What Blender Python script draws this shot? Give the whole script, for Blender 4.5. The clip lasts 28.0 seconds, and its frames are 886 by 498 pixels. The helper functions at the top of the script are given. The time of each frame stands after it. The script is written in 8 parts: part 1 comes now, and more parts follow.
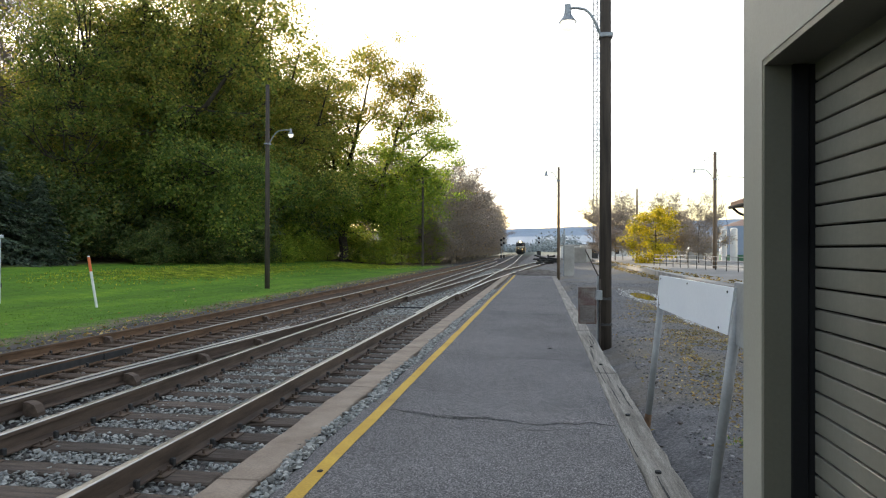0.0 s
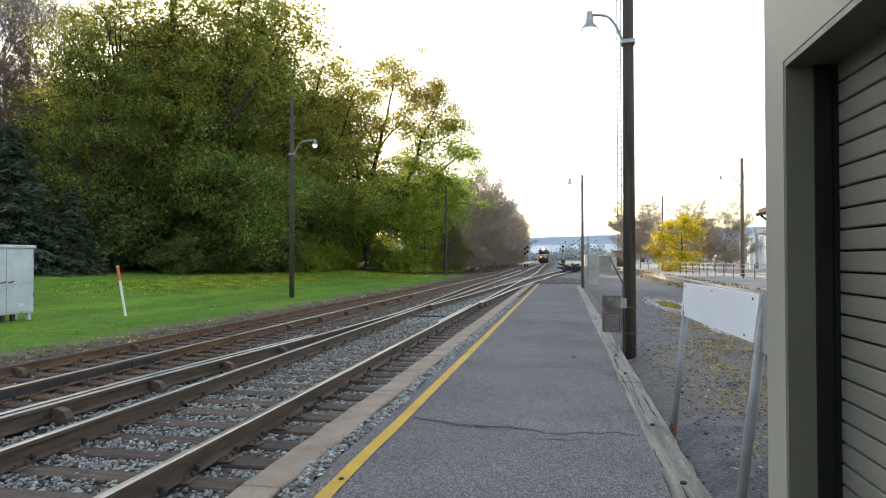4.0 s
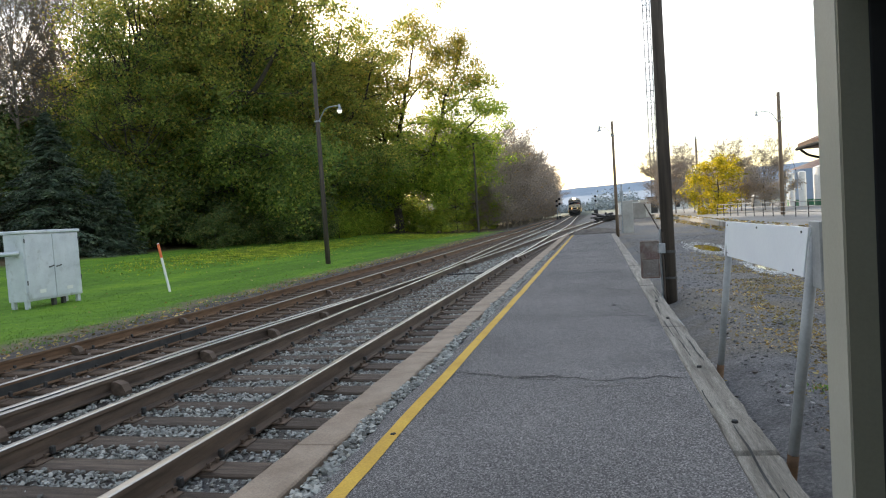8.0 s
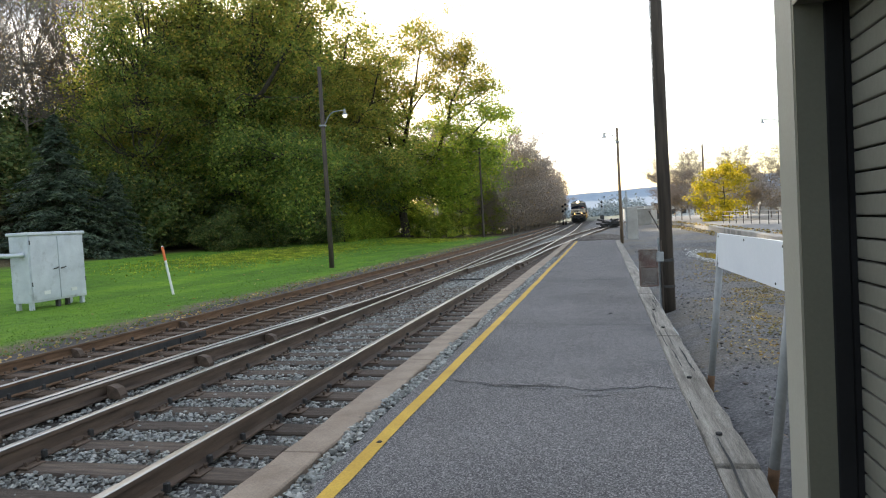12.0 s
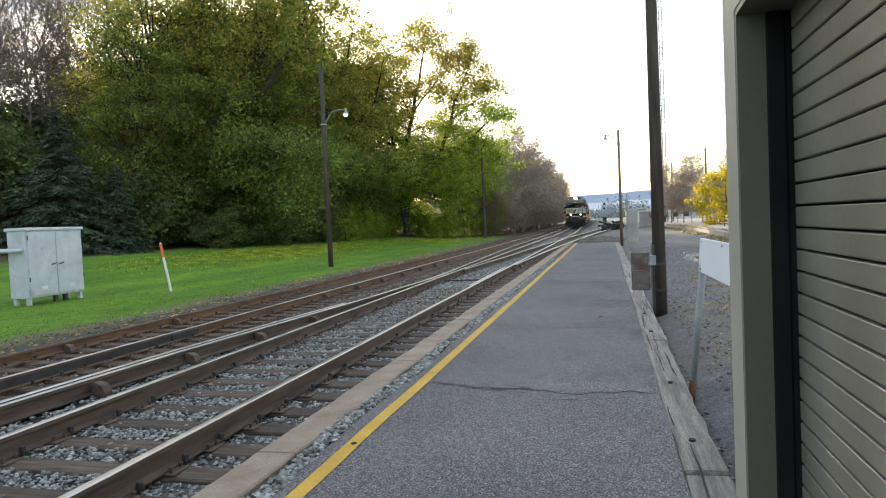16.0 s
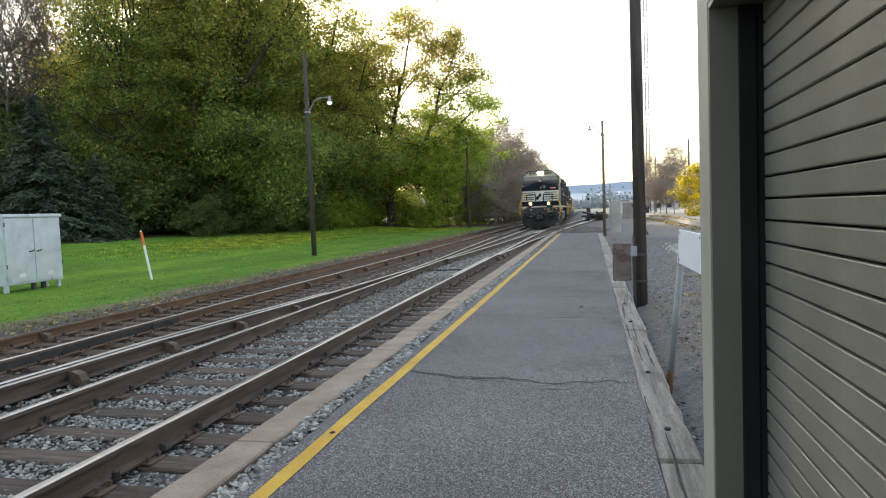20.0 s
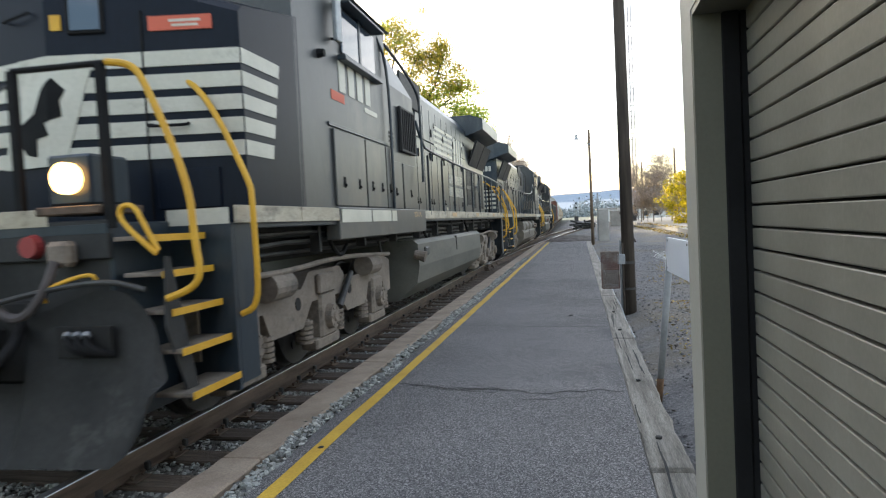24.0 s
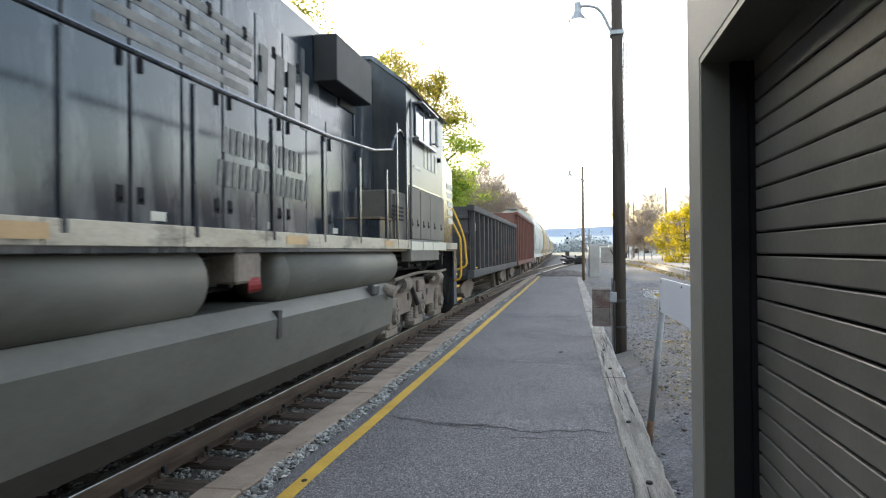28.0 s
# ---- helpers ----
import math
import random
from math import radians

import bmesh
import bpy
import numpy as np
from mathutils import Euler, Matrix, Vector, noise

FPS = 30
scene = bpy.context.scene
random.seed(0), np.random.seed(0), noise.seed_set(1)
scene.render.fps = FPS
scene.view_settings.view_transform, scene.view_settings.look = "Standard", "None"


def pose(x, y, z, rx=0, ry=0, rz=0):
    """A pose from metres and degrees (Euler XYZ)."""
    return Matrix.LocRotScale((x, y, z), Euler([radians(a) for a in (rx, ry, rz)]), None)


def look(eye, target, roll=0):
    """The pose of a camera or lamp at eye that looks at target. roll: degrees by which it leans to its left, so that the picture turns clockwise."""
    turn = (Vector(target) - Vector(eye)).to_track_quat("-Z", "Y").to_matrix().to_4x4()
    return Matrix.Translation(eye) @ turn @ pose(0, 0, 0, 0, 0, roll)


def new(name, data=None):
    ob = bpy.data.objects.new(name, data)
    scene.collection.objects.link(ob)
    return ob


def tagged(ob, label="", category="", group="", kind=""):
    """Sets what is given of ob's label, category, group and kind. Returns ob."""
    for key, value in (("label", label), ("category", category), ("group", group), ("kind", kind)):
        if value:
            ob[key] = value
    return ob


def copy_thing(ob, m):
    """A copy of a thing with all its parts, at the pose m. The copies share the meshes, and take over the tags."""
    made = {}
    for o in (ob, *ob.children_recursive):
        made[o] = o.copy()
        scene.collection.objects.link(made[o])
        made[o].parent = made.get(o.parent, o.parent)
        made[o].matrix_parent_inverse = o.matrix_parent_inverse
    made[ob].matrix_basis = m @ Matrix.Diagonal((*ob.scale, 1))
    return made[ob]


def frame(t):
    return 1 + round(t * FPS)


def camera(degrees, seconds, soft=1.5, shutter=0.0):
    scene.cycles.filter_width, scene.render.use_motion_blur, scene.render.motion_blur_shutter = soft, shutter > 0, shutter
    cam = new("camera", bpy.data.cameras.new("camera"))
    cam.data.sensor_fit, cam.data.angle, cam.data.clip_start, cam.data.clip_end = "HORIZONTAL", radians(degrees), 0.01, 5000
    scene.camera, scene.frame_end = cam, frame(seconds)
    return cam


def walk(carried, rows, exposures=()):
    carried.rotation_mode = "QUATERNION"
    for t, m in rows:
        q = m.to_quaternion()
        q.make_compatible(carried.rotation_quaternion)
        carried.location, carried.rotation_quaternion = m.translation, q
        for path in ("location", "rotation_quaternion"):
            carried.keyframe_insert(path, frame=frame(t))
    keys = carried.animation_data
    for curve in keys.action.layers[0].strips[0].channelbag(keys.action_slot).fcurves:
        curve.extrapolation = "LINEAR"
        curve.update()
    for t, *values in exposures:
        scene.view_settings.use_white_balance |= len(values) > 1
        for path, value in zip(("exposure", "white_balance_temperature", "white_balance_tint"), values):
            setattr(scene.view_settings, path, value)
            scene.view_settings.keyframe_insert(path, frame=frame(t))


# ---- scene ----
cam = camera(68.3, 28.0, soft=1.15, shutter=0.1)
PATH = [
    (0, (2.904, 0.009, 1.522), (2.61, 1.987, 1.525), 0.1),
    (0.5, (2.898, 0.011, 1.515), (2.594, 1.988, 1.51), 0.3),
    (1, (2.88, -0.019, 1.503), (2.566, 1.956, 1.523), -0.4),
    (1.5, (2.874, -0.007, 1.505), (2.504, 1.959, 1.513), -1.5),
    (2, (2.888, 0.0, 1.508), (2.499, 1.961, 1.499), -1.1),
    (2.5, (2.87, -0.044, 1.506), (2.456, 1.913, 1.503), -0.5),
    (3, (2.868, -0.027, 1.508), (2.502, 1.94, 1.517), -0.9),
    (3.5, (2.93, 0.0, 1.512), (2.573, 1.967, 1.545), -0.3),
    (5.5, (2.883, 0.027, 1.509), (2.472, 1.985, 1.528), -0.7),
    (6, (2.87, 0.014, 1.504), (2.439, 1.967, 1.521), -1.9),
    (6.5, (2.867, 0.007, 1.494), (2.39, 1.95, 1.471), -2.8),
    (7, (2.876, 0.014, 1.494), (2.366, 1.947, 1.434), -3.6),
    (7.5, (2.876, 0.017, 1.49), (2.38, 1.953, 1.406), -3.7),
    (8, (2.887, 0.026, 1.484), (2.422, 1.97, 1.392), -3.8),
    (8.5, (2.91, 0.016, 1.503), (2.49, 1.969, 1.402), -3.3),
    (9, (2.949, 0.021, 1.503), (2.525, 1.973, 1.4), -3.5),
    (9.5, (2.989, 0.018, 1.505), (2.549, 1.966, 1.4), -3.3),
    (10, (3.054, 0.016, 1.502), (2.611, 1.964, 1.394), -2.7),
    (10.5, (3.123, 0.032, 1.497), (2.678, 1.979, 1.388), -2.8),
    (11, (3.138, 0.039, 1.512), (2.66, 1.978, 1.404), -2.9),
    (11.5, (3.083, 0.035, 1.534), (2.597, 1.973, 1.44), -3.2),
    (12, (3.027, 0.022, 1.518), (2.545, 1.961, 1.44), -3.3),
    (12.5, (3.06, 0.009, 1.515), (2.548, 1.941, 1.437), -3.5),
    (14.5, (3.159, 0.053, 1.531), (2.657, 1.987, 1.452), -3.1),
    (15, (3.175, 0.053, 1.53), (2.68, 1.989, 1.453), -2.6),
    (15.5, (3.192, 0.06, 1.529), (2.697, 1.997, 1.452), -2.6),
    (16, (3.209, 0.067, 1.528), (2.719, 2.004, 1.45), -2.6),
    (16.5, (3.227, 0.068, 1.528), (2.738, 2.006, 1.45), -2.2),
    (17, (3.229, 0.074, 1.528), (2.746, 2.013, 1.448), -2.1),
    (17.5, (3.245, 0.077, 1.522), (2.769, 2.018, 1.444), -2.0),
    (18, (3.277, 0.077, 1.515), (2.793, 2.016, 1.437), -2.2),
    (18.5, (3.258, 0.082, 1.535), (2.791, 2.026, 1.465), -2.0),
    (19, (3.237, 0.078, 1.526), (2.769, 2.021, 1.457), -2.1),
    (19.5, (3.241, 0.077, 1.526), (2.775, 2.019, 1.421), -2.3),
    (20, (3.242, 0.075, 1.529), (2.797, 2.022, 1.417), -2.2),
    (20.5, (3.249, 0.084, 1.528), (2.803, 2.031, 1.418), -2.5),
    (22.5, (3.255, 0.097, 1.533), (2.823, 2.048, 1.441), -3.1),
    (23, (3.253, 0.103, 1.535), (2.834, 2.057, 1.44), -3.0),
    (23.5, (3.249, 0.104, 1.53), (2.834, 2.059, 1.445), -2.8),
    (24, (3.246, 0.107, 1.529), (2.835, 2.062, 1.447), -2.9),
    (24.5, (3.247, 0.109, 1.525), (2.833, 2.064, 1.443), -2.8),
    (25, (3.242, 0.107, 1.524), (2.83, 2.063, 1.441), -2.6),
    (25.5, (3.237, 0.109, 1.523), (2.854, 2.071, 1.438), -2.5),
    (26, (3.227, 0.119, 1.533), (2.853, 2.082, 1.458), -1.9),
    (26.5, (3.225, 0.11, 1.544), (2.853, 2.075, 1.509), -1.8),
    (27, (3.222, 0.11, 1.55), (2.855, 2.076, 1.537), -1.5),
    (27.5, (3.217, 0.124, 1.555), (2.863, 2.092, 1.557), -1.3),
    (28, (3.21, 0.134, 1.552), (2.829, 2.098, 1.56), -0.6),
]
walk(cam, [(t, look(eye, target, roll)) for t, eye, target, roll in PATH], [(0, 1.22), (3, 1.5), (7, 1.27), (9, 1.42), (11, 1.45), (17, 1.52), (20, 1.54), (23, 1.58), (24, 1.72), (26, 2.05), (28, 2.02)])

# ---- light ----
SUN_AZ = -31.0      # degrees from +y, negative to the left
SUN_EL = 19.0
world = bpy.data.worlds.new("sky")
scene.world = world
world.use_nodes = True
wt = world.node_tree
wt.nodes.clear()
w_out = wt.nodes.new("ShaderNodeOutputWorld")
w_bg = wt.nodes.new("ShaderNodeBackground")
w_sky = wt.nodes.new("ShaderNodeTexSky")
w_sky.sky_type = "NISHITA"
w_sky.sun_disc = False
w_sky.sun_elevation = radians(SUN_EL)
w_sky.sun_rotation = radians(SUN_AZ)
w_sky.dust_density = 1.2
w_sky.air_density = 1.2
w_co = wt.nodes.new("ShaderNodeTexCoord")
w_map = wt.nodes.new("ShaderNodeMapping")
w_map.inputs["Scale"].default_value = (1.2, 1.2, 6.0)
w_map.inputs["Location"].default_value = (3.1, 0.4, 0.2)
w_noise = wt.nodes.new("ShaderNodeTexNoise")
w_noise.inputs["Scale"].default_value = 1.6
w_noise.inputs["Detail"].default_value = 6.0
w_noise.inputs["Roughness"].default_value = 0.55
w_ramp = wt.nodes.new("ShaderNodeValToRGB")
w_ramp.color_ramp.elements[0].position = 0.45
w_ramp.color_ramp.elements[0].color = (0.0, 0.0, 0.0, 1)
w_ramp.color_ramp.elements[1].position = 0.66
w_ramp.color_ramp.elements[1].color = (0.95, 0.95, 0.95, 1)
w_mix = wt.nodes.new("ShaderNodeMixRGB")
w_map2 = wt.nodes.new("ShaderNodeMapping")
w_map2.inputs["Scale"].default_value = (1.0, 1.0, 9.0)
w_map2.inputs["Location"].default_value = (0.7, 2.2, 0.9)
w_noise2 = wt.nodes.new("ShaderNodeTexNoise")
w_noise2.inputs["Scale"].default_value = 2.2
w_noise2.inputs["Detail"].default_value = 5.0
w_tone = wt.nodes.new("ShaderNodeValToRGB")
w_tone.color_ramp.elements[0].position = 0.40
w_tone.color_ramp.elements[0].color = (5.0, 5.35, 5.8, 1)
w_tone.color_ramp.elements[1].position = 0.56
w_tone.color_ramp.elements[1].color = (9.2, 9.1, 8.9, 1)
wt.links.new(w_co.outputs["Generated"], w_map2.inputs["Vector"])
wt.links.new(w_map2.outputs["Vector"], w_noise2.inputs["Vector"])
wt.links.new(w_noise2.outputs["Fac"], w_tone.inputs["Fac"])
wt.links.new(w_tone.outputs["Color"], w_mix.inputs["Color2"])
w_bg.inputs["Strength"].default_value = 0.12
wt.links.new(w_co.outputs["Generated"], w_map.inputs["Vector"])
wt.links.new(w_map.outputs["Vector"], w_noise.inputs["Vector"])
wt.links.new(w_noise.outputs["Fac"], w_ramp.inputs["Fac"])
wt.links.new(w_ramp.outputs["Color"], w_mix.inputs["Fac"])
wt.links.new(w_sky.outputs["Color"], w_mix.inputs["Color1"])
wt.links.new(w_mix.outputs["Color"], w_bg.inputs["Color"])
wt.links.new(w_bg.outputs["Background"], w_out.inputs["Surface"])

sun_data = bpy.data.lights.new("sun", "SUN")
sun_data.energy = 3.2
sun_data.angle = radians(0.8)
sun_data.color = (1.0, 0.86, 0.66)
sun = new("sun", sun_data)
az, el = radians(SUN_AZ), radians(SUN_EL)
sun.matrix_world = look((0, 0, 60), (-math.sin(az) * math.cos(el), -math.cos(az) * math.cos(el), 60 - math.sin(el)))


# ---- materials ----
def node_mat(name):
    m = bpy.data.materials.new(name)
    m.use_nodes = True
    nt = m.node_tree
    return m, nt, nt.nodes["Principled BSDF"], nt.nodes["Material Output"]


def add_noise(nt, scale, detail=4.0, rough=0.6, coord="Object", stretch=(1, 1, 1)):
    co = nt.nodes.new("ShaderNodeTexCoord")
    mp = nt.nodes.new("ShaderNodeMapping")
    mp.inputs["Scale"].default_value = stretch
    n = nt.nodes.new("ShaderNodeTexNoise")
    n.inputs["Scale"].default_value = scale
    n.inputs["Detail"].default_value = detail
    n.inputs["Roughness"].default_value = rough
    nt.links.new(co.outputs[coord], mp.inputs["Vector"])
    nt.links.new(mp.outputs["Vector"], n.inputs["Vector"])
    return n.outputs["Fac"]


def ramp(nt, fac, stops):
    r = nt.nodes.new("ShaderNodeValToRGB")
    els = r.color_ramp.elements
    els[0].position, els[0].color = stops[0][0], (*stops[0][1], 1)
    els[1].position, els[1].color = stops[-1][0], (*stops[-1][1], 1)
    for p, c in stops[1:-1]:
        e = els.new(p)
        e.color = (*c, 1)
    nt.links.new(fac, r.inputs["Fac"])
    return r.outputs["Color"]


def mix(nt, fac, a, b, kind="MIX"):
    n = nt.nodes.new("ShaderNodeMixRGB")
    n.blend_type = kind
    for sock, v in ((n.inputs["Fac"], fac), (n.inputs["Color1"], a), (n.inputs["Color2"], b)):
        if isinstance(v, (int, float)):
            sock.default_value = v
        elif isinstance(v, tuple):
            sock.default_value = (*v, 1)
        else:
            nt.links.new(v, sock)
    return n.outputs["Color"]


def bump(nt, bsdf, height, strength=0.4, distance=0.01):
    b = nt.nodes.new("ShaderNodeBump")
    b.inputs["Strength"].default_value = strength
    b.inputs["Distance"].default_value = distance
    nt.links.new(height, b.inputs["Height"])
    nt.links.new(b.outputs["Normal"], bsdf.inputs["Normal"])


def surface(name, dark, light, rough=0.8, metal=0.0, scale=3.0, fine=60.0, relief=0.3, depth=0.004, spec=0.4,
            stretch=(1, 1, 1), coord="Object", tone=0.25, per_object=0.0, stain=None, stain_scale=0.8, stain_amount=0.55, hard=False):
    """A surface with broad mottling, fine grain, relief and, where asked, stains or painted reflections of another
    colour.
    """
    m, nt, p, _ = node_mat(name)
    broad = add_noise(nt, scale, 5.0, 0.6, coord, stretch)
    grain = add_noise(nt, fine, 3.0, 0.7, coord, stretch)
    if hard:
        vco = nt.nodes.new("ShaderNodeTexCoord")
        cells = nt.nodes.new("ShaderNodeTexVoronoi")
        cells.inputs["Scale"].default_value = fine
        nt.links.new(vco.outputs[coord], cells.inputs["Vector"])
        grain = cells.outputs["Color"]
    col = ramp(nt, broad, [(0.3, dark), (0.7, light)])
    col = mix(nt, tone, col, ramp(nt, grain, [(0.20, (0.40, 0.40, 0.40)), (0.5, (0.95, 0.95, 0.95)), (0.68, (1.25, 1.25, 1.25)), (0.82, (2.3, 2.3, 2.25))] if hard else [(0.3, (0.25, 0.25, 0.25)), (0.7, (1, 1, 1))]), "MULTIPLY")
    if stain:
        s = add_noise(nt, stain_scale, 6.0, 0.7, coord, stretch)
        col = mix(nt, ramp(nt, s, [(stain_amount - 0.06, (0, 0, 0)), (stain_amount + 0.12, (1, 1, 1))]), col, stain)
    if per_object:
        info = nt.nodes.new("ShaderNodeObjectInfo")
        g = 1 - per_object
        col = mix(nt, 1.0, col, ramp(nt, info.outputs["Random"], [(0, (g, g, g)), (1, (1, 1, 1))]), "MULTIPLY")
    nt.links.new(col, p.inputs["Base Color"])
    p.inputs["Roughness"].default_value = rough
    p.inputs["Metallic"].default_value = metal
    p.inputs["Specular IOR Level"].default_value = spec
    if relief:
        bump(nt, p, grain, relief, depth)
    return m


def island_mat(name, stops, rough=0.9, fine=80.0, per_island=True):
    m, nt, p, _ = node_mat(name)
    geo = nt.nodes.new("ShaderNodeNewGeometry")
    grain = add_noise(nt, fine, 3.0, 0.7)
    col = ramp(nt, geo.outputs["Random Per Island"], stops)
    col = mix(nt, 0.35, col, ramp(nt, grain, [(0.3, (0.4, 0.4, 0.4)), (0.7, (1, 1, 1))]), "MULTIPLY")
    nt.links.new(col, p.inputs["Base Color"])
    p.inputs["Roughness"].default_value = rough
    p.inputs["Specular IOR Level"].default_value = 0.25
    return m


def leaf_mat(name, stops, translucent=0.45):
    m, nt, p, out = node_mat(name)
    geo = nt.nodes.new("ShaderNodeNewGeometry")
    col = ramp(nt, geo.outputs["Random Per Island"], stops)
    broad = add_noise(nt, 0.35, 3.0)
    col = mix(nt, 0.5, col, ramp(nt, broad, [(0.3, (0.45, 0.5, 0.4)), (0.7, (1, 1, 1))]), "MULTIPLY")
    sprays = add_noise(nt, 1.1, 2.0, 0.5)
    col = mix(nt, 0.9, col, ramp(nt, sprays, [(0.34, (0.42, 0.48, 0.42)), (0.5, (0.95, 1.0, 0.9)), (0.66, (1.7, 1.55, 1.2))]), "MULTIPLY")
    nt.links.new(col, p.inputs["Base Color"])
    p.inputs["Roughness"].default_value = 0.55
    p.inputs["Specular IOR Level"].default_value = 0.3
    tr = nt.nodes.new("ShaderNodeBsdfTranslucent")
    nt.links.new(col, tr.inputs["Color"])
    mx = nt.nodes.new("ShaderNodeMixShader")
    mx.inputs["Fac"].default_value = translucent
    nt.links.new(p.outputs["BSDF"], mx.inputs[1])
    nt.links.new(tr.outputs["BSDF"], mx.inputs[2])
    nt.links.new(mx.outputs["Shader"], out.inputs["Surface"])
    return m


def plain(name, color, rough=0.5, metal=0.0, glow=0.0, spec=0.5):
    m, nt, p, _ = node_mat(name)
    p.inputs["Base Color"].default_value = (*color, 1)
    p.inputs["Roughness"].default_value = rough
    p.inputs["Metallic"].default_value = metal
    p.inputs["Specular IOR Level"].default_value = spec
    if glow:
        p.inputs["Emission Color"].default_value = (*color, 1)
        p.inputs["Emission Strength"].default_value = glow
    return m


M_ASPHALT = surface("asphalt", (0.112, 0.107, 0.108), (0.168, 0.160, 0.160), 0.88, scale=0.5, fine=135, relief=1.0, depth=0.008, spec=0.3, tone=1.0, hard=True, stain=(0.075, 0.076, 0.08), stain_scale=0.35, stain_amount=0.6)
M_CRACK = surface("crack_filler", (0.018, 0.018, 0.019), (0.05, 0.049, 0.048), 0.9, fine=90)
M_YELLOW = surface("yellow_road_paint", (0.50, 0.30, 0.035), (0.66, 0.42, 0.05), 0.75, scale=2, fine=60, relief=0.5, tone=0.35, stain=(0.2, 0.16, 0.09), stain_scale=5, stain_amount=0.66)
M_EDGE = surface("weathered_edge_concrete", (0.25, 0.187, 0.138), (0.415, 0.33, 0.255), 0.9, scale=2.5, fine=70, relief=0.6, tone=0.4, stain=(0.17, 0.14, 0.11), stain_scale=2.2, stain_amount=0.63, per_object=0.08)
M_TIMBER = surface("weathered_timber", (0.22, 0.198, 0.170), (0.60, 0.55, 0.48), 0.92, scale=2.4, fine=30, relief=1.0, depth=0.016, tone=0.8, stretch=(9, 0.5, 9), per_object=0.15)
M_TIE = surface("creosoted_tie", (0.060, 0.044, 0.034), (0.225, 0.172, 0.135), 0.93, scale=3, fine=30, relief=0.8, depth=0.01, tone=0.5, stretch=(0.6, 7, 7), per_object=0.35)
M_RUST = surface("rusty_rail_steel", (0.062, 0.043, 0.033), (0.165, 0.115, 0.083), 0.75, 0.2, scale=4, fine=70, relief=0.4, stretch=(3, 0.4, 3))
M_RUST2 = surface("orange_rust_steel", (0.10, 0.056, 0.031), (0.24, 0.14, 0.078), 0.85, 0.1, scale=4, fine=60, relief=0.4, stretch=(3, 0.4, 3))
M_POLISH = surface("polished_railhead", (0.28, 0.28, 0.28), (0.55, 0.55, 0.56), 0.28, 0.9, scale=3, fine=40, relief=0.05, stretch=(8, 0.2, 8))
M_SMUDGE = surface("greasy_steel", (0.03, 0.03, 0.032), (0.085, 0.083, 0.08), 0.55, 0.4, scale=3, fine=50)
M_STONE = island_mat("ballast_stone", [(0, (0.12, 0.115, 0.105)), (0.3, (0.25, 0.25, 0.235)), (0.75, (0.38, 0.385, 0.36)), (1, (0.50, 0.49, 0.45))])
M_LOTSTONE = island_mat("lot_stone", [(0, (0.075, 0.07, 0.068)), (0.45, (0.16, 0.155, 0.155)), (0.85, (0.25, 0.24, 0.235)), (1, (0.42, 0.41, 0.40))])
M_STONE_RUSTY = island_mat("rusty_ballast", [(0, (0.075, 0.05, 0.035)), (0.4, (0.17, 0.115, 0.08)), (0.8, (0.25, 0.20, 0.165)), (1, (0.42, 0.39, 0.36))])
M_BARK = surface("bark", (0.03, 0.025, 0.02), (0.085, 0.072, 0.058), 0.95, scale=2, fine=14, relief=0.8, depth=0.03, stretch=(3, 3, 0.6))
M_TWIG = surface("bare_twigs", (0.27, 0.222, 0.185), (0.49, 0.41, 0.35), 0.95, scale=2, fine=10, relief=0)
M_GREYBARK = surface("grey_bark", (0.12, 0.10, 0.085), (0.25, 0.215, 0.18), 0.95, scale=2, fine=12, relief=0, stretch=(3, 3, 0.6))
M_POLE = surface("dark_weathered_pole", (0.035, 0.028, 0.024), (0.10, 0.08, 0.065), 0.9, scale=1.5, fine=18, relief=0.6, depth=0.006, stretch=(8, 8, 0.5))
M_POLE_LIGHT = surface("sun_bleached_pole", (0.12, 0.085, 0.06), (0.24, 0.175, 0.12), 0.9, scale=1.5, fine=18, relief=0.6, stretch=(8, 8, 0.5))
M_GALV = surface("galvanised_steel", (0.26, 0.275, 0.29), (0.42, 0.44, 0.46), 0.5, 0.6, scale=6, fine=50, relief=0.1)
M_ZINC = surface("weathered_zinc_post", (0.24, 0.245, 0.25), (0.36, 0.365, 0.37), 0.6, 0.2, scale=5, fine=50, relief=0.1, tone=0.2)
M_SIGN = surface("pale_sign_face", (0.76, 0.78, 0.84), (0.84, 0.86, 0.90), 0.4, scale=1.2, fine=40, relief=0.05, tone=0.06)
M_CASE = surface("aluminium_case", (0.45, 0.48, 0.53), (0.63, 0.66, 0.70), 0.45, 0.3, scale=1.5, fine=45, relief=0.1, tone=0.15, stain=(0.32, 0.33, 0.34), stain_scale=2.5, stain_amount=0.62)
M_ORANGE = surface("orange_marker_paint", (0.62, 0.11, 0.03), (0.75, 0.17, 0.05), 0.5, relief=0.05, tone=0.1)
M_WHITE = surface("white_paint", (0.62, 0.62, 0.60), (0.78, 0.78, 0.76), 0.55, relief=0.05, tone=0.15)
M_LAMP_GLASS = plain("lamp_glass", (0.85, 0.82, 0.72), 0.25, 0, 0.5)
M_BLACK = surface("black_rubber", (0.006, 0.006, 0.007), (0.014, 0.014, 0.015), 0.8, relief=0.05, spec=0.2)
M_TAUPE = surface("taupe_painted_wall", (0.275, 0.265, 0.225), (0.33, 0.32, 0.275), 0.55, scale=1.0, fine=90, relief=0.15, tone=0.12)
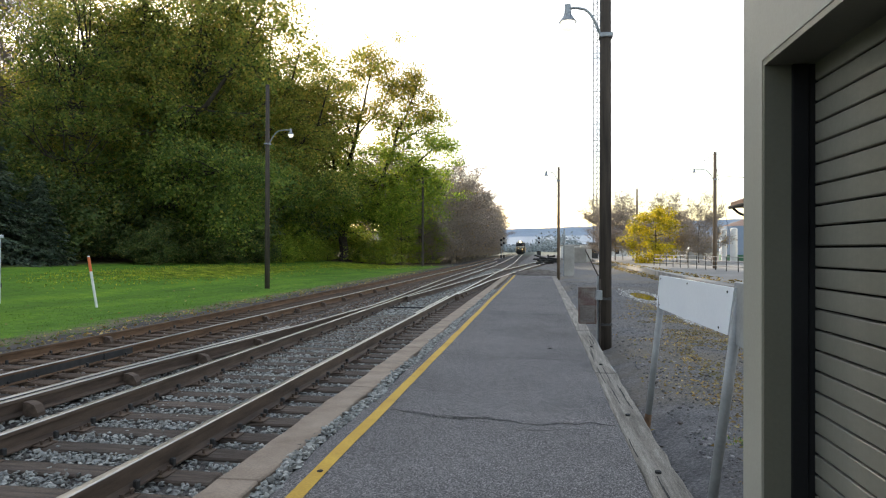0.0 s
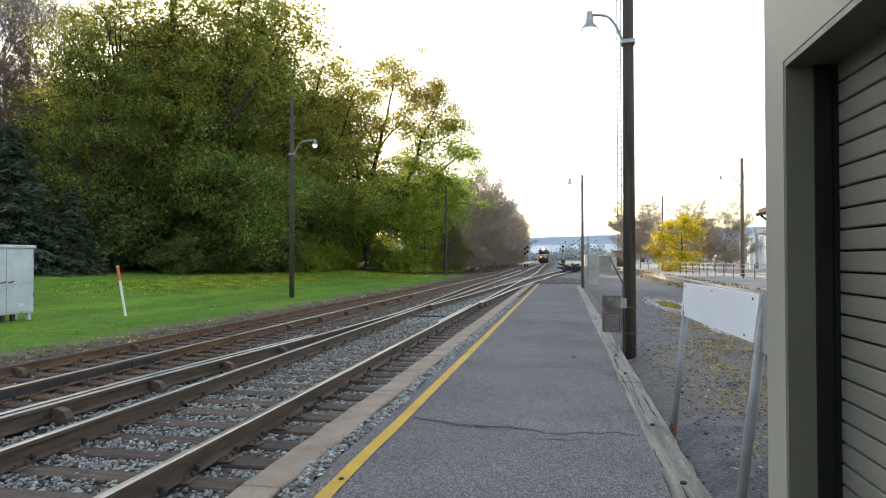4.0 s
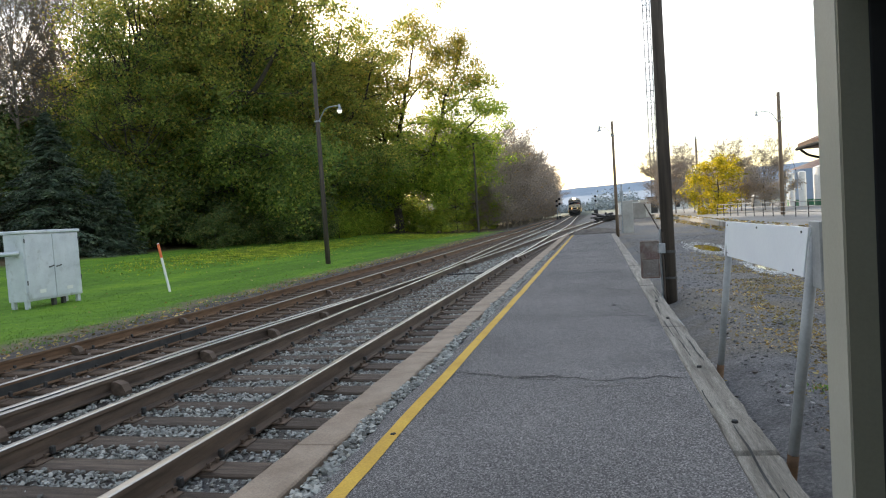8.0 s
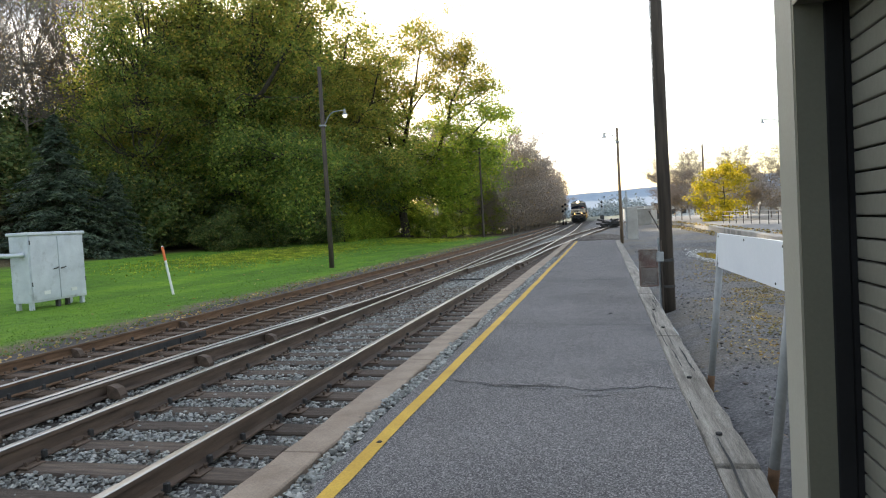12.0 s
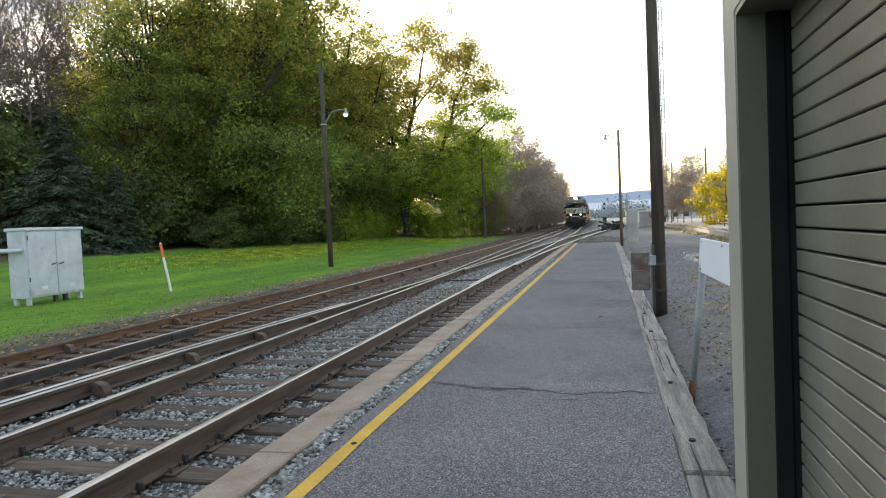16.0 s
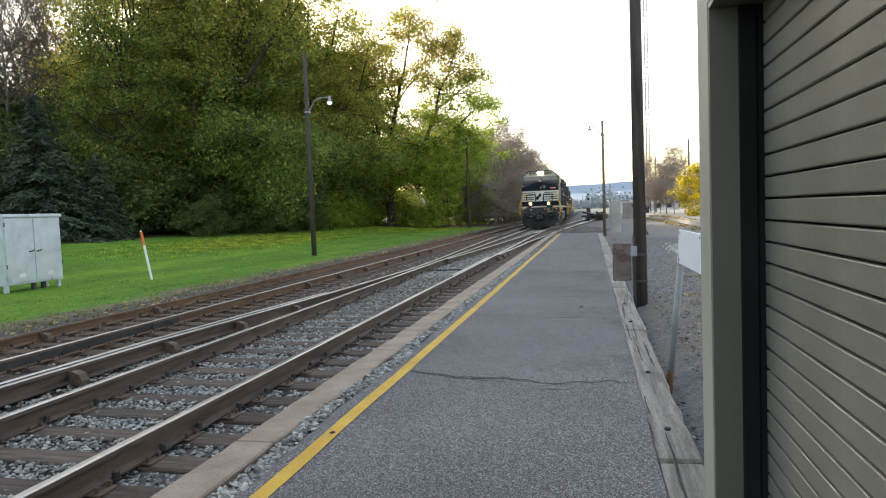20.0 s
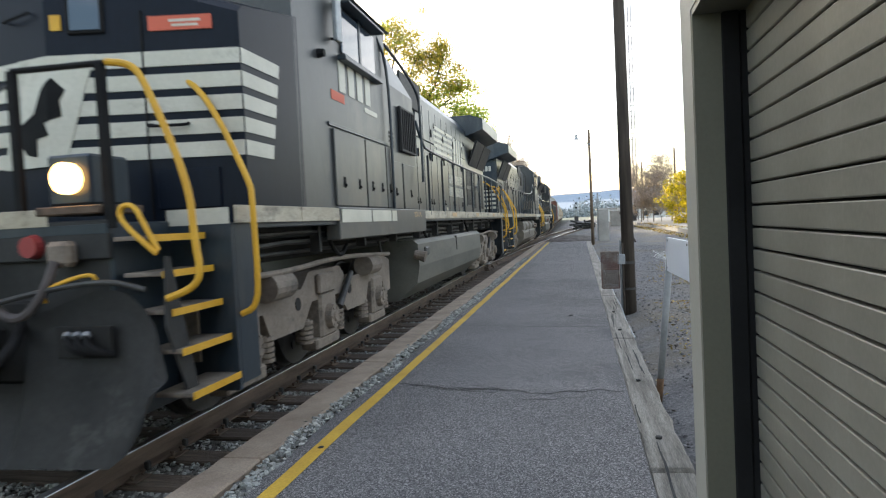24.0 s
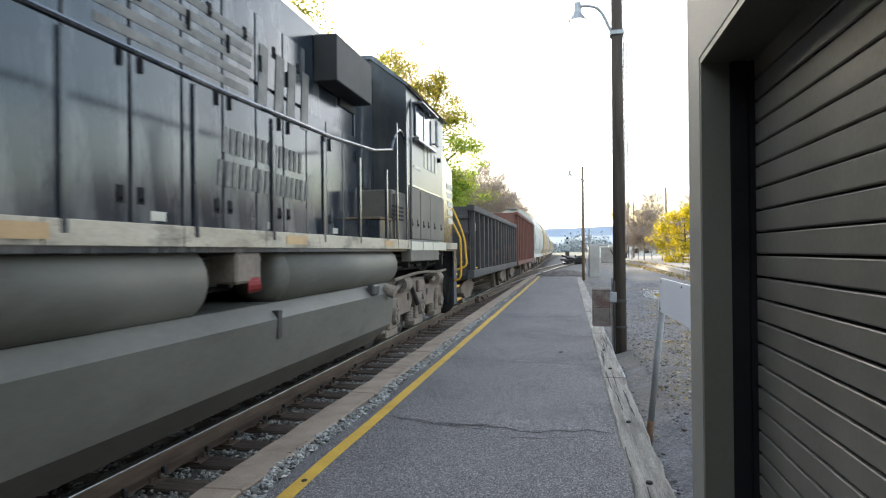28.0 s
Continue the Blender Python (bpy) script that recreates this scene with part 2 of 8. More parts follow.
M_OLIVE = surface("olive_painted_frame", (0.105, 0.102, 0.078), (0.14, 0.135, 0.105), 0.45, scale=1.2, fine=70, relief=0.12, tone=0.15)
M_SLAT = surface("grey_brown_roller_slat", (0.168, 0.156, 0.128), (0.235, 0.220, 0.182), 0.42, scale=2.5, fine=60, relief=0.08, tone=0.2, stain=(0.30, 0.29, 0.265), stain_scale=7, stain_amount=0.72, per_object=0.12)
M_RUSTBROWN = surface("rust_brown_case", (0.10, 0.055, 0.045), (0.19, 0.12, 0.10), 0.8, scale=3, fine=50, relief=0.3, stain=(0.24, 0.22, 0.20), stain_scale=4, stain_amount=0.56)
M_GRIMEY = surface("grey_faded_case", (0.13, 0.11, 0.10), (0.22, 0.19, 0.175), 0.8, scale=6, fine=50, relief=0.3)
M_CONCRETE = surface("pale_concrete", (0.30, 0.285, 0.26), (0.45, 0.43, 0.40), 0.9, scale=1.2, fine=30, relief=0.4)
M_ROOF = surface("brown_roof_trim", (0.16, 0.08, 0.05), (0.25, 0.13, 0.08), 0.7, fine=30)
M_BLUEGREY = surface("blue_grey_tank", (0.22, 0.30, 0.42), (0.30, 0.38, 0.50), 0.5, scale=0.3, fine=10)
M_GREEN_BAND = surface("green_tank_band", (0.03, 0.13, 0.07), (0.05, 0.18, 0.10), 0.5, scale=0.3, fine=10)
M_LATTICE = plain("lattice_steel", (0.13, 0.13, 0.14), 0.6, 0.2)
M_DIRT = surface("dark_dirt", (0.06, 0.052, 0.045), (0.15, 0.13, 0.115), 0.95, scale=2, fine=20, relief=0.8, depth=0.03)
M_ROAD = surface("old_road", (0.20, 0.19, 0.18), (0.29, 0.28, 0.265), 0.9, scale=0.5, fine=20)
M_WATER = plain("puddle_water", (0.03, 0.032, 0.03), 0.04, 0, 0, 0.6)
M_RIM = island_mat("pale_rim_stone", [(0, (0.25, 0.24, 0.22)), (0.6, (0.45, 0.44, 0.42)), (1, (0.75, 0.75, 0.74))], 0.6)
M_BLUE = plain("blue_plastic", (0.05, 0.16, 0.42), 0.5)

M_GREEN = leaf_mat("green_leaves", [(0, (0.13, 0.20, 0.055)), (0.5, (0.22, 0.285, 0.07)), (0.85, (0.33, 0.33, 0.08)), (1, (0.48, 0.36, 0.085))], 0.64)
M_IVYLEAF = leaf_mat("deep_green_leaves", [(0, (0.11, 0.175, 0.045)), (0.5, (0.19, 0.265, 0.062)), (0.9, (0.30, 0.335, 0.078)), (1, (0.46, 0.37, 0.09))], 0.6)
M_MIDLEAF = leaf_mat("fresh_green_leaves", [(0, (0.25, 0.36, 0.06)), (0.6, (0.37, 0.48, 0.085)), (1, (0.56, 0.52, 0.10))], 0.7)
M_OLIVELEAF = leaf_mat("turning_leaves", [(0, (0.22, 0.27, 0.065)), (0.45, (0.34, 0.37, 0.085)), (0.8, (0.48, 0.42, 0.10)), (1, (0.60, 0.41, 0.11))], 0.64)
# gold tones put sun shining through the leaves into their colour
M_MAPLE = leaf_mat("backlit_gold_maple_leaves", [(0, (0.28, 0.29, 0.06)), (0.5, (0.42, 0.37, 0.08)), (0.85, (0.56, 0.42, 0.10)), (1, (0.66, 0.43, 0.11))], 0.68)
M_DARKLEAF = leaf_mat("dark_understory_leaves", [(0, (0.075, 0.115, 0.042)), (0.7, (0.135, 0.185, 0.062)), (1, (0.25, 0.22, 0.08))], 0.5)
M_YELLEAF = leaf_mat("yellow_leaves", [(0, (0.36, 0.29, 0.015)), (0.5, (0.58, 0.46, 0.02)), (1, (0.72, 0.58, 0.05))], 0.5)
M_RUSSET = leaf_mat("russet_leaves", [(0, (0.30, 0.20, 0.11)), (0.6, (0.44, 0.31, 0.17)), (1, (0.60, 0.40, 0.17))], 0.5)
M_NEEDLE = leaf_mat("spruce_needles", [(0, (0.05, 0.078, 0.052)), (0.7, (0.09, 0.125, 0.092)), (1, (0.14, 0.18, 0.14))], 0.15)
M_GRASS = leaf_mat("lawn_grass", [(0, (0.09, 0.19, 0.016)), (0.6, (0.14, 0.28, 0.026)), (0.95, (0.21, 0.34, 0.04)), (1, (0.38, 0.33, 0.10))], 0.35)
# bright yellow-green that stands in for sun on the grass
M_SUNSTREAK = leaf_mat("sunlit_streak_grass", [(0, (0.20, 0.30, 0.03)), (0.6, (0.34, 0.40, 0.04)), (1, (0.46, 0.42, 0.07))], 0.35)
M_FALLEN = leaf_mat("fallen_leaves", [(0, (0.22, 0.13, 0.05)), (0.5, (0.38, 0.26, 0.10)), (1, (0.50, 0.40, 0.20))], 0.2)


# ---- mesh helpers ----
def mesh_object(name, me, material, parent=None, label=""):
    me.materials.append(material)
    ob = new(name, me)
    if parent:
        ob.parent = parent
    if label:
        ob["label"] = label
    return ob


def part(name, bm, material, parent=None, label="", smooth=False):
    """Links a bmesh as one mesh object, under a thing where one is given."""
    me = bpy.data.meshes.new(name)
    bm.to_mesh(me)
    bm.free()
    if smooth:
        me.polygons.foreach_set("use_smooth", [True] * len(me.polygons))
    return mesh_object(name, me, material, parent, label)


def shared(name, me, parent, m, label=""):
    """One more object on an existing mesh, posed in its parent's space."""
    ob = new(name, me)
    ob.parent = parent
    ob.matrix_basis = m
    if label:
        ob["label"] = label
    return ob


def thing(name, label, category, m=None, group="", kind=""):
    ob = new(name)
    ob.empty_display_size = 0.2
    if m is not None:
        ob.matrix_basis = m
    return tagged(ob, label, category, group, kind)


def box(bm, x0, y0, z0, x1, y1, z1, bevel=0.0):
    r = bmesh.ops.create_cube(bm, size=1.0, matrix=Matrix.Translation(((x0 + x1) / 2, (y0 + y1) / 2, (z0 + z1) / 2)) @ Matrix.Diagonal((abs(x1 - x0), abs(y1 - y0), abs(z1 - z0), 1)))
    if bevel:
        edges = list({e for v in r["verts"] for e in v.link_edges})
        bmesh.ops.bevel(bm, geom=edges, offset=bevel, segments=1, affect="EDGES")
    return bm


def a_box(x0, y0, z0, x1, y1, z1, bevel=0.0):
    return box(bmesh.new(), x0, y0, z0, x1, y1, z1, bevel)


def rod(bm, a, b, r0, r1=None, n=10):
    a, b = Vector(a), Vector(b)
    d = b - a
    m = Matrix.Translation((a + b) / 2) @ d.to_track_quat("Z", "Y").to_matrix().to_4x4()
    bmesh.ops.create_cone(bm, cap_ends=True, segments=n, radius1=r0, radius2=r0 if r1 is None else r1, depth=d.length, matrix=m)
    return bm


def a_rod(a, b, r0, r1=None, n=10):
    return rod(bmesh.new(), a, b, r0, r1, n)


def rounded(points, times=2):
    """A path with its bends eased."""
    pts = [Vector(p) for p in points]
    for _ in range(times if 2 < len(pts) < 12 else 0):
        out = [pts[0]]
        for a, b in zip(pts, pts[1:]):
            out += [a.lerp(b, 0.25), a.lerp(b, 0.75)]
        pts = out + [pts[-1]]
    return pts


def tube(bm, pts, r, n=8):
    """A round bar bent through the given points: one closed skin."""
    pts = rounded(pts)
    side = None
    rings = []
    for i, p in enumerate(pts):
        d = (pts[min(i + 1, len(pts) - 1)] - pts[max(i - 1, 0)]).normalized()
        if side is None:
            side = d.orthogonal().normalized()
        side = (side - d * side.dot(d)).normalized()
        up = d.cross(side)
        rings.append([bm.verts.new(p + (side * math.cos(6.2832 * k / n) + up * math.sin(6.2832 * k / n)) * r) for k in range(n)])
    for p, q in zip(rings, rings[1:]):
        for k in range(n):
            bm.faces.new((p[k], p[(k + 1) % n], q[(k + 1) % n], q[k]))
    bm.faces.new(rings[0][::-1])
    bm.faces.new(rings[-1])
    return bm


def prism(bm, outline, a, b, axis="y"):
    """Sweeps a closed outline from a to b along an axis. Outline: pairs of the other two coordinates."""
    def at(p, s):
        return {"y": (p[0], s, p[1]), "x": (s, p[0], p[1]), "z": (p[0], p[1], s)}[axis]
    v0 = [bm.verts.new(at(p, a)) for p in outline]
    v1 = [bm.verts.new(at(p, b)) for p in outline]
    n = len(outline)
    for i in range(n):
        bm.faces.new((v0[i], v0[(i + 1) % n], v1[(i + 1) % n], v1[i]))
    bm.faces.new(v0[::-1])
    bm.faces.new(v1)
    bmesh.ops.recalc_face_normals(bm, faces=bm.faces[:])
    return bm


def a_prism(outline, a, b, axis="y"):
    return prism(bmesh.new(), outline, a, b, axis)


def from_arrays(name, verts, faces):
    me = bpy.data.meshes.new(name)
    me.from_pydata(np.asarray(verts).tolist(), [], np.asarray(faces).tolist())
    return me


rng = np.random.default_rng(7)
CHUNK = np.array([(1, .2, .1), (.3, 1, -.1), (-.9, .5, .1), (-.6, -.8, -.1), (.5, -.9, .1), (.3, .2, .8), (-.4, -.1, .75), (0, 0, -.8)], float)
CHUNK_F = [(0, 1, 5), (1, 2, 6), (1, 6, 5), (2, 3, 6), (3, 4, 6), (4, 5, 6), (4, 0, 5), (1, 0, 7), (2, 1, 7), (3, 2, 7), (4, 3, 7), (0, 4, 7)]


def scatter_stones(name, places, sizes, material, parent=None, flat=0.75):
    """Many broken stones in one mesh, each turned and shaped by chance."""
    n = len(places)
    ang = rng.uniform(0, 2 * np.pi, (n, 3))
    base = CHUNK[None] * rng.uniform(0.65, 1.25, (n, 8, 3))
    c, s = np.cos(ang), np.sin(ang)
    x, y, z = base[..., 0], base[..., 1], base[..., 2] * 0.85
    y, z = y * c[:, :1] - z * s[:, :1], y * s[:, :1] + z * c[:, :1]
    x, y = x * c[:, 1:2] - y * s[:, 1:2], x * s[:, 1:2] + y * c[:, 1:2]
    v = np.stack([x, y, z * flat], -1) * sizes[:, None, None] + places[:, None]
    f = (np.array(CHUNK_F)[None] + (np.arange(n) * 8)[:, None, None]).reshape(-1, 3)
    return mesh_object(name, from_arrays(name, v.reshape(-1, 3), f), material, parent)


def leaf_quads(centres, size, flatness=1.0, aspect=0.7, facing=None, lean=1.0):
    """Vertices and faces of one small leaf or spray at each centre; facing gives the way their faces tend to turn."""
    n = len(centres)
    d1 = rng.normal(size=(n, 3))
    d1[:, 2] *= flatness
    if facing is not None:
        nrm = facing / (np.linalg.norm(facing, axis=1, keepdims=True) + 1e-9) * lean + rng.normal(size=(n, 3)) * 0.55
        nrm /= np.linalg.norm(nrm, axis=1, keepdims=True)
        d1 -= nrm * np.sum(d1 * nrm, axis=1, keepdims=True)
    d1 /= np.linalg.norm(d1, axis=1, keepdims=True) + 1e-9
    d2 = np.cross(d1, rng.normal(size=(n, 3)) if facing is None else nrm)
    d2 /= np.linalg.norm(d2, axis=1, keepdims=True) + 1e-9
    s = size * rng.uniform(0.6, 1.35, (n, 1))
    a, b = d1 * s, d2 * s * aspect
    v = np.stack([centres - a, centres + b * 0.8, centres + a, centres - b], 1).reshape(-1, 3)
    return v, np.arange(4 * n).reshape(-1, 4)


# ---- plan ----
def drift(y):
    """How far the main line bends to the left of a straight line, far up the track."""
    d = y - 60
    return 0.0 if d <= 0 else -(0.02 * (d - 10) if d > 20 else 0.02 * d * d / 40)


def ease(a, b, v):
    u = min(1.0, max(0.0, (v - a) / (b - a)))
    return u * u * (3 - 2 * u)


def ground_z(x, y):
    """Height of the open ground; rail tops of the near track are at 0."""
    d = drift(y) if y > 60 else 0.0
    u = x - d * 0.9
    if u > 4.2:
        z = -0.17 - 0.06 * ease(4.2, 7, u) * ease(9.5, 7, u)
    elif u > 1.0 and y < 42:
        z = -0.30
    elif u > 1.0:
        z = -0.20
    elif u > -2.6:
        z = -0.225
    elif u > -7.4:
        z = -0.225 - 0.26 * ease(-2.6, -4.0, u)
    else:
        z = -0.485 - 0.06 * ease(-7.4, -8.3, u) + 0.05 * max(0.0, -u - 13) * ease(-13, -24, u)
        z += 0.22 * max(0.0, -u - 37)
    return min(z, 16.0) + 0.02 * noise.noise((x * 0.8, y * 0.8, 3.0)) * (1 if (u < -7.6 or u > 4.2) else 0.5)


def spaced(stops):
    out = []
    for (a, b, step) in stops:
        out += list(np.arange(a, b, step))
    return out + [stops[-1][1]]


# ---- ground: one sheet to the horizon ----
def build_ground():
    xs = spaced([(-3000, -400, 650), (-400, -80, 40), (-80, -16, 4), (-16, 12, 0.4), (12, 40, 2), (40, 400, 40), (400, 3000, 650)])
    ys = spaced([(-400, -20, 40), (-20, 0, 2), (0, 45, 0.6), (45, 120, 2.5), (120, 400, 20), (400, 4200, 380)])
    verts = [(x, y, ground_z(x, y) if abs(x) < 390 and y < 900 else (-0.5 if x > -200 else 16.0)) for y in ys for x in xs]
    nx = len(xs)
    faces = [(j * nx + i, j * nx + i + 1, (j + 1) * nx + i + 1, (j + 1) * nx + i) for j in range(len(ys) - 1) for i in range(nx - 1)]
    m, nt, p, _ = node_mat("earth_gravel_and_lawn")
    co = nt.nodes.new("ShaderNodeTexCoord")
    sep = nt.nodes.new("ShaderNodeSeparateXYZ")
    nt.links.new(co.outputs["Object"], sep.inputs["Vector"])
    wob = add_noise(nt, 0.9, 5.0)
    def shifted(sock, amount):
        n1 = nt.nodes.new("ShaderNodeMath")
        n1.operation = "MULTIPLY_ADD"
        nt.links.new(wob, n1.inputs[0])
        n1.inputs[1].default_value = amount
        nt.links.new(sock, n1.inputs[2])
        return n1.outputs["Value"]
    def step(sock, a, b):
        n1 = nt.nodes.new("ShaderNodeMapRange")
        nt.links.new(sock, n1.inputs["Value"])
        n1.inputs["From Min"].default_value, n1.inputs["From Max"].default_value = a, b
        return n1.outputs["Result"]
    xw = shifted(sep.outputs["X"], 2.2)
    yw = shifted(sep.outputs["Y"], 14.0)
    grain = add_noise(nt, 34, 6.0, 0.75)
    mid = add_noise(nt, 3.2, 5.0, 0.65)
    broad = add_noise(nt, 0.28, 4.0)
    gravel = mix(nt, 0.75, ramp(nt, mid, [(0.3, (0.125, 0.123, 0.127)), (0.7, (0.225, 0.22, 0.222))]), ramp(nt, grain, [(0.3, (0.25, 0.25, 0.26)), (0.5, (0.8, 0.8, 0.8)), (0.66, (1.7, 1.7, 1.66))]), "MULTIPLY")
    gravel = mix(nt, ramp(nt, broad, [(0.46, (0, 0, 0)), (0.66, (0.8, 0.8, 0.8))]), gravel, ramp(nt, grain, [(0.3, (0.10, 0.085, 0.062)), (0.7, (0.30, 0.255, 0.19))]))
    cinder = mix(nt, 0.7, ramp(nt, mid, [(0.3, (0.045, 0.042, 0.04)), (0.7, (0.12, 0.108, 0.10))]), ramp(nt, grain, [(0.3, (0.5, 0.5, 0.5)), (0.7, (1.4, 1.35, 1.3))]), "MULTIPLY")
    lawn = mix(nt, 0.5, ramp(nt, mid, [(0.3, (0.085, 0.182, 0.015)), (0.7, (0.152, 0.290, 0.026))]), ramp(nt, grain, [(0.3, (0.5, 0.55, 0.5)), (0.7, (1.15, 1.15, 1.1))]), "MULTIPLY")
    patch = add_noise(nt, 0.5, 4.0, 0.6, "Object", (1.0, 0.35, 1.0))
    lawn = mix(nt, 0.75, lawn, ramp(nt, patch, [(0.32, (0.5, 0.55, 0.55)), (0.5, (0.9, 0.92, 0.9)), (0.68, (1.55, 1.3, 1.0))]), "MULTIPLY")
    litter = ramp(nt, mid, [(0.3, (0.05, 0.04, 0.022)), (0.7, (0.12, 0.09, 0.045))])
    verge = ramp(nt, mid, [(0.3, (0.11, 0.09, 0.06)), (0.7, (0.20, 0.17, 0.11))])
    left = mix(nt, step(xw, -7.6, -7.2), mix(nt, step(xw, -8.6, -7.9), mix(nt, step(xw, -31.5, -29.0), litter, lawn), verge), cinder)
    left = mix(nt, step(yw, 88, 92), left, mix(nt, step(xw, -9.5, -8.0), litter, cinder))
    col = mix(nt, step(xw, 1.0, 1.6), left, gravel)
    col = mix(nt, step(yw, 180, 330), col, ramp(nt, broad, [(0.3, (0.10, 0.12, 0.10)), (0.7, (0.17, 0.19, 0.15))]))
    nt.links.new(col, p.inputs["Base Color"])
    p.inputs["Roughness"].default_value = 0.95
    p.inputs["Specular IOR Level"].default_value = 0.2
    bump(nt, p, grain, 0.9, 0.03)
    me = from_arrays("ground", verts, faces)
    me.polygons.foreach_set("use_smooth", [True] * len(me.polygons))
    tagged(mesh_object("ground", me, m), "gravel lot, cinder trackbed and green lawn", "ground", kind="structure")


build_ground()


# ---- railway ----
RAIL_OUT = [(-0.07, -0.178), (0.07, -0.178), (0.07, -0.165), (0.012, -0.145), (0.012, -0.05), (0.036, -0.04), (0.036, -0.008), (-0.036, -0.008), (-0.036, -0.04), (-0.012, -0.05), (-0.012, -0.145), (-0.07, -0.165)]
HEAD_OUT = [(-0.036, -0.008), (0.036, -0.008), (0.034, -0.003), (0.024, 0.0), (-0.024, 0.0), (-0.034, -0.003)]


def sweep(name, outline, path, material, parent, label=""):
    """A rail of the given section laid along points (x, y, z)."""
    n = len(outline)
    verts, faces = [], []
    for i, (x, y, z) in enumerate(path):
        verts += [(x + u, y, z + w) for u, w in outline]
        if i:
            a, b = (i - 1) * n, i * n
            faces += [(a + j, a + (j + 1) % n, b + (j + 1) % n, b + j) for j in range(n)]
    me = bpy.data.meshes.new(name)
    me.from_pydata(verts, [], faces + [tuple(range(n))[::-1], tuple(range(len(verts) - n, len(verts)))])
    return mesh_object(name, me, material, parent, label)


def rail(parent, path, body, head=None):
    ob = sweep("rail", RAIL_OUT, path, body, parent)
    sweep("railhead", HEAD_OUT, path, head or M_POLISH, ob, "polished steel running surface")


YS = [-8, 0, 5, 10, 15, 20, 25, 30, 40, 50, 60, 65, 70, 75, 80, 100, 140, 200, 280, 360]


def build_track(name, label, centre, z, ties_from, ties_to, body, head, step=0.52, tie_mat=None):
    t = tagged(new(name), label, "railway track", "tracks", "structure")
    for side in (-0.7525, 0.7525):
        rail(t, [(centre + side + drift(y), y, z) for y in YS], body, head if side < 0 else M_POLISH)
    tie = bpy.data.meshes.new("tie")
    bm = a_box(-1.29, -0.115, -0.17, 1.29, 0.115, 0.0, 0.015)
    for v in bm.verts:
        v.co += Vector((0, noise.noise(v.co * 3) * 0.02, noise.noise(v.co * 5) * 0.012))
    bm.to_mesh(tie)
    bm.free()
    tie.materials.append(tie_mat or M_TIE)
    plate = bpy.data.meshes.new("tie_plate")
    bm = a_box(-0.13, -0.09, 0.0, 0.16, 0.09, 0.014, 0.004)
    for u, w in ((-0.1, -0.06), (-0.1, 0.06), (0.11, -0.05), (0.11, 0.06)):
        rod(bm, (u, w, 0.01), (u, w, 0.045), 0.012, 0.012, 6)
        rod(bm, (u, w, 0.04), (u, w, 0.052), 0.02, 0.016, 6)
    bm.to_mesh(plate)
    bm.free()
    plate.materials.append(M_RUST)
    anchor = bpy.data.meshes.new("rail_anchor")
    bm = a_box(-0.095, -0.02, -0.03, 0.1, 0.02, -0.012, 0.004)
    box(bm, 0.065, -0.022, -0.03, 0.105, 0.022, 0.035, 0.008)
    bm.to_mesh(anchor)
    bm.free()
    anchor.materials.append(M_SMUDGE)
    y, k = ties_from, 0
    while y < ties_to:
        jit = random.uniform(-0.03, 0.03)
        tob = shared("tie", tie, t, pose(centre + random.uniform(-0.05, 0.05) + drift(y), y + jit, z - 0.192, 0, 0, random.uniform(-0.8, 0.8)))
        if 0 < y < 20:
            for side in (-0.7525, 0.7525):
                shared("tie_plate", plate, tob, pose(side, 0, 0.0))
                if k % 2 == 0 or y < 9:
                    shared("rail_anchor", anchor, tob, pose(side + 0.0, 0.15, 0.045))
        y += step
        k += 1
    return t


TRACK_A = build_track("near_track", "near main track, polished rails on wooden ties in grey ballast", -0.7525, 0.0, -7.32, 78.0, M_RUST, M_POLISH)
M_TIEBROWN = surface("rust_stained_tie", (0.07, 0.045, 0.03), (0.20, 0.135, 0.092), 0.93, scale=3, fine=30, relief=0.8, depth=0.01, tone=0.5, stretch=(0.6, 7, 7), per_object=0.35)
TRACK_B = build_track("far_track", "rusty far track on dark wooden ties beside the lawn", -5.40, -0.25, -6.88, 70.0, M_RUST2, M_RUST, tie_mat=M_TIEBROWN)

# the branch that leaves the near track: closing rail, braced stock rail and crossing rails
BRANCH = tagged(new("turnout"), "switch rails of a turnout with steel rail braces", "railway switch", "tracks", "structure")
rail(BRANCH, [(-2.62, 0, 0), (-2.44, 4.5, 0), (-2.34, 7.5, 0), (-2.14, 10.0, 0), (-1.90, 13.0, 0), (-1.68, 17.5, 0), (-1.70, 20, 0), (-2.0, 29, 0), (-2.25, 38, 0), (-2.35, 54, 0), (-2.9, 90, 0)], M_RUST)
rail(BRANCH, [(-2.74, 0, 0.004), (-2.56, 4.5, 0.004), (-2.46, 7.5, 0.004), (-2.27, 10.0, 0.004), (-2.04, 12.4, 0.004)], M_SMUDGE)
rail(BRANCH, [(-1.40, 21, 0), (-1.0, 28, 0), (-0.45, 40, 0), (0.6, 57, 0), (2.2, 80, 0), (6.0, 130, 0)], M_RUST)
rail(BRANCH, [(0.085, 22.5, 0), (0.40, 32, 0), (0.95, 42, 0), (2.1, 60, 0), (3.8, 83, 0), (7.6, 130, 0)], M_RUST)
rail(BRANCH, [(-0.085, 15.5, 0), (-0.09, 19, 0), (-0.12, 21.5, 0)], M_RUST)
bm = a_box(-4.70, 3.0, -0.44, -4.615, 10.6, -0.275, 0.004)
box(bm, -4.71, 10.4, -0.42, -4.60, 11.2, -0.29, 0.004)
part("joint_bar", bm, M_SMUDGE, BRANCH, "dark steel bar bolted along the rail")
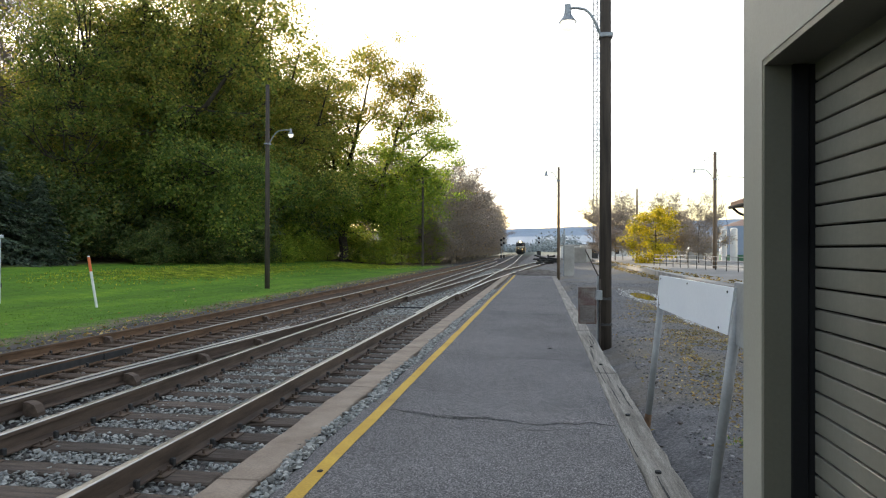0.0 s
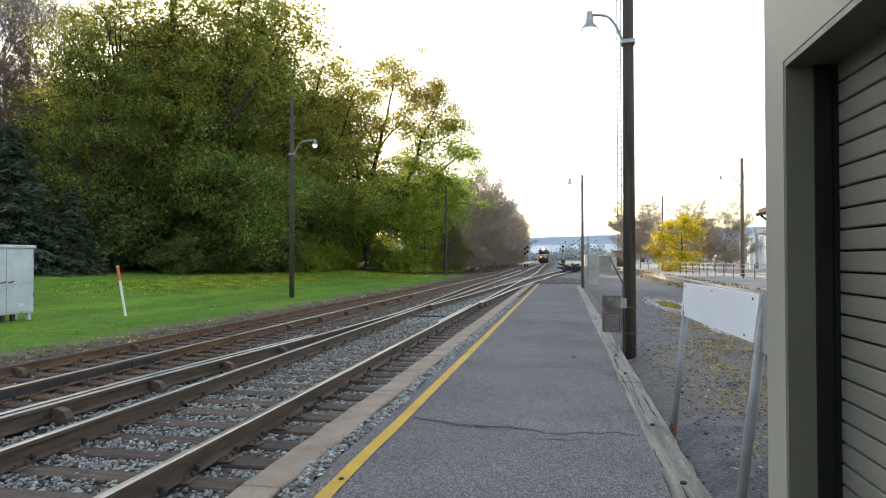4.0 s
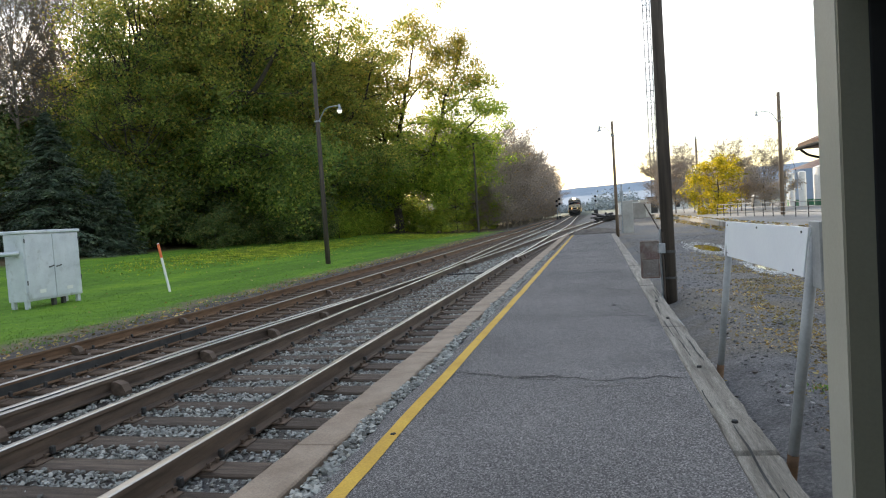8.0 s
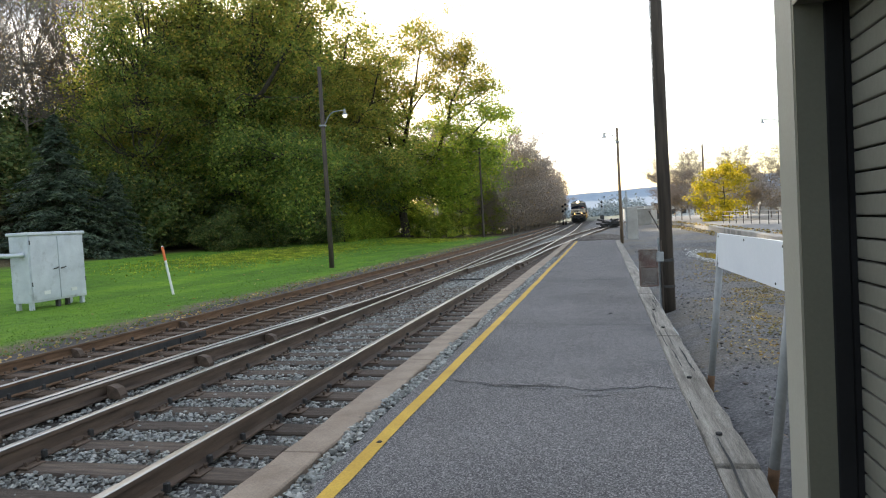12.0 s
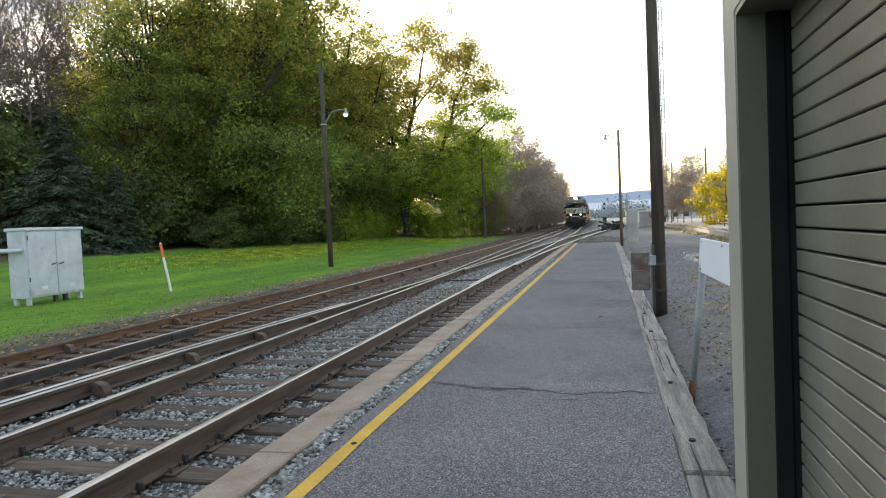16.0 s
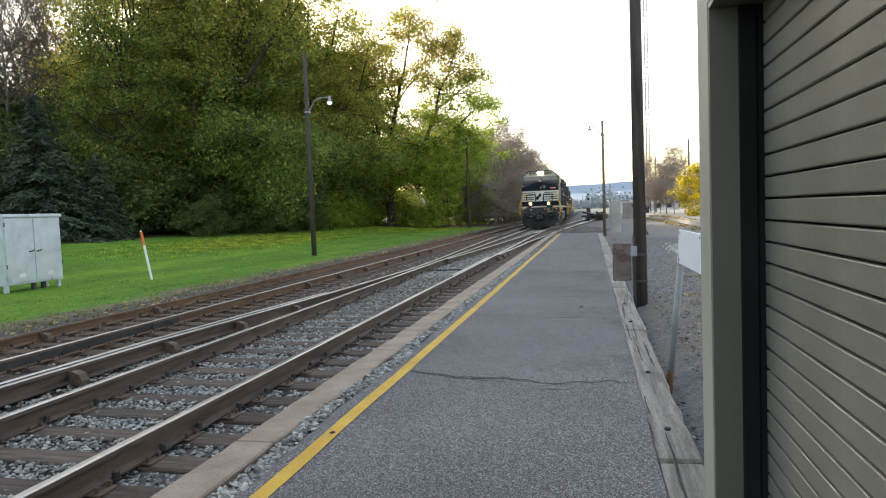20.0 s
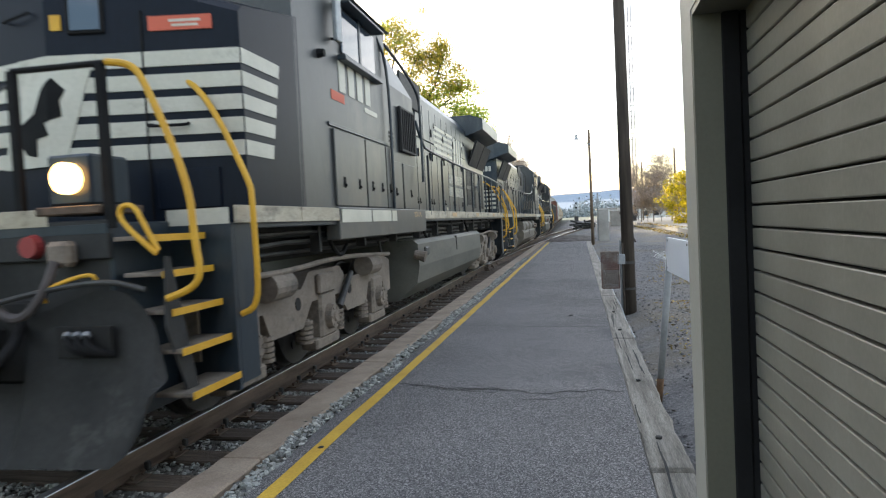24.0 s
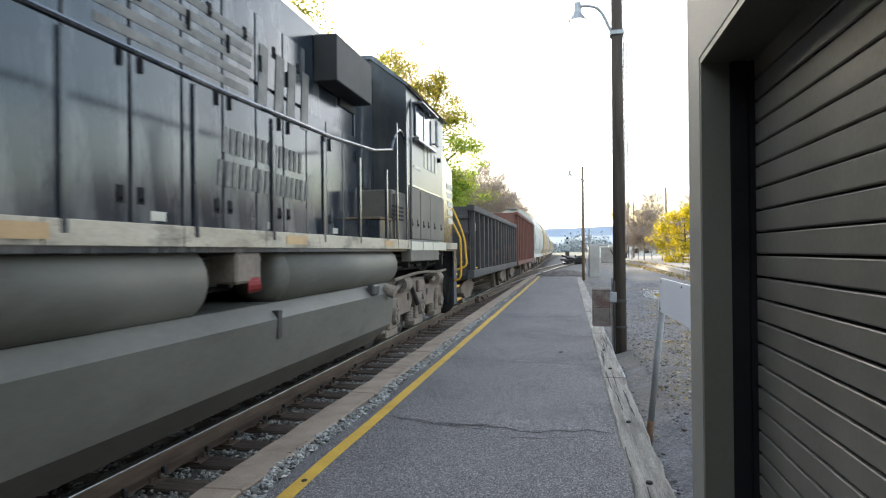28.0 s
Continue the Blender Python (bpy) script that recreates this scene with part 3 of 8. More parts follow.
brace = bpy.data.meshes.new("rail_brace")
bm = a_prism([(0.0, -0.19), (0.17, -0.19), (0.17, -0.15), (0.13, -0.075), (0.055, -0.045), (0.0, -0.045)], -0.055, 0.055)
bm.to_mesh(brace)
bm.free()
brace.materials.append(M_RUST)
for (bx, by) in ((-2.385, 4.55), (-2.335, 6.05), (-2.285, 7.62), (-2.17, 9.2), (-2.06, 10.9)):
    shared("rail_brace", brace, BRANCH, pose(bx, by, 0.0))
for by in np.arange(22.0, 26.0, 1.2):
    shared("rail_brace", brace, BRANCH, pose(0.05, by, 0.0))
for by in (6.2, 9.5, 12.5):
    shared("rail_brace", brace, TRACK_B, pose(-6.10, by, -0.25))
for by in np.arange(17.0, 33.0, 2.4):
    shared("rail_brace", brace, TRACK_B, pose(-4.60, by, -0.25))
part("switch_rod", a_rod((-1.66, 18.6, -0.15), (-0.02, 18.6, -0.15), 0.02), M_SMUDGE, BRANCH)
part("rod_cover", a_box(-1.76, 18.3, -0.2, -1.58, 18.75, -0.1, 0.03), M_BLUE, BRANCH, "faded blue plastic cover")


def field(n, x0, x1, y0, y1, power=1.0):
    return np.stack([rng.uniform(x0, x1, n), y0 + (y1 - y0) * rng.uniform(0, 1, n) ** power, np.zeros(n)], 1)


def lay_ballast():
    p = field(44000, -2.35, 0.70, 1.2, 17.0, 1.5)
    gap = np.abs(((p[:, 1] - 1.0) % 0.52) - 0.26)      # far from a tie's middle line
    spill = np.where(p[:, 0] > -0.05, 0.02, np.clip(0.06 + 0.11 * (p[:, 1] - 4.6), 0.06, 0.8))
    keep = (gap < np.where(p[:, 0] > -0.05, 0.135, 0.15)) | (rng.uniform(0, 1, len(p)) < spill)
    p = p[keep]
    p[:, 2] = -0.232 + rng.uniform(0, 0.042, len(p)) - np.where(p[:, 0] > 0.0, 0.02, 0.0)
    tagged(scatter_stones("ballast", p, rng.uniform(0.013, 0.030, len(p)), M_STONE), "loose grey crushed-stone ballast between the ties", "ballast", kind="stuff")
    p = field(9000, -2.35, 0.70, -8.0, 1.2)
    p = p[np.abs(((p[:, 1] - 1.0) % 0.52) - 0.26) < 0.15]
    p[:, 2] = -0.232 + rng.uniform(0, 0.042, len(p))
    tagged(scatter_stones("rear_ballast", p, rng.uniform(0.018, 0.036, len(p)), M_STONE), "loose grey crushed-stone ballast beside the shed", "ballast", kind="stuff")
    p = field(15000, -2.35, 0.70, 17.0, 60.0, 1.4)
    p[:, 2] = -0.22 + rng.uniform(0, 0.04, len(p)) - np.where(p[:, 0] > -0.03, 0.05, 0.0)
    tagged(scatter_stones("distant_ballast", p, rng.uniform(0.026, 0.05, len(p)), M_STONE), "grey crushed-stone ballast further up the line", "ballast", kind="stuff")
    p = np.concatenate([field(5200, 1.035, 1.185, 1.5, 26.0, 1.6), field(1400, 1.035, 1.185, -8.0, 1.5)])
    p[:, 0] += 0.04 * np.sin(p[:, 1] * 2.1)
    p[:, 2] = -0.085 + rng.uniform(0, 0.04, len(p))
    tagged(scatter_stones("edge_stones", p, rng.uniform(0.016, 0.036, len(p)), M_STONE), "grey stones in the joint along the platform edge", "stones", kind="stuff")
    p = field(9000, -6.9, -2.4, 2.5, 45.0, 1.6)
    p[:, 2] = [ground_z(a, b) + 0.01 for a, b, _ in p]
    tagged(scatter_stones("rusty_ballast", p, rng.uniform(0.022, 0.045, len(p)), M_STONE_RUSTY), "rust-stained ballast round the far rails", "ballast", kind="stuff")
    p = field(34000, 3.92, 10.5, 2.6, 36.0, 1.9)
    p[:, 2] = [ground_z(a, b) + 0.004 for a, b, _ in p]
    tagged(scatter_stones("lot_gravel", p, 0.006 + 0.022 * rng.uniform(0, 1, len(p)) ** 2, M_LOTSTONE, None, 0.6), "small loose gravel on the lot", "gravel", kind="stuff")
    p = np.concatenate([field(1500, -9.2, -7.0, 8.0, 60.0, 1.3), field(120, -24, -8.5, 12.0, 60.0, 1.3)])
    p[:, 2] = [ground_z(a, b) + 0.01 for a, b, _ in p]
    v, f = leaf_quads(p, 0.05, 0.4)
    tagged(mesh_object("fallen_leaves", from_arrays("fallen_leaves", v, f), M_FALLEN), "scattered pale fallen leaves on the verge", "leaves", kind="stuff")


lay_ballast()


# ---- platform ----
PLAT = tagged(new("platform"), "low grey asphalt platform with cracks", "platform", kind="structure")
PZ = -0.035


def build_platform():
    xs = list(np.arange(1.16, 3.60, 0.12)) + [3.60]
    ys = spaced([(-8, 0, 1.0), (0, 16, 0.2), (16, 40.6, 0.8)])
    nx = len(xs)
    verts = [(x + (0.035 * noise.noise((0.3, y * 1.7, 0)) if i == 0 else 0), y, PZ + 0.012 * noise.noise((x * 0.5, y * 0.35, 1)) - (0.03 if i == 0 else 0)) for y in ys for i, x in enumerate(xs)]
    faces = [(j * nx + i, j * nx + i + 1, (j + 1) * nx + i + 1, (j + 1) * nx + i) for j in range(len(ys) - 1) for i in range(nx - 1)]
    me = from_arrays("asphalt", verts, faces)
    me.polygons.foreach_set("use_smooth", [True] * len(me.polygons))
    mesh_object("asphalt", me, M_ASPHALT, PLAT)
    part("slab", a_box(1.22, -8, -0.35, 3.60, 40.6, PZ - 0.03), M_ASPHALT, PLAT)
    # yellow line, slightly uneven
    v, f = [], []
    for i, y in enumerate(np.arange(-8, 40.3, 0.25)):
        w = 0.012 * noise.noise((y * 0.9, 0, 0))
        e = 0.004 * noise.noise((y * 5, 2, 0))
        zz = PZ + 0.012 * noise.noise((1.37 * 0.5, y * 0.35, 1)) + 0.006
        v += [(1.325 + w + e, y, zz), (1.435 + w - e, y, zz)]
        if i:
            f.append((2 * i - 2, 2 * i - 1, 2 * i + 1, 2 * i))
    mesh_object("yellow_line", from_arrays("yellow_line", v, f), M_YELLOW, PLAT, "worn yellow painted safety line")

    def crack(y, x0, x1, slope, amp, width):
        v, f = [], []
        for i, x in enumerate(np.arange(x0, x1, 0.035)):
            yy = y + slope * (x - x0) + amp * noise.noise((x * 1.6, y, 0)) + 0.5 * amp * noise.noise((x * 7, y, 5))
            w = width * (0.6 + abs(noise.noise((x * 4, y, 9))) * 1.6)
            zz = PZ + 0.012 * noise.noise((x * 0.5, yy * 0.35, 1)) + 0.004
            v += [(x, yy - w, zz), (x, yy + w, zz)]
            if i:
                f.append((2 * i - 2, 2 * i - 1, 2 * i + 1, 2 * i))
        mesh_object("crack", from_arrays("crack", v, f), M_CRACK, PLAT, "dark open crack")
    crack(6.18, 1.46, 3.59, -0.14, 0.15, 0.011)
    crack(6.02, 2.10, 2.75, -0.02, 0.10, 0.009)
    crack(6.10, 1.75, 2.45, -0.30, 0.08, 0.008)
    crack(5.72, 2.70, 3.30, 0.12, 0.07, 0.007)
    crack(9.70, 1.46, 3.60, -0.17, 0.05, 0.010)
    crack(12.4, 2.9, 3.6, -0.1, 0.06, 0.012)
    crack(17.5, 1.5, 3.6, -0.06, 0.06, 0.012)
    crack(25.5, 1.5, 3.6, 0.05, 0.06, 0.015)
    for x, y, r in ((3.06, 10.43, 0.035), (1.385, 4.40, 0.022), (2.6, 7.9, 0.012), (2.2, 4.9, 0.010)):
        bm = bmesh.new()
        bmesh.ops.create_icosphere(bm, subdivisions=2, radius=r, matrix=Matrix.Translation((x, y, PZ + 0.012)) @ Matrix.Diagonal((1, 1.2, 0.25, 1)))
        tagged(part("tar_blob", bm, M_CRACK, PLAT), "small dark blob of tar")
    # edge planks by the track
    y, k = -8.0, 0
    while y < 41:
        ln = 3.05
        bm = a_box(0.725, y + 0.003, -0.20, 1.032, y + ln - 0.003, -0.040, 0.012)
        bmesh.ops.subdivide_edges(bm, edges=[e for e in bm.edges if abs(e.verts[0].co.y - e.verts[1].co.y) > 1], cuts=40)
        for v in bm.verts:
            v.co += Vector((noise.noise(v.co * 1.9) * 0.016 + noise.noise(v.co * 6.1) * 0.010, 0, noise.noise(v.co * 2.3) * 0.010))
        part("edge_kerb", bm, M_EDGE, PLAT)
        y += ln
    # timbers on the lot side
    for y0, y1 in ((-8.1, -0.25), (-0.2, 4.14), (4.18, 8.47), (8.52, 12.9), (12.95, 17.3), (17.35, 21.7), (21.75, 26.1), (26.15, 30.5), (30.55, 35.0), (35.05, 39.6)):
        bm = a_box(3.592, y0, -0.26, 3.865, y1, 0.0, 0.02)
        bmesh.ops.subdivide_edges(bm, edges=[e for e in bm.edges if abs(e.verts[0].co.y - e.verts[1].co.y) > 1], cuts=60)
        for v in bm.verts:
            n1 = noise.noise(v.co * 2.7)
            v.co += Vector((n1 * 0.018 + noise.noise(v.co * 8.3) * 0.008, 0, -0.033 + noise.noise(v.co * 1.4) * 0.016 + noise.noise(v.co * 9.0) * 0.005))
        t = part("timber", bm, M_TIMBER, PLAT)
        if y0 < 10:
            for q in range(7):
                bx, by = random.uniform(3.63, 3.83), random.uniform(y0 + 0.4, y1 - 0.4)
                v, f = [], []
                for i, yy in enumerate(np.arange(by, by + random.uniform(0.5, 1.1), 0.06)):
                    w = 0.004 + 0.004 * abs(noise.noise((yy * 3, q, 1)))
                    xx = bx + 0.012 * noise.noise((yy * 2.5, q, 4))
                    zz = -0.035 + noise.noise(Vector((xx, yy, 0)) * 1.4) * 0.016 + 0.008
                    v += [(xx - w, yy, zz), (xx + w, yy, zz)]
                    if i:
                        f.append((2 * i - 2, 2 * i - 1, 2 * i + 1, 2 * i))
                mesh_object("split", from_arrays("split", v, f), M_CRACK, t, "dark drying split in the timber")
            for by in (y0 + 0.55, (y0 + y1) / 2):
                part("spike_hole", a_rod((3.72, by, -0.03), (3.72, by, -0.014), 0.022, 0.022, 10), M_CRACK, t)


build_platform()


# ---- building with roller door ----
BW = 3.594


def build_shed():
    b = tagged(new("shed"), "taupe painted building with a grey-brown roller door", "building", kind="structure")
    part("corner_wall", a_box(BW, 2.19, -0.3, 3.80, 2.375, 3.9), M_TAUPE, b)
    part("lintel_wall", a_box(BW, -1.3, 2.12, 3.80, 2.19, 3.9), M_TAUPE, b)
    part("rear_wall", a_box(BW, -8.0, -0.3, 3.80, -1.3, 3.9), M_TAUPE, b)
    part("end_wall", a_box(3.80, 2.175, -0.3, 9.0, 2.375, 3.9), M_TAUPE, b)
    part("back_wall", a_box(8.8, -8.0, -0.3, 9.0, 2.175, 3.9), M_TAUPE, b)
    part("south_wall", a_box(3.80, -8.2, -0.3, 9.0, -8.0, 3.9), M_TAUPE, b)
    part("roof", a_box(3.45, -8.4, 3.9, 9.2, 2.5, 4.05, 0.02), M_ROOF, b)
    part("door_jamb", a_box(BW + 0.002, 2.172, -0.05, 3.675, 2.1885, 2.12), M_OLIVE, b, "olive painted steel jamb")
    part("head_jamb", a_box(BW + 0.002, -1.3, 2.10, 3.80, 2.172, 2.1185), M_OLIVE, b)
    part("guide_rail", a_box(3.675, 2.165, -0.05, 3.725, 2.188, 2.10, 0.004), M_BLACK, b, "black door guide channel")
    part("guide_rail", a_box(3.725, 2.17, -0.05, 3.79, 2.188, 2.10, 0.004), M_BLACK, b)
    part("jamb_far", a_box(BW + 0.002, -1.298, -0.05, 3.79, -1.28, 2.10), M_OLIVE, b)
    door = part("roller_door", a_box(3.765, -1.28, -0.06, 3.79, 2.17, 2.10), M_BLACK, b)
    slat = bpy.data.meshes.new("door_slat")
    h = 0.0636
    bm = a_prism([(0.0, 0.004), (-0.014, 0.004), (-0.0185, 0.005), (-0.021, 0.008), (-0.0215, h - 0.0045), (-0.0195, h - 0.002), (0.0, h - 0.002)], -1.27, 2.168)
    bm.to_mesh(slat)
    bm.free()
    slat.materials.append(M_SLAT)
    for i in range(34):
        shared("door_slat", slat, door, pose(3.764, 0, 1.405 + (i - 23) * h))


build_shed()


# ---- sign, poles and lamps ----
def street_lamp(name, x, y, top, lamp_z, reach, r, wood, label, turn=0.0, base=-0.3):
    p = thing(name, label, "street lamp", pose(x, y, 0, 0, 0, turn), "street lamps")
    bm = bmesh.new()
    rod(bm, (0, 0, base), (0, 0, top), r, r * 0.72, 14)
    for v in bm.verts:
        v.co.x += 0.012 * noise.noise((0, v.co.z, x))
    part("pole", bm, wood, p, smooth=True)
    s = -1 if reach < 0 else 1
    L = abs(reach)
    pts = [(s * r * 0.8, 0, lamp_z - 0.28 * L - 0.2), (s * (r + 0.25 * L), 0, lamp_z + 0.05), (s * (r + 0.6 * L), 0, lamp_z + 0.12), (s * (L), 0, lamp_z + 0.10)]
    part("bracket_arm", tube(bmesh.new(), pts, 0.025 if L < 1 else 0.03), M_GALV if wood is not M_POLE_LIGHT else M_GALV, p, smooth=True)
    part("arm_clamp", a_box(-r * 1.05, -r * 1.05, lamp_z - 0.28 * L - 0.28, r * 1.05, r * 1.05, lamp_z - 0.28 * L - 0.2, 0.01), M_GALV, p)
    head = part("lamp_head", a_rod((s * L, 0, lamp_z - 0.02), (s * L, 0, lamp_z + 0.18), 0.07, 0.055, 14), M_GALV, p)
    part("shade", a_rod((s * L, 0, lamp_z - 0.14), (s * L, 0, lamp_z - 0.02), 0.16, 0.075, 16), M_GALV, head)
    part("bulb", a_rod((s * L, 0, lamp_z - 0.28), (s * L, 0, lamp_z - 0.13), 0.09, 0.145, 16), M_LAMP_GLASS, head, "clear ribbed glass refractor")
    return p


def lot_things():
    p = street_lamp("street_lamp", 4.08, 12.2, 9.5, 5.85, -0.68, 0.115, M_POLE, "dark weathered wooden pole with a curved lamp arm")
    part("conduit", a_rod((-0.135, -0.03, -0.25), (-0.135, -0.03, 1.05), 0.02), M_GALV, p)
    part("conduit", a_rod((-0.10, -0.075, -0.25), (-0.10, -0.075, 1.0), 0.018), M_POLE, p)
    part("junction_box", a_box(-0.19, -0.11, 0.62, -0.06, 0.02, 0.80, 0.01), M_GALV, p)
    part("metal_band", a_rod((0, 0, 0.62), (0, 0, 0.67), 0.122, 0.122, 16), M_SMUDGE, p)
    part("metal_band", a_rod((0, 0, 0.16), (0, 0, 0.2), 0.125, 0.125, 16), M_SMUDGE, p)
    bm = bmesh.new()
    for z in (0.20, 0.535, 0.84):
        tube(bm, [(-0.47, -0.10, z), (-0.175, -0.10, z)], 0.011)
        tube(bm, [(-0.47, 0.05, z), (-0.175, 0.05, z)], 0.009)
    for x0 in (-0.47, -0.175):
        for y0 in (-0.10, 0.05):
            tube(bm, [(x0, y0, 0.20), (x0, y0, 0.84)], 0.011)
    case = part("wire_cage", bm, M_RUSTBROWN, p, "rusty brown wire-mesh cage")
    for nm, z0, z1, mt in (("upper_mesh", 0.545, 0.83, M_RUSTBROWN), ("lower_mesh", 0.21, 0.525, M_GRIMEY)):
        bm = bmesh.new()
        for x0 in np.arange(-0.46, -0.18, 0.0145):
            for y0 in (-0.10, 0.05):
                rod(bm, (x0, y0, z0), (x0, y0, z1), 0.0038, 0.0038, 4)
        for z in np.arange(z0, z1, 0.0145):
            rod(bm, (-0.47, -0.10, z), (-0.175, -0.10, z), 0.0034, 0.0034, 4)
            rod(bm, (-0.47, -0.10, z), (-0.47, 0.05, z), 0.0034, 0.0034, 4)
        tagged(part(nm, bm, mt, case), "fine woven wire mesh", kind="stuff")
    part("cage_floor", a_box(-0.46, -0.09, 0.205, -0.185, 0.04, 0.215), M_GRIMEY, case)
    part("crumpled_wrapper", tube(bmesh.new(), [(-0.43, -0.06, 0.235), (-0.36, -0.03, 0.275), (-0.28, -0.05, 0.24), (-0.21, -0.02, 0.25)], 0.016), M_ZINC, case)
    part("case_bracket", a_box(-0.18, -0.03, 0.64, -0.1, 0.03, 0.72, 0.006), M_GALV, p)
    street_lamp("street_lamp", 4.02, 40.5, 6.6, 6.2, -0.75, 0.10, M_POLE_LIGHT, "slim brown wooden lamp pole at the platform's end")
    p = street_lamp("street_lamp", 15.5, 50.0, 8.7, 7.35, -1.45, 0.15, M_POLE_LIGHT, "brown wooden utility pole with a long lamp arm", base=-0.5)
    street_lamp("street_lamp", -11.45, 33.0, 10.3, 7.75, 1.30, 0.14, M_POLE, "grey weathered wooden pole with a lamp arm on the lawn", base=-0.9)

    s = thing("sign", "blank pale sign board on two leaning steel posts", "sign", pose(0, 0, 0))
    panel = part("panel", a_prism([(4.07, 1.30), (6.50, 1.285), (6.66, 0.965), (4.20, 1.005)], 4.035, 4.05, "x"), M_SIGN, s, "blank pale blue-white metal board")
    for yy, zz in ((4.2, 1.27), (5.3, 1.265), (6.42, 1.255), (4.4, 1.03), (6.5, 1.0)):
        part("bolt", a_rod((4.03, yy, zz), (4.035, yy, zz), 0.008, 0.008, 8), M_SMUDGE, panel)
    for (yb, yt, zt) in ((6.60, 6.53, 1.25), (4.25, 4.09, 1.31)):
        a, b = Vector((3.925, yb, -0.3)), Vector((4.082, yt, zt))
        post = part("post", a_rod(a, b, 0.031, 0.031, 16), M_ZINC, s, "galvanised steel pipe", smooth=True)
        part("rusty_foot", a_rod(a, a.lerp(b, 0.15), 0.0325, 0.0325, 16), M_RUST2, post, "rust-stained foot of the pipe", smooth=True)
    part("end_channel", a_box(4.052, 3.94, 0.96, 4.09, 4.13, 1.335, 0.004), M_ZINC, s)
    part("back_rail", a_box(4.052, 4.10, 1.13, 4.075, 6.5, 1.18, 0.003), M_ZINC, s)
    w = part("wood_scrap", a_box(4.35, 4.55, -0.165, 4.75, 4.68, -0.13, 0.006), M_POLE_LIGHT)
    tagged(w, "small broken piece of brown timber on the gravel", "timber")

    for px, py, rx, ry in ((6.72, 25.4, 0.42, 2.3), (6.78, 17.2, 0.24, 1.1)):
        p = thing("puddle", "shallow rain puddle with a pale stony rim", "puddle", kind="structure")
        bm = bmesh.new()
        bm.faces.new([bm.verts.new((px + rx * (1 + 0.4 * noise.noise((a, px, 0))) * math.cos(a), py + ry * (1 + 0.4 * noise.noise((a, 3, py))) * math.sin(a), -0.205)) for a in np.linspace(0, 6.2, 34)])
        part("water", bm, M_WATER, p)
        pl = []
        for k in range(1100):
            a = random.uniform(0, 6.28)
            q = 0.9 + abs(random.gauss(0, 0.4))
            pl.append((px + q * rx * math.cos(a), py + q * ry * 1.1 * math.sin(a), -0.205))
        tagged(scatter_stones("rim_stones", np.array(pl), 0.012 + 0.04 * rng.uniform(0, 1, 1100) ** 2, M_RIM, p), "pale stones and foil-bright bits round the water", kind="stuff")
    # tan litter of leaves and bark across the lot
    u = rng.uniform(0, 1, 9000)
    c = np.stack([5.0 + 1.9 * u ** 0.7 + rng.normal(0, 0.55, 9000), 6.0 + 17 * u + rng.normal(0, 1.0, 9000), np.full(9000, -0.2)], 1)
    c = c[[noise.noise((x * 1.1, y * 0.5, 8)) > -0.12 for x, y, _ in c]]
    c[:, 2] = [ground_z(x, y) + 0.008 for x, y, _ in c]
    v, f = leaf_quads(c, 0.026, 0.35, 0.5)
    tagged(mesh_object("leaf_litter", from_arrays("leaf_litter", v, f), M_FALLEN), "tan litter of leaves and bark on the gravel", "leaves", kind="stuff")
    c = np.stack([rng.uniform(3.9, 7.5, 260), rng.uniform(3.5, 14, 260), np.full(260, -0.2)], 1)
    c[:, 2] = [ground_z(x, y) + 0.012 for x, y, _ in c]
    tagged(scatter_stones("dark_clods", c, 0.012 + 0.04 * rng.uniform(0, 1, 260) ** 3, M_DIRT, None, 0.4), "small dark clods and wood chips on the gravel", "clods", kind="stuff")
    tagged(part("edge_cable", tube(bmesh.new(), [(3.90 + 0.015 * math.sin(y * 1.7), y, -0.13) for y in np.arange(9.0, 36, 1.5)], 0.014, 6), M_GALV), "grey cable lying along the platform timbers", "cable")

    # weeds at the lot's edge
    c = np.array([(random.gauss(4.75, 0.12), random.gauss(6.1, 0.08), -0.165) for k in range(120)])
    v, f = leaf_quads(c, 0.02, 2.5, 0.25)
    tagged(mesh_object("weeds", from_arrays("weeds", v, f), M_GRASS), "thin green weeds in the gravel", "weeds", kind="stuff")


lot_things()


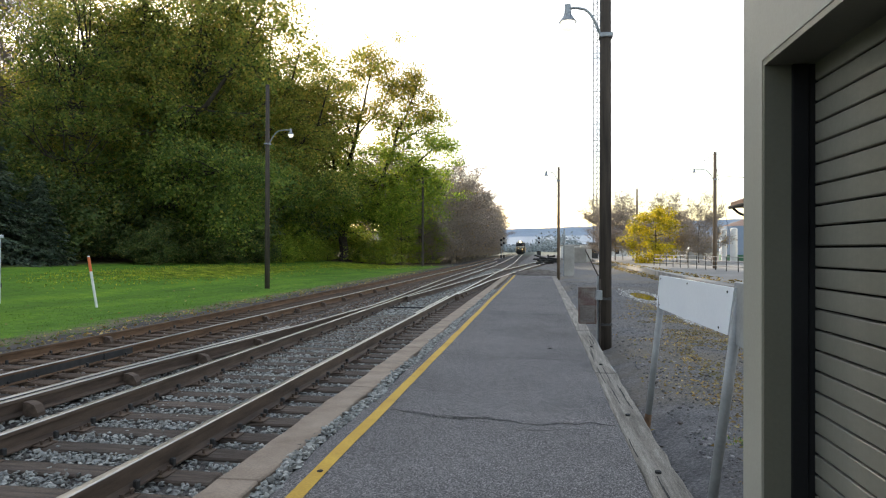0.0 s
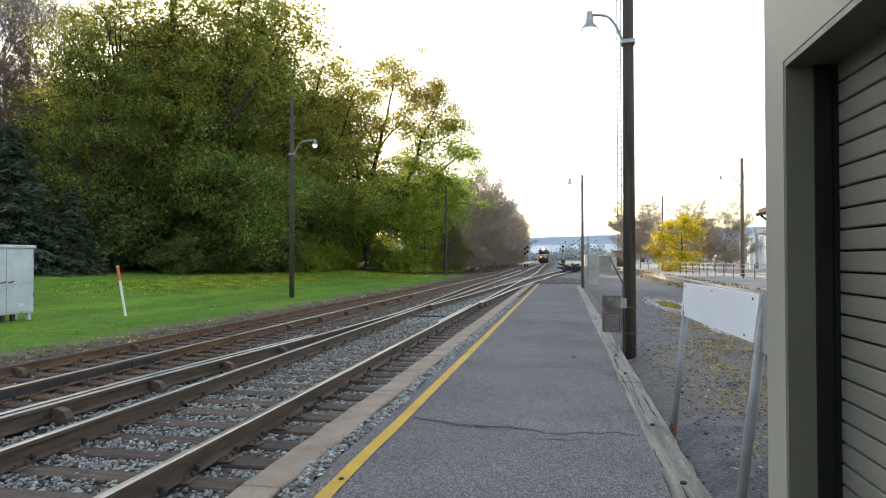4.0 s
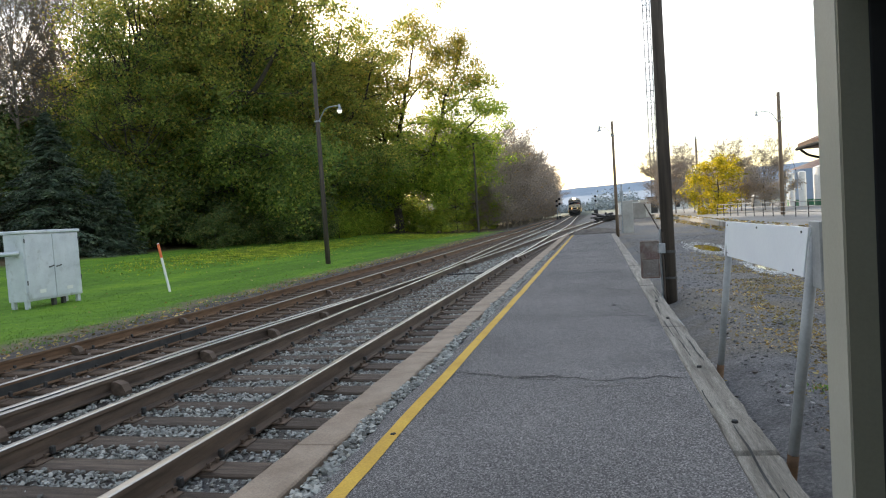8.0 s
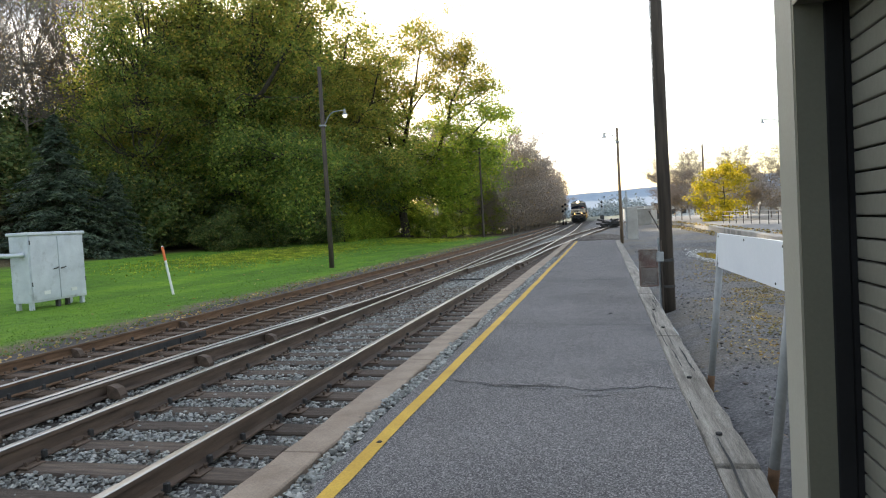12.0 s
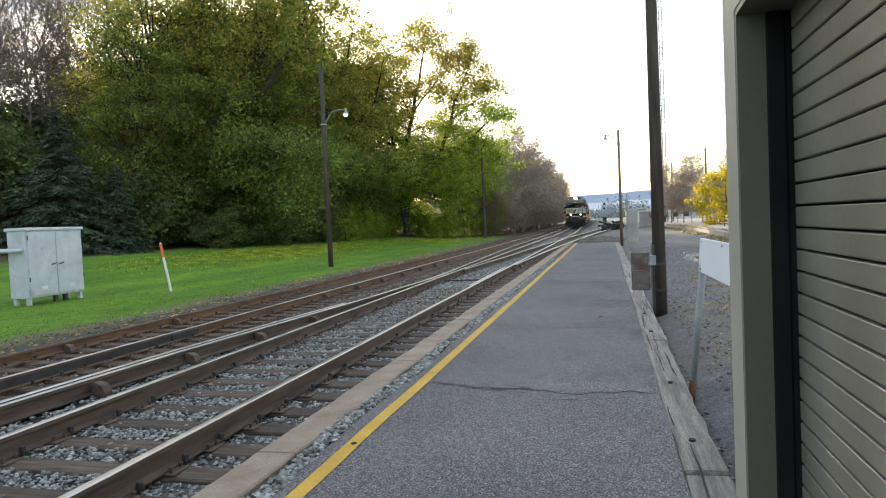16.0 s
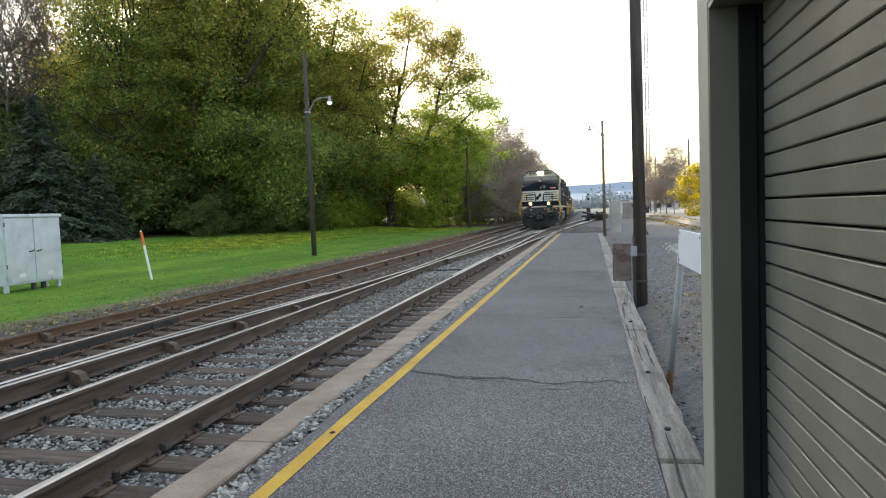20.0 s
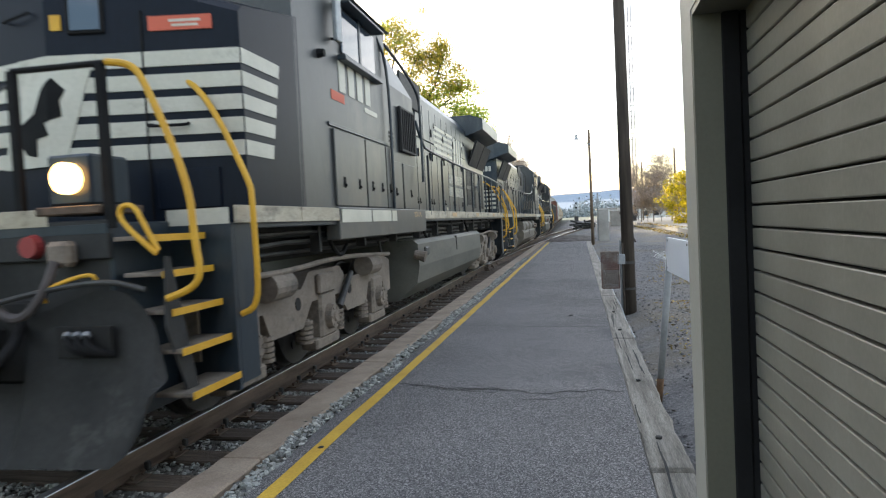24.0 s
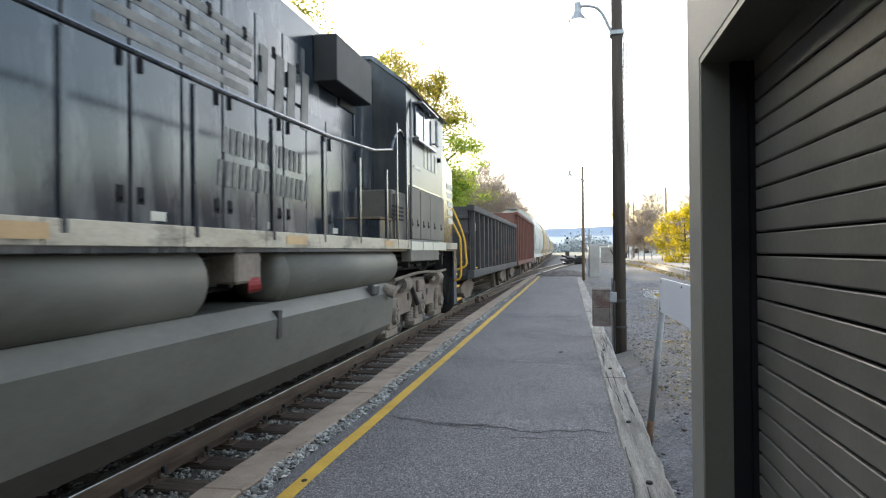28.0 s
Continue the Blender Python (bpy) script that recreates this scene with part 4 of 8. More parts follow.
def lawn_things():
    s = thing("marker_stake", "white marker stake with an orange top on the lawn", "marker stake", pose(-12.72, 21.2, -0.45, 2, -9, 0))
    part("stake_shaft", a_rod((0, 0, -0.3), (0, 0, 1.2), 0.045, 0.045, 12), M_WHITE, s)
    part("stake_top", a_rod((0, 0, 1.2), (0, 0, 1.72), 0.05, 0.05, 12), M_ORANGE, s, "orange reflective sleeve")
    part("stake_cap", a_rod((0, 0, 1.72), (0, 0, 1.76), 0.048, 0.02, 12), M_WHITE, s)

    c = thing("signal_cabinet", "silver aluminium equipment cabinet with double doors on the lawn", "cabinet", pose(-14.95, 18.3, -0.36, 0, 0, 90))
    # front faces the track
    part("body", a_box(-1.15, -0.02, 0.07, 1.15, 0.72, 2.25, 0.01), M_CASE, c)
    part("roof", a_box(-1.20, -0.08, 2.25, 1.20, 0.79, 2.36, 0.02), M_CASE, c)
    for x0, x1 in ((-1.11, -0.01), (0.01, 1.11)):
        d = part("door", a_box(x0, -0.055, 0.13, x1, -0.021, 2.2, 0.008), M_CASE, c)
        hx = x1 - 0.14 if x0 < 0 else x0 + 0.14
        part("handle", tube(bmesh.new(), [(hx - 0.10, -0.09, 1.12), (hx, -0.095, 1.13), (hx + 0.1, -0.09, 1.16)], 0.02), M_SMUDGE, d, "dark lever handle")
        part("vent", a_box((x0 + x1) / 2 - 0.13, -0.066, 0.3, (x0 + x1) / 2 + 0.13, -0.0555, 0.42, 0.004), M_WHITE, d)
        for hz in (0.6, 1.95):
            part("hinge", a_rod((x0 if x0 < -0.5 else x1, -0.06, hz), (x0 if x0 < -0.5 else x1, -0.06, hz + 0.14), 0.018), M_SMUDGE, d)
    for lx, ly in ((-1.05, 0.1), (1.05, 0.1), (-1.05, 0.62), (1.05, 0.62), (0.0, 0.1), (0.5, 0.2)):
        part("leg", a_box(lx - 0.06, ly - 0.06, -0.25, lx + 0.06, ly + 0.06, 0.07, 0.005), M_CASE if abs(lx) > 0.6 else M_SMUDGE, c)
    part("conduit_elbow", tube(bmesh.new(), [(-1.15, 0.15, 1.65), (-1.4, 0.3, 1.63), (-1.55, 0.7, 1.64), (-1.6, 1.1, 1.8), (-1.6, 1.35, 2.3), (-1.6, 1.4, 4.5)], 0.075, 12), M_CASE, c, "bent pale conduit", smooth=True)
    part("conduit_mast", a_rod((-1.6, 1.4, -0.3), (-1.6, 1.4, 6.5), 0.09, 0.08, 12), M_CASE, c)

    p = thing("utility_pole", "dark wooden pole at the lawn's far end", "utility pole", pose(-11.9, 82, 0), "utility poles")
    part("pole", a_rod((0, 0, -0.8), (0, 0, 10.8), 0.16, 0.12, 12), M_POLE, p)


lawn_things()


# ---- trees ----
def limb_set(h, spread, first, count, seed, r0, depth=2):
    """Branch segments (start, end, r0, r1) of a broad tree, and the points where foliage sits."""
    rnd = random.Random(seed)
    segs, tips = [], []

    def grow(p, d, length, r, level):
        a = p
        for k in range(3):
            b = a + d * (length / 3)
            d = (d + Vector((rnd.uniform(-.2, .2), rnd.uniform(-.2, .2), rnd.uniform(-.05, .16)))).normalized()
            r2 = r * 0.82
            segs.append((a, b, r, r2))
            a, r = b, r2
            if level > 0:
                for q in range(2 if level > 1 else 1):
                    dd = (d + Vector((rnd.uniform(-1, 1), rnd.uniform(-1, 1), rnd.uniform(-.25, .6))) * 0.85).normalized()
                    grow(a, dd, length * rnd.uniform(0.4, 0.62), r * 0.55, level - 1)
            elif k:
                tips.append(a.copy())
        tips.append(a.copy())

    z, lean = 0.0, Vector((rnd.uniform(-.05, .05), rnd.uniform(-.05, .05), 1)).normalized()
    p, r = Vector((0, 0, -0.5)), r0
    for k in range(6):
        q = p + lean * (h * 0.62 / 6 + (0.5 if k == 0 else 0))
        segs.append((p, q, r, r * 0.87))
        r *= 0.87
        p = q
        lean = (lean + Vector((rnd.uniform(-.12, .12), rnd.uniform(-.12, .12), 0.1))).normalized()
        if p.z > first:
            for c in range(count):
                a = rnd.uniform(0, 6.28)
                up = rnd.uniform(0.15, 0.8)
                grow(p, Vector((math.cos(a), math.sin(a), up)).normalized(), spread * rnd.uniform(0.65, 1.1), r * 0.5, depth)
    for c in range(3):
        a = rnd.uniform(0, 6.28)
        grow(p, Vector((0.5 * math.cos(a), 0.5 * math.sin(a), 1)).normalized(), h * 0.36, r * 0.7, depth)
    return segs, tips


def segs_mesh(name, segs, material, n=5, least=0.0):
    verts, faces = [], []
    for a, b, r0, r1 in segs:
        if r0 < least:
            continue
        q = (b - a).to_track_quat("Z", "Y").to_matrix()
        k = len(verts)
        for (p, r) in ((a, r0), (b, r1)):
            for i in range(n):
                t = 6.2832 * i / n
                verts.append(p + q @ Vector((math.cos(t) * r, math.sin(t) * r, 0)))
        faces += [(k + i, k + (i + 1) % n, k + n + (i + 1) % n, k + n + i) for i in range(n)]
    me = bpy.data.meshes.new(name)
    me.from_pydata([tuple(v) for v in verts], [], faces)
    me.materials.append(material)
    return me


def broad_tree(h, rx, low, clumps, leaves, leaf, material, seed, r0=0.45, clump=1.2, hollow=0.45):
    """Meshes of a trunk with limbs and of a ragged crown, built of clumps of single leaf sprays with gaps between them."""
    rnd = random.Random(seed)
    cz, rz = (h + low) / 2, (h - low) / 2
    stem = [Vector((0, 0, -0.6))]
    for k in range(7):
        stem.append(Vector((stem[-1].x + rnd.uniform(-.25, .25) * h * 0.035, stem[-1].y + rnd.uniform(-.25, .25) * h * 0.035, h * 0.78 * (k + 1) / 7)))
    segs = [(p, q, r0 * (1 - 0.115 * k), r0 * (1 - 0.115 * (k + 1))) for k, (p, q) in enumerate(zip(stem, stem[1:]))]
    centres = []
    while len(centres) < clumps:
        d = Vector((rnd.gauss(0, 1), rnd.gauss(0, 1), rnd.gauss(0, 1))).normalized()
        q = hollow + (1 - hollow) * rnd.random() ** 0.6
        bulge = 1.0 + 0.36 * noise.noise(d * 1.9 + Vector((seed, 0, 0)))
        c = Vector((d.x * rx * q * bulge, d.y * rx * q * bulge, cz + d.z * rz * q * min(1.08, bulge)))
        wide = 1 - 0.30 * max(0.0, (c.z - cz) / rz)
        centres.append(Vector((c.x * wide, c.y * wide, max(0.5, c.z))))
    for i, c in enumerate(centres):
        if i % 2 == 0:
            zz = min(h * 0.76, max(h * 0.10, c.z - rnd.uniform(0.25, 0.5) * (Vector((c.x, c.y, 0)).length + 1)))
            k = min(6, int(zz / (h * 0.78) * 7))
            a = stem[k].lerp(stem[k + 1], 0.5)
            mid = a.lerp(c, 0.5) + Vector((rnd.uniform(-.5, .5), rnd.uniform(-.5, .5), -0.06 * h * rnd.random()))
            r = r0 * rnd.uniform(0.16, 0.30)
            segs += [(a, mid, r, r * 0.65), (mid, c, r * 0.65, r * 0.25)]
            for t in range(3):
                e = c + Vector((rnd.gauss(0, 1), rnd.gauss(0, 1), rnd.gauss(0.3, 0.8))) * clump
                segs.append((mid.lerp(c, 0.7), e, r * 0.3, r * 0.1))
    cen = np.array([tuple(c) for c in centres])
    size = rng.uniform(0.65, 1.35, clumps) * clump
    pick = rng.integers(0, clumps, leaves)
    off = rng.normal(size=(leaves, 3))
    off /= np.linalg.norm(off, axis=1, keepdims=True)
    off *= (rng.uniform(0, 1, (leaves, 1)) ** 0.5) * size[pick][:, None] * (1.25, 1.25, 0.8)
    c = cen[pick] + off
    c[:, 2] = np.maximum(c[:, 2], 0.3)
    v, f = leaf_quads(c, leaf, 0.7, 0.7, off + np.array((0, 0, 0.5)) * size[pick][:, None])
    crown = from_arrays("crown", v, f)
    crown.materials.append(material)
    return segs_mesh("trunk", segs, M_BARK, 6, 0.012), crown


def limbed_tree(limbs, leaves, leaf, material, upper, seed, twigs=4, reach=4.2, clump=1.35, split=14.0, fill=2):
    """A tree drawn by its main limbs (lists of x, y, z, radius), with side branches, twigs and clumps of leaves at their ends; the top has leaves of its own."""
    rnd = random.Random(seed)
    segs, tips = [], []
    for limb in limbs:
        for k, (p, q) in enumerate(zip(limb, limb[1:])):
            a, b = Vector(p[:3]), Vector(q[:3])
            mid = a.lerp(b, 0.5) + Vector((rnd.uniform(-.3, .3), rnd.uniform(-.3, .3), rnd.uniform(-.2, .2)))
            rm = (p[3] + q[3]) / 2
            segs += [(a, mid, p[3], rm), (mid, b, rm, q[3])]
            if b.z < 3.5:
                continue
            for t in range(twigs):
                s0 = mid.lerp(b, rnd.random())
                ang = rnd.uniform(0, 6.28)
                d = Vector((math.cos(ang), math.sin(ang), rnd.uniform(-0.35, 0.75))).normalized()
                ln = reach * rnd.uniform(0.6, 1.25)
                e1 = s0 + d * ln * 0.5 + Vector((0, 0, 0.3))
                e2 = e1 + (d + Vector((rnd.uniform(-.4, .4), rnd.uniform(-.4, .4), rnd.uniform(-.5, .3)))).normalized() * ln * 0.6
                r = min(0.10, rm * 0.45)
                segs += [(s0, e1, r, r * 0.6), (e1, e2, r * 0.6, r * 0.25)]
                tips += [e1, e2, e2]
                for w in range(3):
                    e3 = e1.lerp(e2, rnd.random()) + Vector((rnd.gauss(0, 1), rnd.gauss(0, 1), rnd.gauss(-0.2, 0.7))) * reach * 0.33
                    segs.append((e1.lerp(e2, 0.4), e3, r * 0.3, r * 0.1))
                    tips.append(e3)
        tips.append(Vector(limb[-1][:3]))
        for p, q in zip(limb[1:], limb[2:]):
            for t in range(fill if q[2] > 4.5 else 0):
                tips.append(Vector(p[:3]).lerp(Vector(q[:3]), rnd.random()) + Vector((rnd.gauss(0, 1.5), rnd.gauss(0, 1.5), rnd.gauss(0.2, 1.3))))
    cen = np.array([tuple(c) for c in tips])
    size = rng.uniform(0.6, 1.3, len(cen)) * clump
    pick = rng.integers(0, len(cen), leaves)
    off = rng.normal(size=(leaves, 3))
    off /= np.linalg.norm(off, axis=1, keepdims=True)
    off *= (rng.uniform(0, 1, (leaves, 1)) ** 0.5) * size[pick][:, None] * (1.25, 1.25, 0.75)
    c = cen[pick] + off
    c[:, 2] = np.maximum(c[:, 2], 0.4)
    high = c[:, 2] + rng.normal(0, 2.2, leaves) - 0.25 * c[:, 0] > split
    out = [segs_mesh("trunk", segs, M_BARK, 7, 0.012)]
    for nm, keep, mt in (("crown", ~high, material), ("upper_crown", high, upper)):
        v, f = leaf_quads(c[keep], leaf, 0.7, 0.7, off[keep] + np.array((0, 0, 0.4)))
        me = from_arrays(nm, v, f)
        me.materials.append(mt)
        out.append(me)
    return out


def plant(meshes, x, y, scale, turn, label, category, group, name="tree", sink=0.15, wide=1.0):
    t = thing(name, label, category, pose(x, y, ground_z(x, y) - sink, 0, 0, turn), group)
    t.scale = (scale * wide, scale * wide, scale)
    for me in meshes:
        if me:
            ob = new(me.name.split(".")[0], me)
            ob.parent = t
    return t


def conifer(h, seed, spread=0.42, material=None):
    """A spruce: whorls of drooping boughs, each fringed with sprays that hang from its side twigs."""
    rnd = random.Random(seed)
    segs = [(Vector((0, 0, -0.3)), Vector((0, 0, h)), 0.16, 0.02)]
    pts, along = [], []
    z = 0.25
    while z < h - 0.15:
        L = (h - z) * spread * rnd.uniform(0.82, 1.12) + 0.18
        for k in range(10):
            a = rnd.uniform(0, 6.28)
            out = Vector((math.cos(a), math.sin(a), 0))
            side = Vector((-out.y, out.x, 0))
            tip = out * L + Vector((0, 0, z - 0.22 * L + rnd.uniform(-.12, .12)))
            root = Vector((0, 0, z))
            segs.append((root, tip, 0.03, 0.008))
            for q in range(int(12 + L * 26)):
                u = rnd.uniform(0.12, 1.03)
                w = rnd.gauss(0, 0.16 * L * (1.15 - u) + 0.06)
                p = root.lerp(tip, u) + side * w + Vector((0, 0, -abs(w) * 0.45 - abs(rnd.gauss(0, 0.07)) + 0.10 * math.sin(u * 3.1)))
                pts.append(tuple(p))
                along.append(tuple(out * 0.8 + side * (0.9 if w > 0 else -0.9) + Vector((0, 0, -0.45 + rnd.uniform(-.2, .2)))))
        z += rnd.uniform(0.22, 0.34)
    c, d1 = np.array(pts), np.array(along)
    d1 /= np.linalg.norm(d1, axis=1, keepdims=True)
    d2 = np.cross(d1, np.array((0, 0, 1.0)) + rng.normal(size=d1.shape) * 0.5)
    d2 /= np.linalg.norm(d2, axis=1, keepdims=True) + 1e-9
    s1 = rng.uniform(0.10, 0.22, (len(c), 1))
    v = np.stack([c - d1 * s1, c + d2 * s1 * 0.3, c + d1 * s1, c - d2 * s1 * 0.3], 1).reshape(-1, 3)
    crown = from_arrays("crown", v, np.arange(len(v)).reshape(-1, 4))
    crown.materials.append(material or M_NEEDLE)
    return segs_mesh("trunk", segs, M_BARK, 5), crown


def bare_tree(h, seed, leaves=0, material=None, leaf=0.14, tall=False):
    segs, tips = limb_set(h, h * (0.15 if tall else 0.34), h * (0.35 if tall else 0.12), 2 if tall else 3, seed, h * 0.013 if tall else h * 0.011, 2)
    rnd = random.Random(seed + 1)
    extra = []
    for t in tips:
        for k in range(1 if tall else 5):
            d = Vector((rnd.uniform(-1, 1), rnd.uniform(-1, 1), rnd.uniform(-.2, 1))).normalized() * h * rnd.uniform(0.05, 0.11)
            extra.append((t, t + d, h * 0.0011, h * 0.0006))
    stout = [(a, b, r0, r1) for a, b, r0, r1 in segs if r0 > h * 0.0032]
    thin = [(a, b, max(r0, h * 0.0012), max(r1, h * 0.0008)) for a, b, r0, r1 in segs if r0 <= h * 0.0032]
    wood = segs_mesh("trunk", stout, M_GREYBARK, 5)
    twigs = segs_mesh("branchwork", thin + extra, M_GREYBARK if tall else M_TWIG, 4)
    crown = None
    if leaves:
        tp = np.array([tuple(t) for t in tips])
        c = tp[rng.integers(0, len(tp), leaves)] + rng.normal(size=(leaves, 3)) * h * 0.05
        v, f = leaf_quads(c, leaf, 0.7)
        crown = from_arrays("crown", v, f)
        crown.materials.append(material)
    return wood, twigs, crown


def build_woods():
    green = [broad_tree(27, 6.8, 2.0, 150, 30000, 0.145, M_GREEN, q, 0.5, 1.65) for q in (3, 8)]
    turning = [broad_tree(27, 6.9, 4.0, 130, 23000, 0.14, M_OLIVELEAF, q, 0.6, 1.6) for q in (5, 12)]
    under = [broad_tree(6.5, 3.9, 0.0, 55, 8500, 0.135, M_DARKLEAF, q, 0.10, 1.1, 0.3) for q in (41, 45)]
    backlit_under = broad_tree(6.5, 3.7, 0.0, 45, 6500, 0.13, M_MIDLEAF, 47, 0.10, 1.1, 0.3)
    fresh = broad_tree(15, 6.0, 0.6, 80, 15000, 0.125, M_MIDLEAF, 33, 0.2, 1.4)
    g = "woods beside the lawn"
    # the maple at the lawn's far end: forked trunk, one limb leaning towards the line
    maple = limbed_tree([
        [(0, 0, -0.6, 0.85), (-0.3, 0, 1.2, 0.62), (-0.5, 0, 4.0, 0.56), (-0.3, 0.3, 8.0, 0.42), (0.1, 0, 12.0, 0.34), (1.5, -0.4, 16.8, 0.25), (2.4, 0.2, 21.0, 0.16), (3.2, 0.6, 25.5, 0.08), (3.6, 0.4, 27.6, 0.04)],
        [(-0.5, 0, 3.6, 0.42), (1.1, -0.5, 6.3, 0.36), (3.4, -1.0, 8.6, 0.32), (5.2, -1.2, 11.0, 0.27), (6.8, -0.8, 15.2, 0.2), (8.4, -0.4, 19.6, 0.13), (9.6, 0.2, 23.2, 0.06)],
        [(3.4, -1.0, 8.6, 0.22), (6.6, -2.0, 10.4, 0.18), (9.8, -2.2, 12.6, 0.13), (12.6, -1.6, 15.2, 0.06)],
        [(3.0, -0.9, 8.0, 0.2), (6.8, 0.6, 7.6, 0.15), (10.4, 1.4, 8.6, 0.1), (13.4, 1.2, 10.4, 0.05)],
        [(1.1, -0.5, 6.3, 0.2), (4.4, -2.2, 5.4, 0.14), (8.2, -2.8, 5.0, 0.09), (10.6, -2.4, 5.6, 0.05)],
        [(6.8, -0.8, 15.2, 0.14), (9.6, 0.8, 17.6, 0.1), (12.0, 1.2, 19.0, 0.05)],
        [(-0.3, 0.3, 8.0, 0.28), (-1.8, 0.8, 12.5, 0.22), (-2.6, 0.6, 17.0, 0.16), (-3.4, 1.0, 22.0, 0.09), (-3.2, 1.0, 25.4, 0.04)],
        [(-1.8, 0.8, 12.5, 0.16), (-5.0, -0.6, 15.0, 0.12), (-7.4, -0.8, 19.0, 0.08), (-8.4, -0.6, 22.5, 0.04)],
        [(-0.5, 0, 4.6, 0.22), (-3.0, -1.2, 6.2, 0.16), (-5.8, -1.8, 6.4, 0.11), (-8.2, -1.6, 8.2, 0.05)],
        [(-0.2, 0.2, 9.4, 0.2), (-4.2, 1.0, 10.6, 0.14), (-7.8, 1.2, 13.2, 0.08)],
        [(1.5, -0.4, 16.8, 0.13), (4.6, 0.6, 20.6, 0.1), (6.4, 0.8, 24.6, 0.05)],
        [(1.2, -0.3, 15.8, 0.12), (-0.4, -1.2, 20.0, 0.09), (-0.6, -1.4, 24.2, 0.04)]], 98000, 0.14, M_MIDLEAF, M_MAPLE, 21, 6, 3.6, 1.4, 15.5, 2)
    # its upper left carries the gold leaves as painted backlight
    plant(maple, -23.2, 86, 1.0, 0, "large maple with a forked trunk, gold above and green below", "tree", g, sink=0.0)
    # the great ivied tree in the middle of the woods
    ivied = limbed_tree([
        [(0, 0, -0.6, 0.9), (0.2, 0, 4, 0.7), (0.3, 0, 9, 0.62), (-0.6, 0.3, 14, 0.5), (-1.6, 0.5, 19, 0.36), (-1.8, 0.8, 25, 0.2), (-2.4, 0.6, 31, 0.06)],
        [(0.3, 0, 8.4, 0.5), (2.2, -0.3, 12, 0.44), (4.0, -0.6, 16, 0.36), (5.2, -0.4, 21, 0.26), (5.8, 0.2, 27, 0.14), (6.6, 0.2, 31, 0.05)],
        [(2.2, -0.3, 12, 0.3), (6.0, -1.6, 14.5, 0.22), (9.4, -2.0, 18.5, 0.14), (11.6, -1.8, 23.0, 0.06)],
        [(-0.2, 0.2, 12, 0.3), (-4.2, -1.4, 14.5, 0.22), (-8.6, -2.0, 18.0, 0.14), (-11.2, -1.6, 23.0, 0.06)],
        [(0.2, 0, 7, 0.24), (4.8, -2.6, 8.0, 0.17), (8.8, -3.6, 8.2, 0.1), (11.8, -3.4, 7.2, 0.05)],
        [(0.2, 0, 6, 0.22), (-4.4, -2.6, 8.4, 0.15), (-8.4, -3.0, 9.6, 0.09), (-11.0, -3.0, 9.0, 0.04)],
        [(0.2, 0, 5, 0.2), (4.4, -2.0, 5.4, 0.14), (8.0, -3.0, 4.6, 0.09), (10.8, -3.4, 3.6, 0.04)],
        [(4.0, -0.6, 16, 0.2), (7.6, -0.8, 21, 0.14), (9.8, -0.4, 27, 0.06)],
        [(-1.6, 0.5, 19, 0.2), (-5.6, 0.2, 22.5, 0.14), (-8.0, 0.4, 27.5, 0.06)]], 90000, 0.145, M_IVYLEAF, M_OLIVELEAF, 27, 8, 4.2, 1.5, 13.0, 4)
    old = plant(ivied, -33.6, 58, 1.0, 0, "great ivied tree with a double dark trunk and thinning gold top", "tree", g)
    n = 7000
    z = 1.0 + 17.5 * rng.uniform(0, 1, n)
    lean = np.where(rng.uniform(0, 1, n) < 0.5, np.interp(z, (0, 9, 19), (0.2, 0.3, -1.6)), np.interp(z, (0, 8.4, 12, 16, 21), (0.2, 0.3, 2.2, 4.0, 5.2)))
    off = rng.normal(size=(n, 3)) * (0.75, 0.75, 0.0)
    v, f = leaf_quads(np.stack([lean, -0.4 * np.ones(n), z], 1) + off, 0.14, 0.7, 0.8, off + 1e-3)
    ivy = from_arrays("ivy", v, f)
    ivy.materials.append(leaf_mat("dark_ivy", [(0, (0.03, 0.05, 0.025)), (0.8, (0.06, 0.09, 0.04)), (1, (0.10, 0.13, 0.06))], 0.2))
    new("ivy", ivy).parent = old
    plant(ivied, -29.6, 74, 0.88, 150, "great spreading tree, green below and gold at the top", "tree", g)
    for i, (x, y, s, k) in enumerate(((-31.5, 66, 1.06, 1), (-29.2, 79, 0.9, 0), (-41, 71, 0.9, 1), (-33, 73, 1.06, 0), (-31, 85, 1.0, 1), (-29.2, 90, 0.94, 0), (-29.0, 70, 0.86, 0), (-38, 60, 0.95, 0), (-38.8, 55, 0.95, 1))):
        plant(turning[k], x, y, s, i * 83 + 20, "tall deciduous tree with leaves turning gold", "tree", g)
    for i, (x, y, s, k) in enumerate(((-36.8, 51, 0.8, 0), (-34.5, 62, 1.05, 1), (-39, 65, 0.95, 1), (-38, 76, 1.0, 0), (-45, 84, 0.95, 1), (-51, 62, 0.5, 1), (-47, 66, 0.5, 0), (-55, 74, 0.55, 0), (-52, 90, 0.7, 1), (-60, 82, 0.7, 0), (-58, 68, 0.5, 1), (-66, 76, 0.62, 0), (-72, 88, 0.7, 1), (-44, 74, 0.9, 0), (-39, 88, 1.0, 1))):
        plant(green[k], x, y, s, i * 67, "tall deciduous tree with dense dark green leaves", "tree", g)
    for x, y, s, tr, lab in ((-28.5, 89, 0.6, 0, "behind"), (-17.0, 93, 0.62, 250, "beside"), (-30.0, 81, 0.7, 200, "beside"), (-14.5, 96, 0.7, 130, "beside")):
        plant(fresh, x, y, s, tr, "young green tree " + lab + " a large old one", "tree", g)
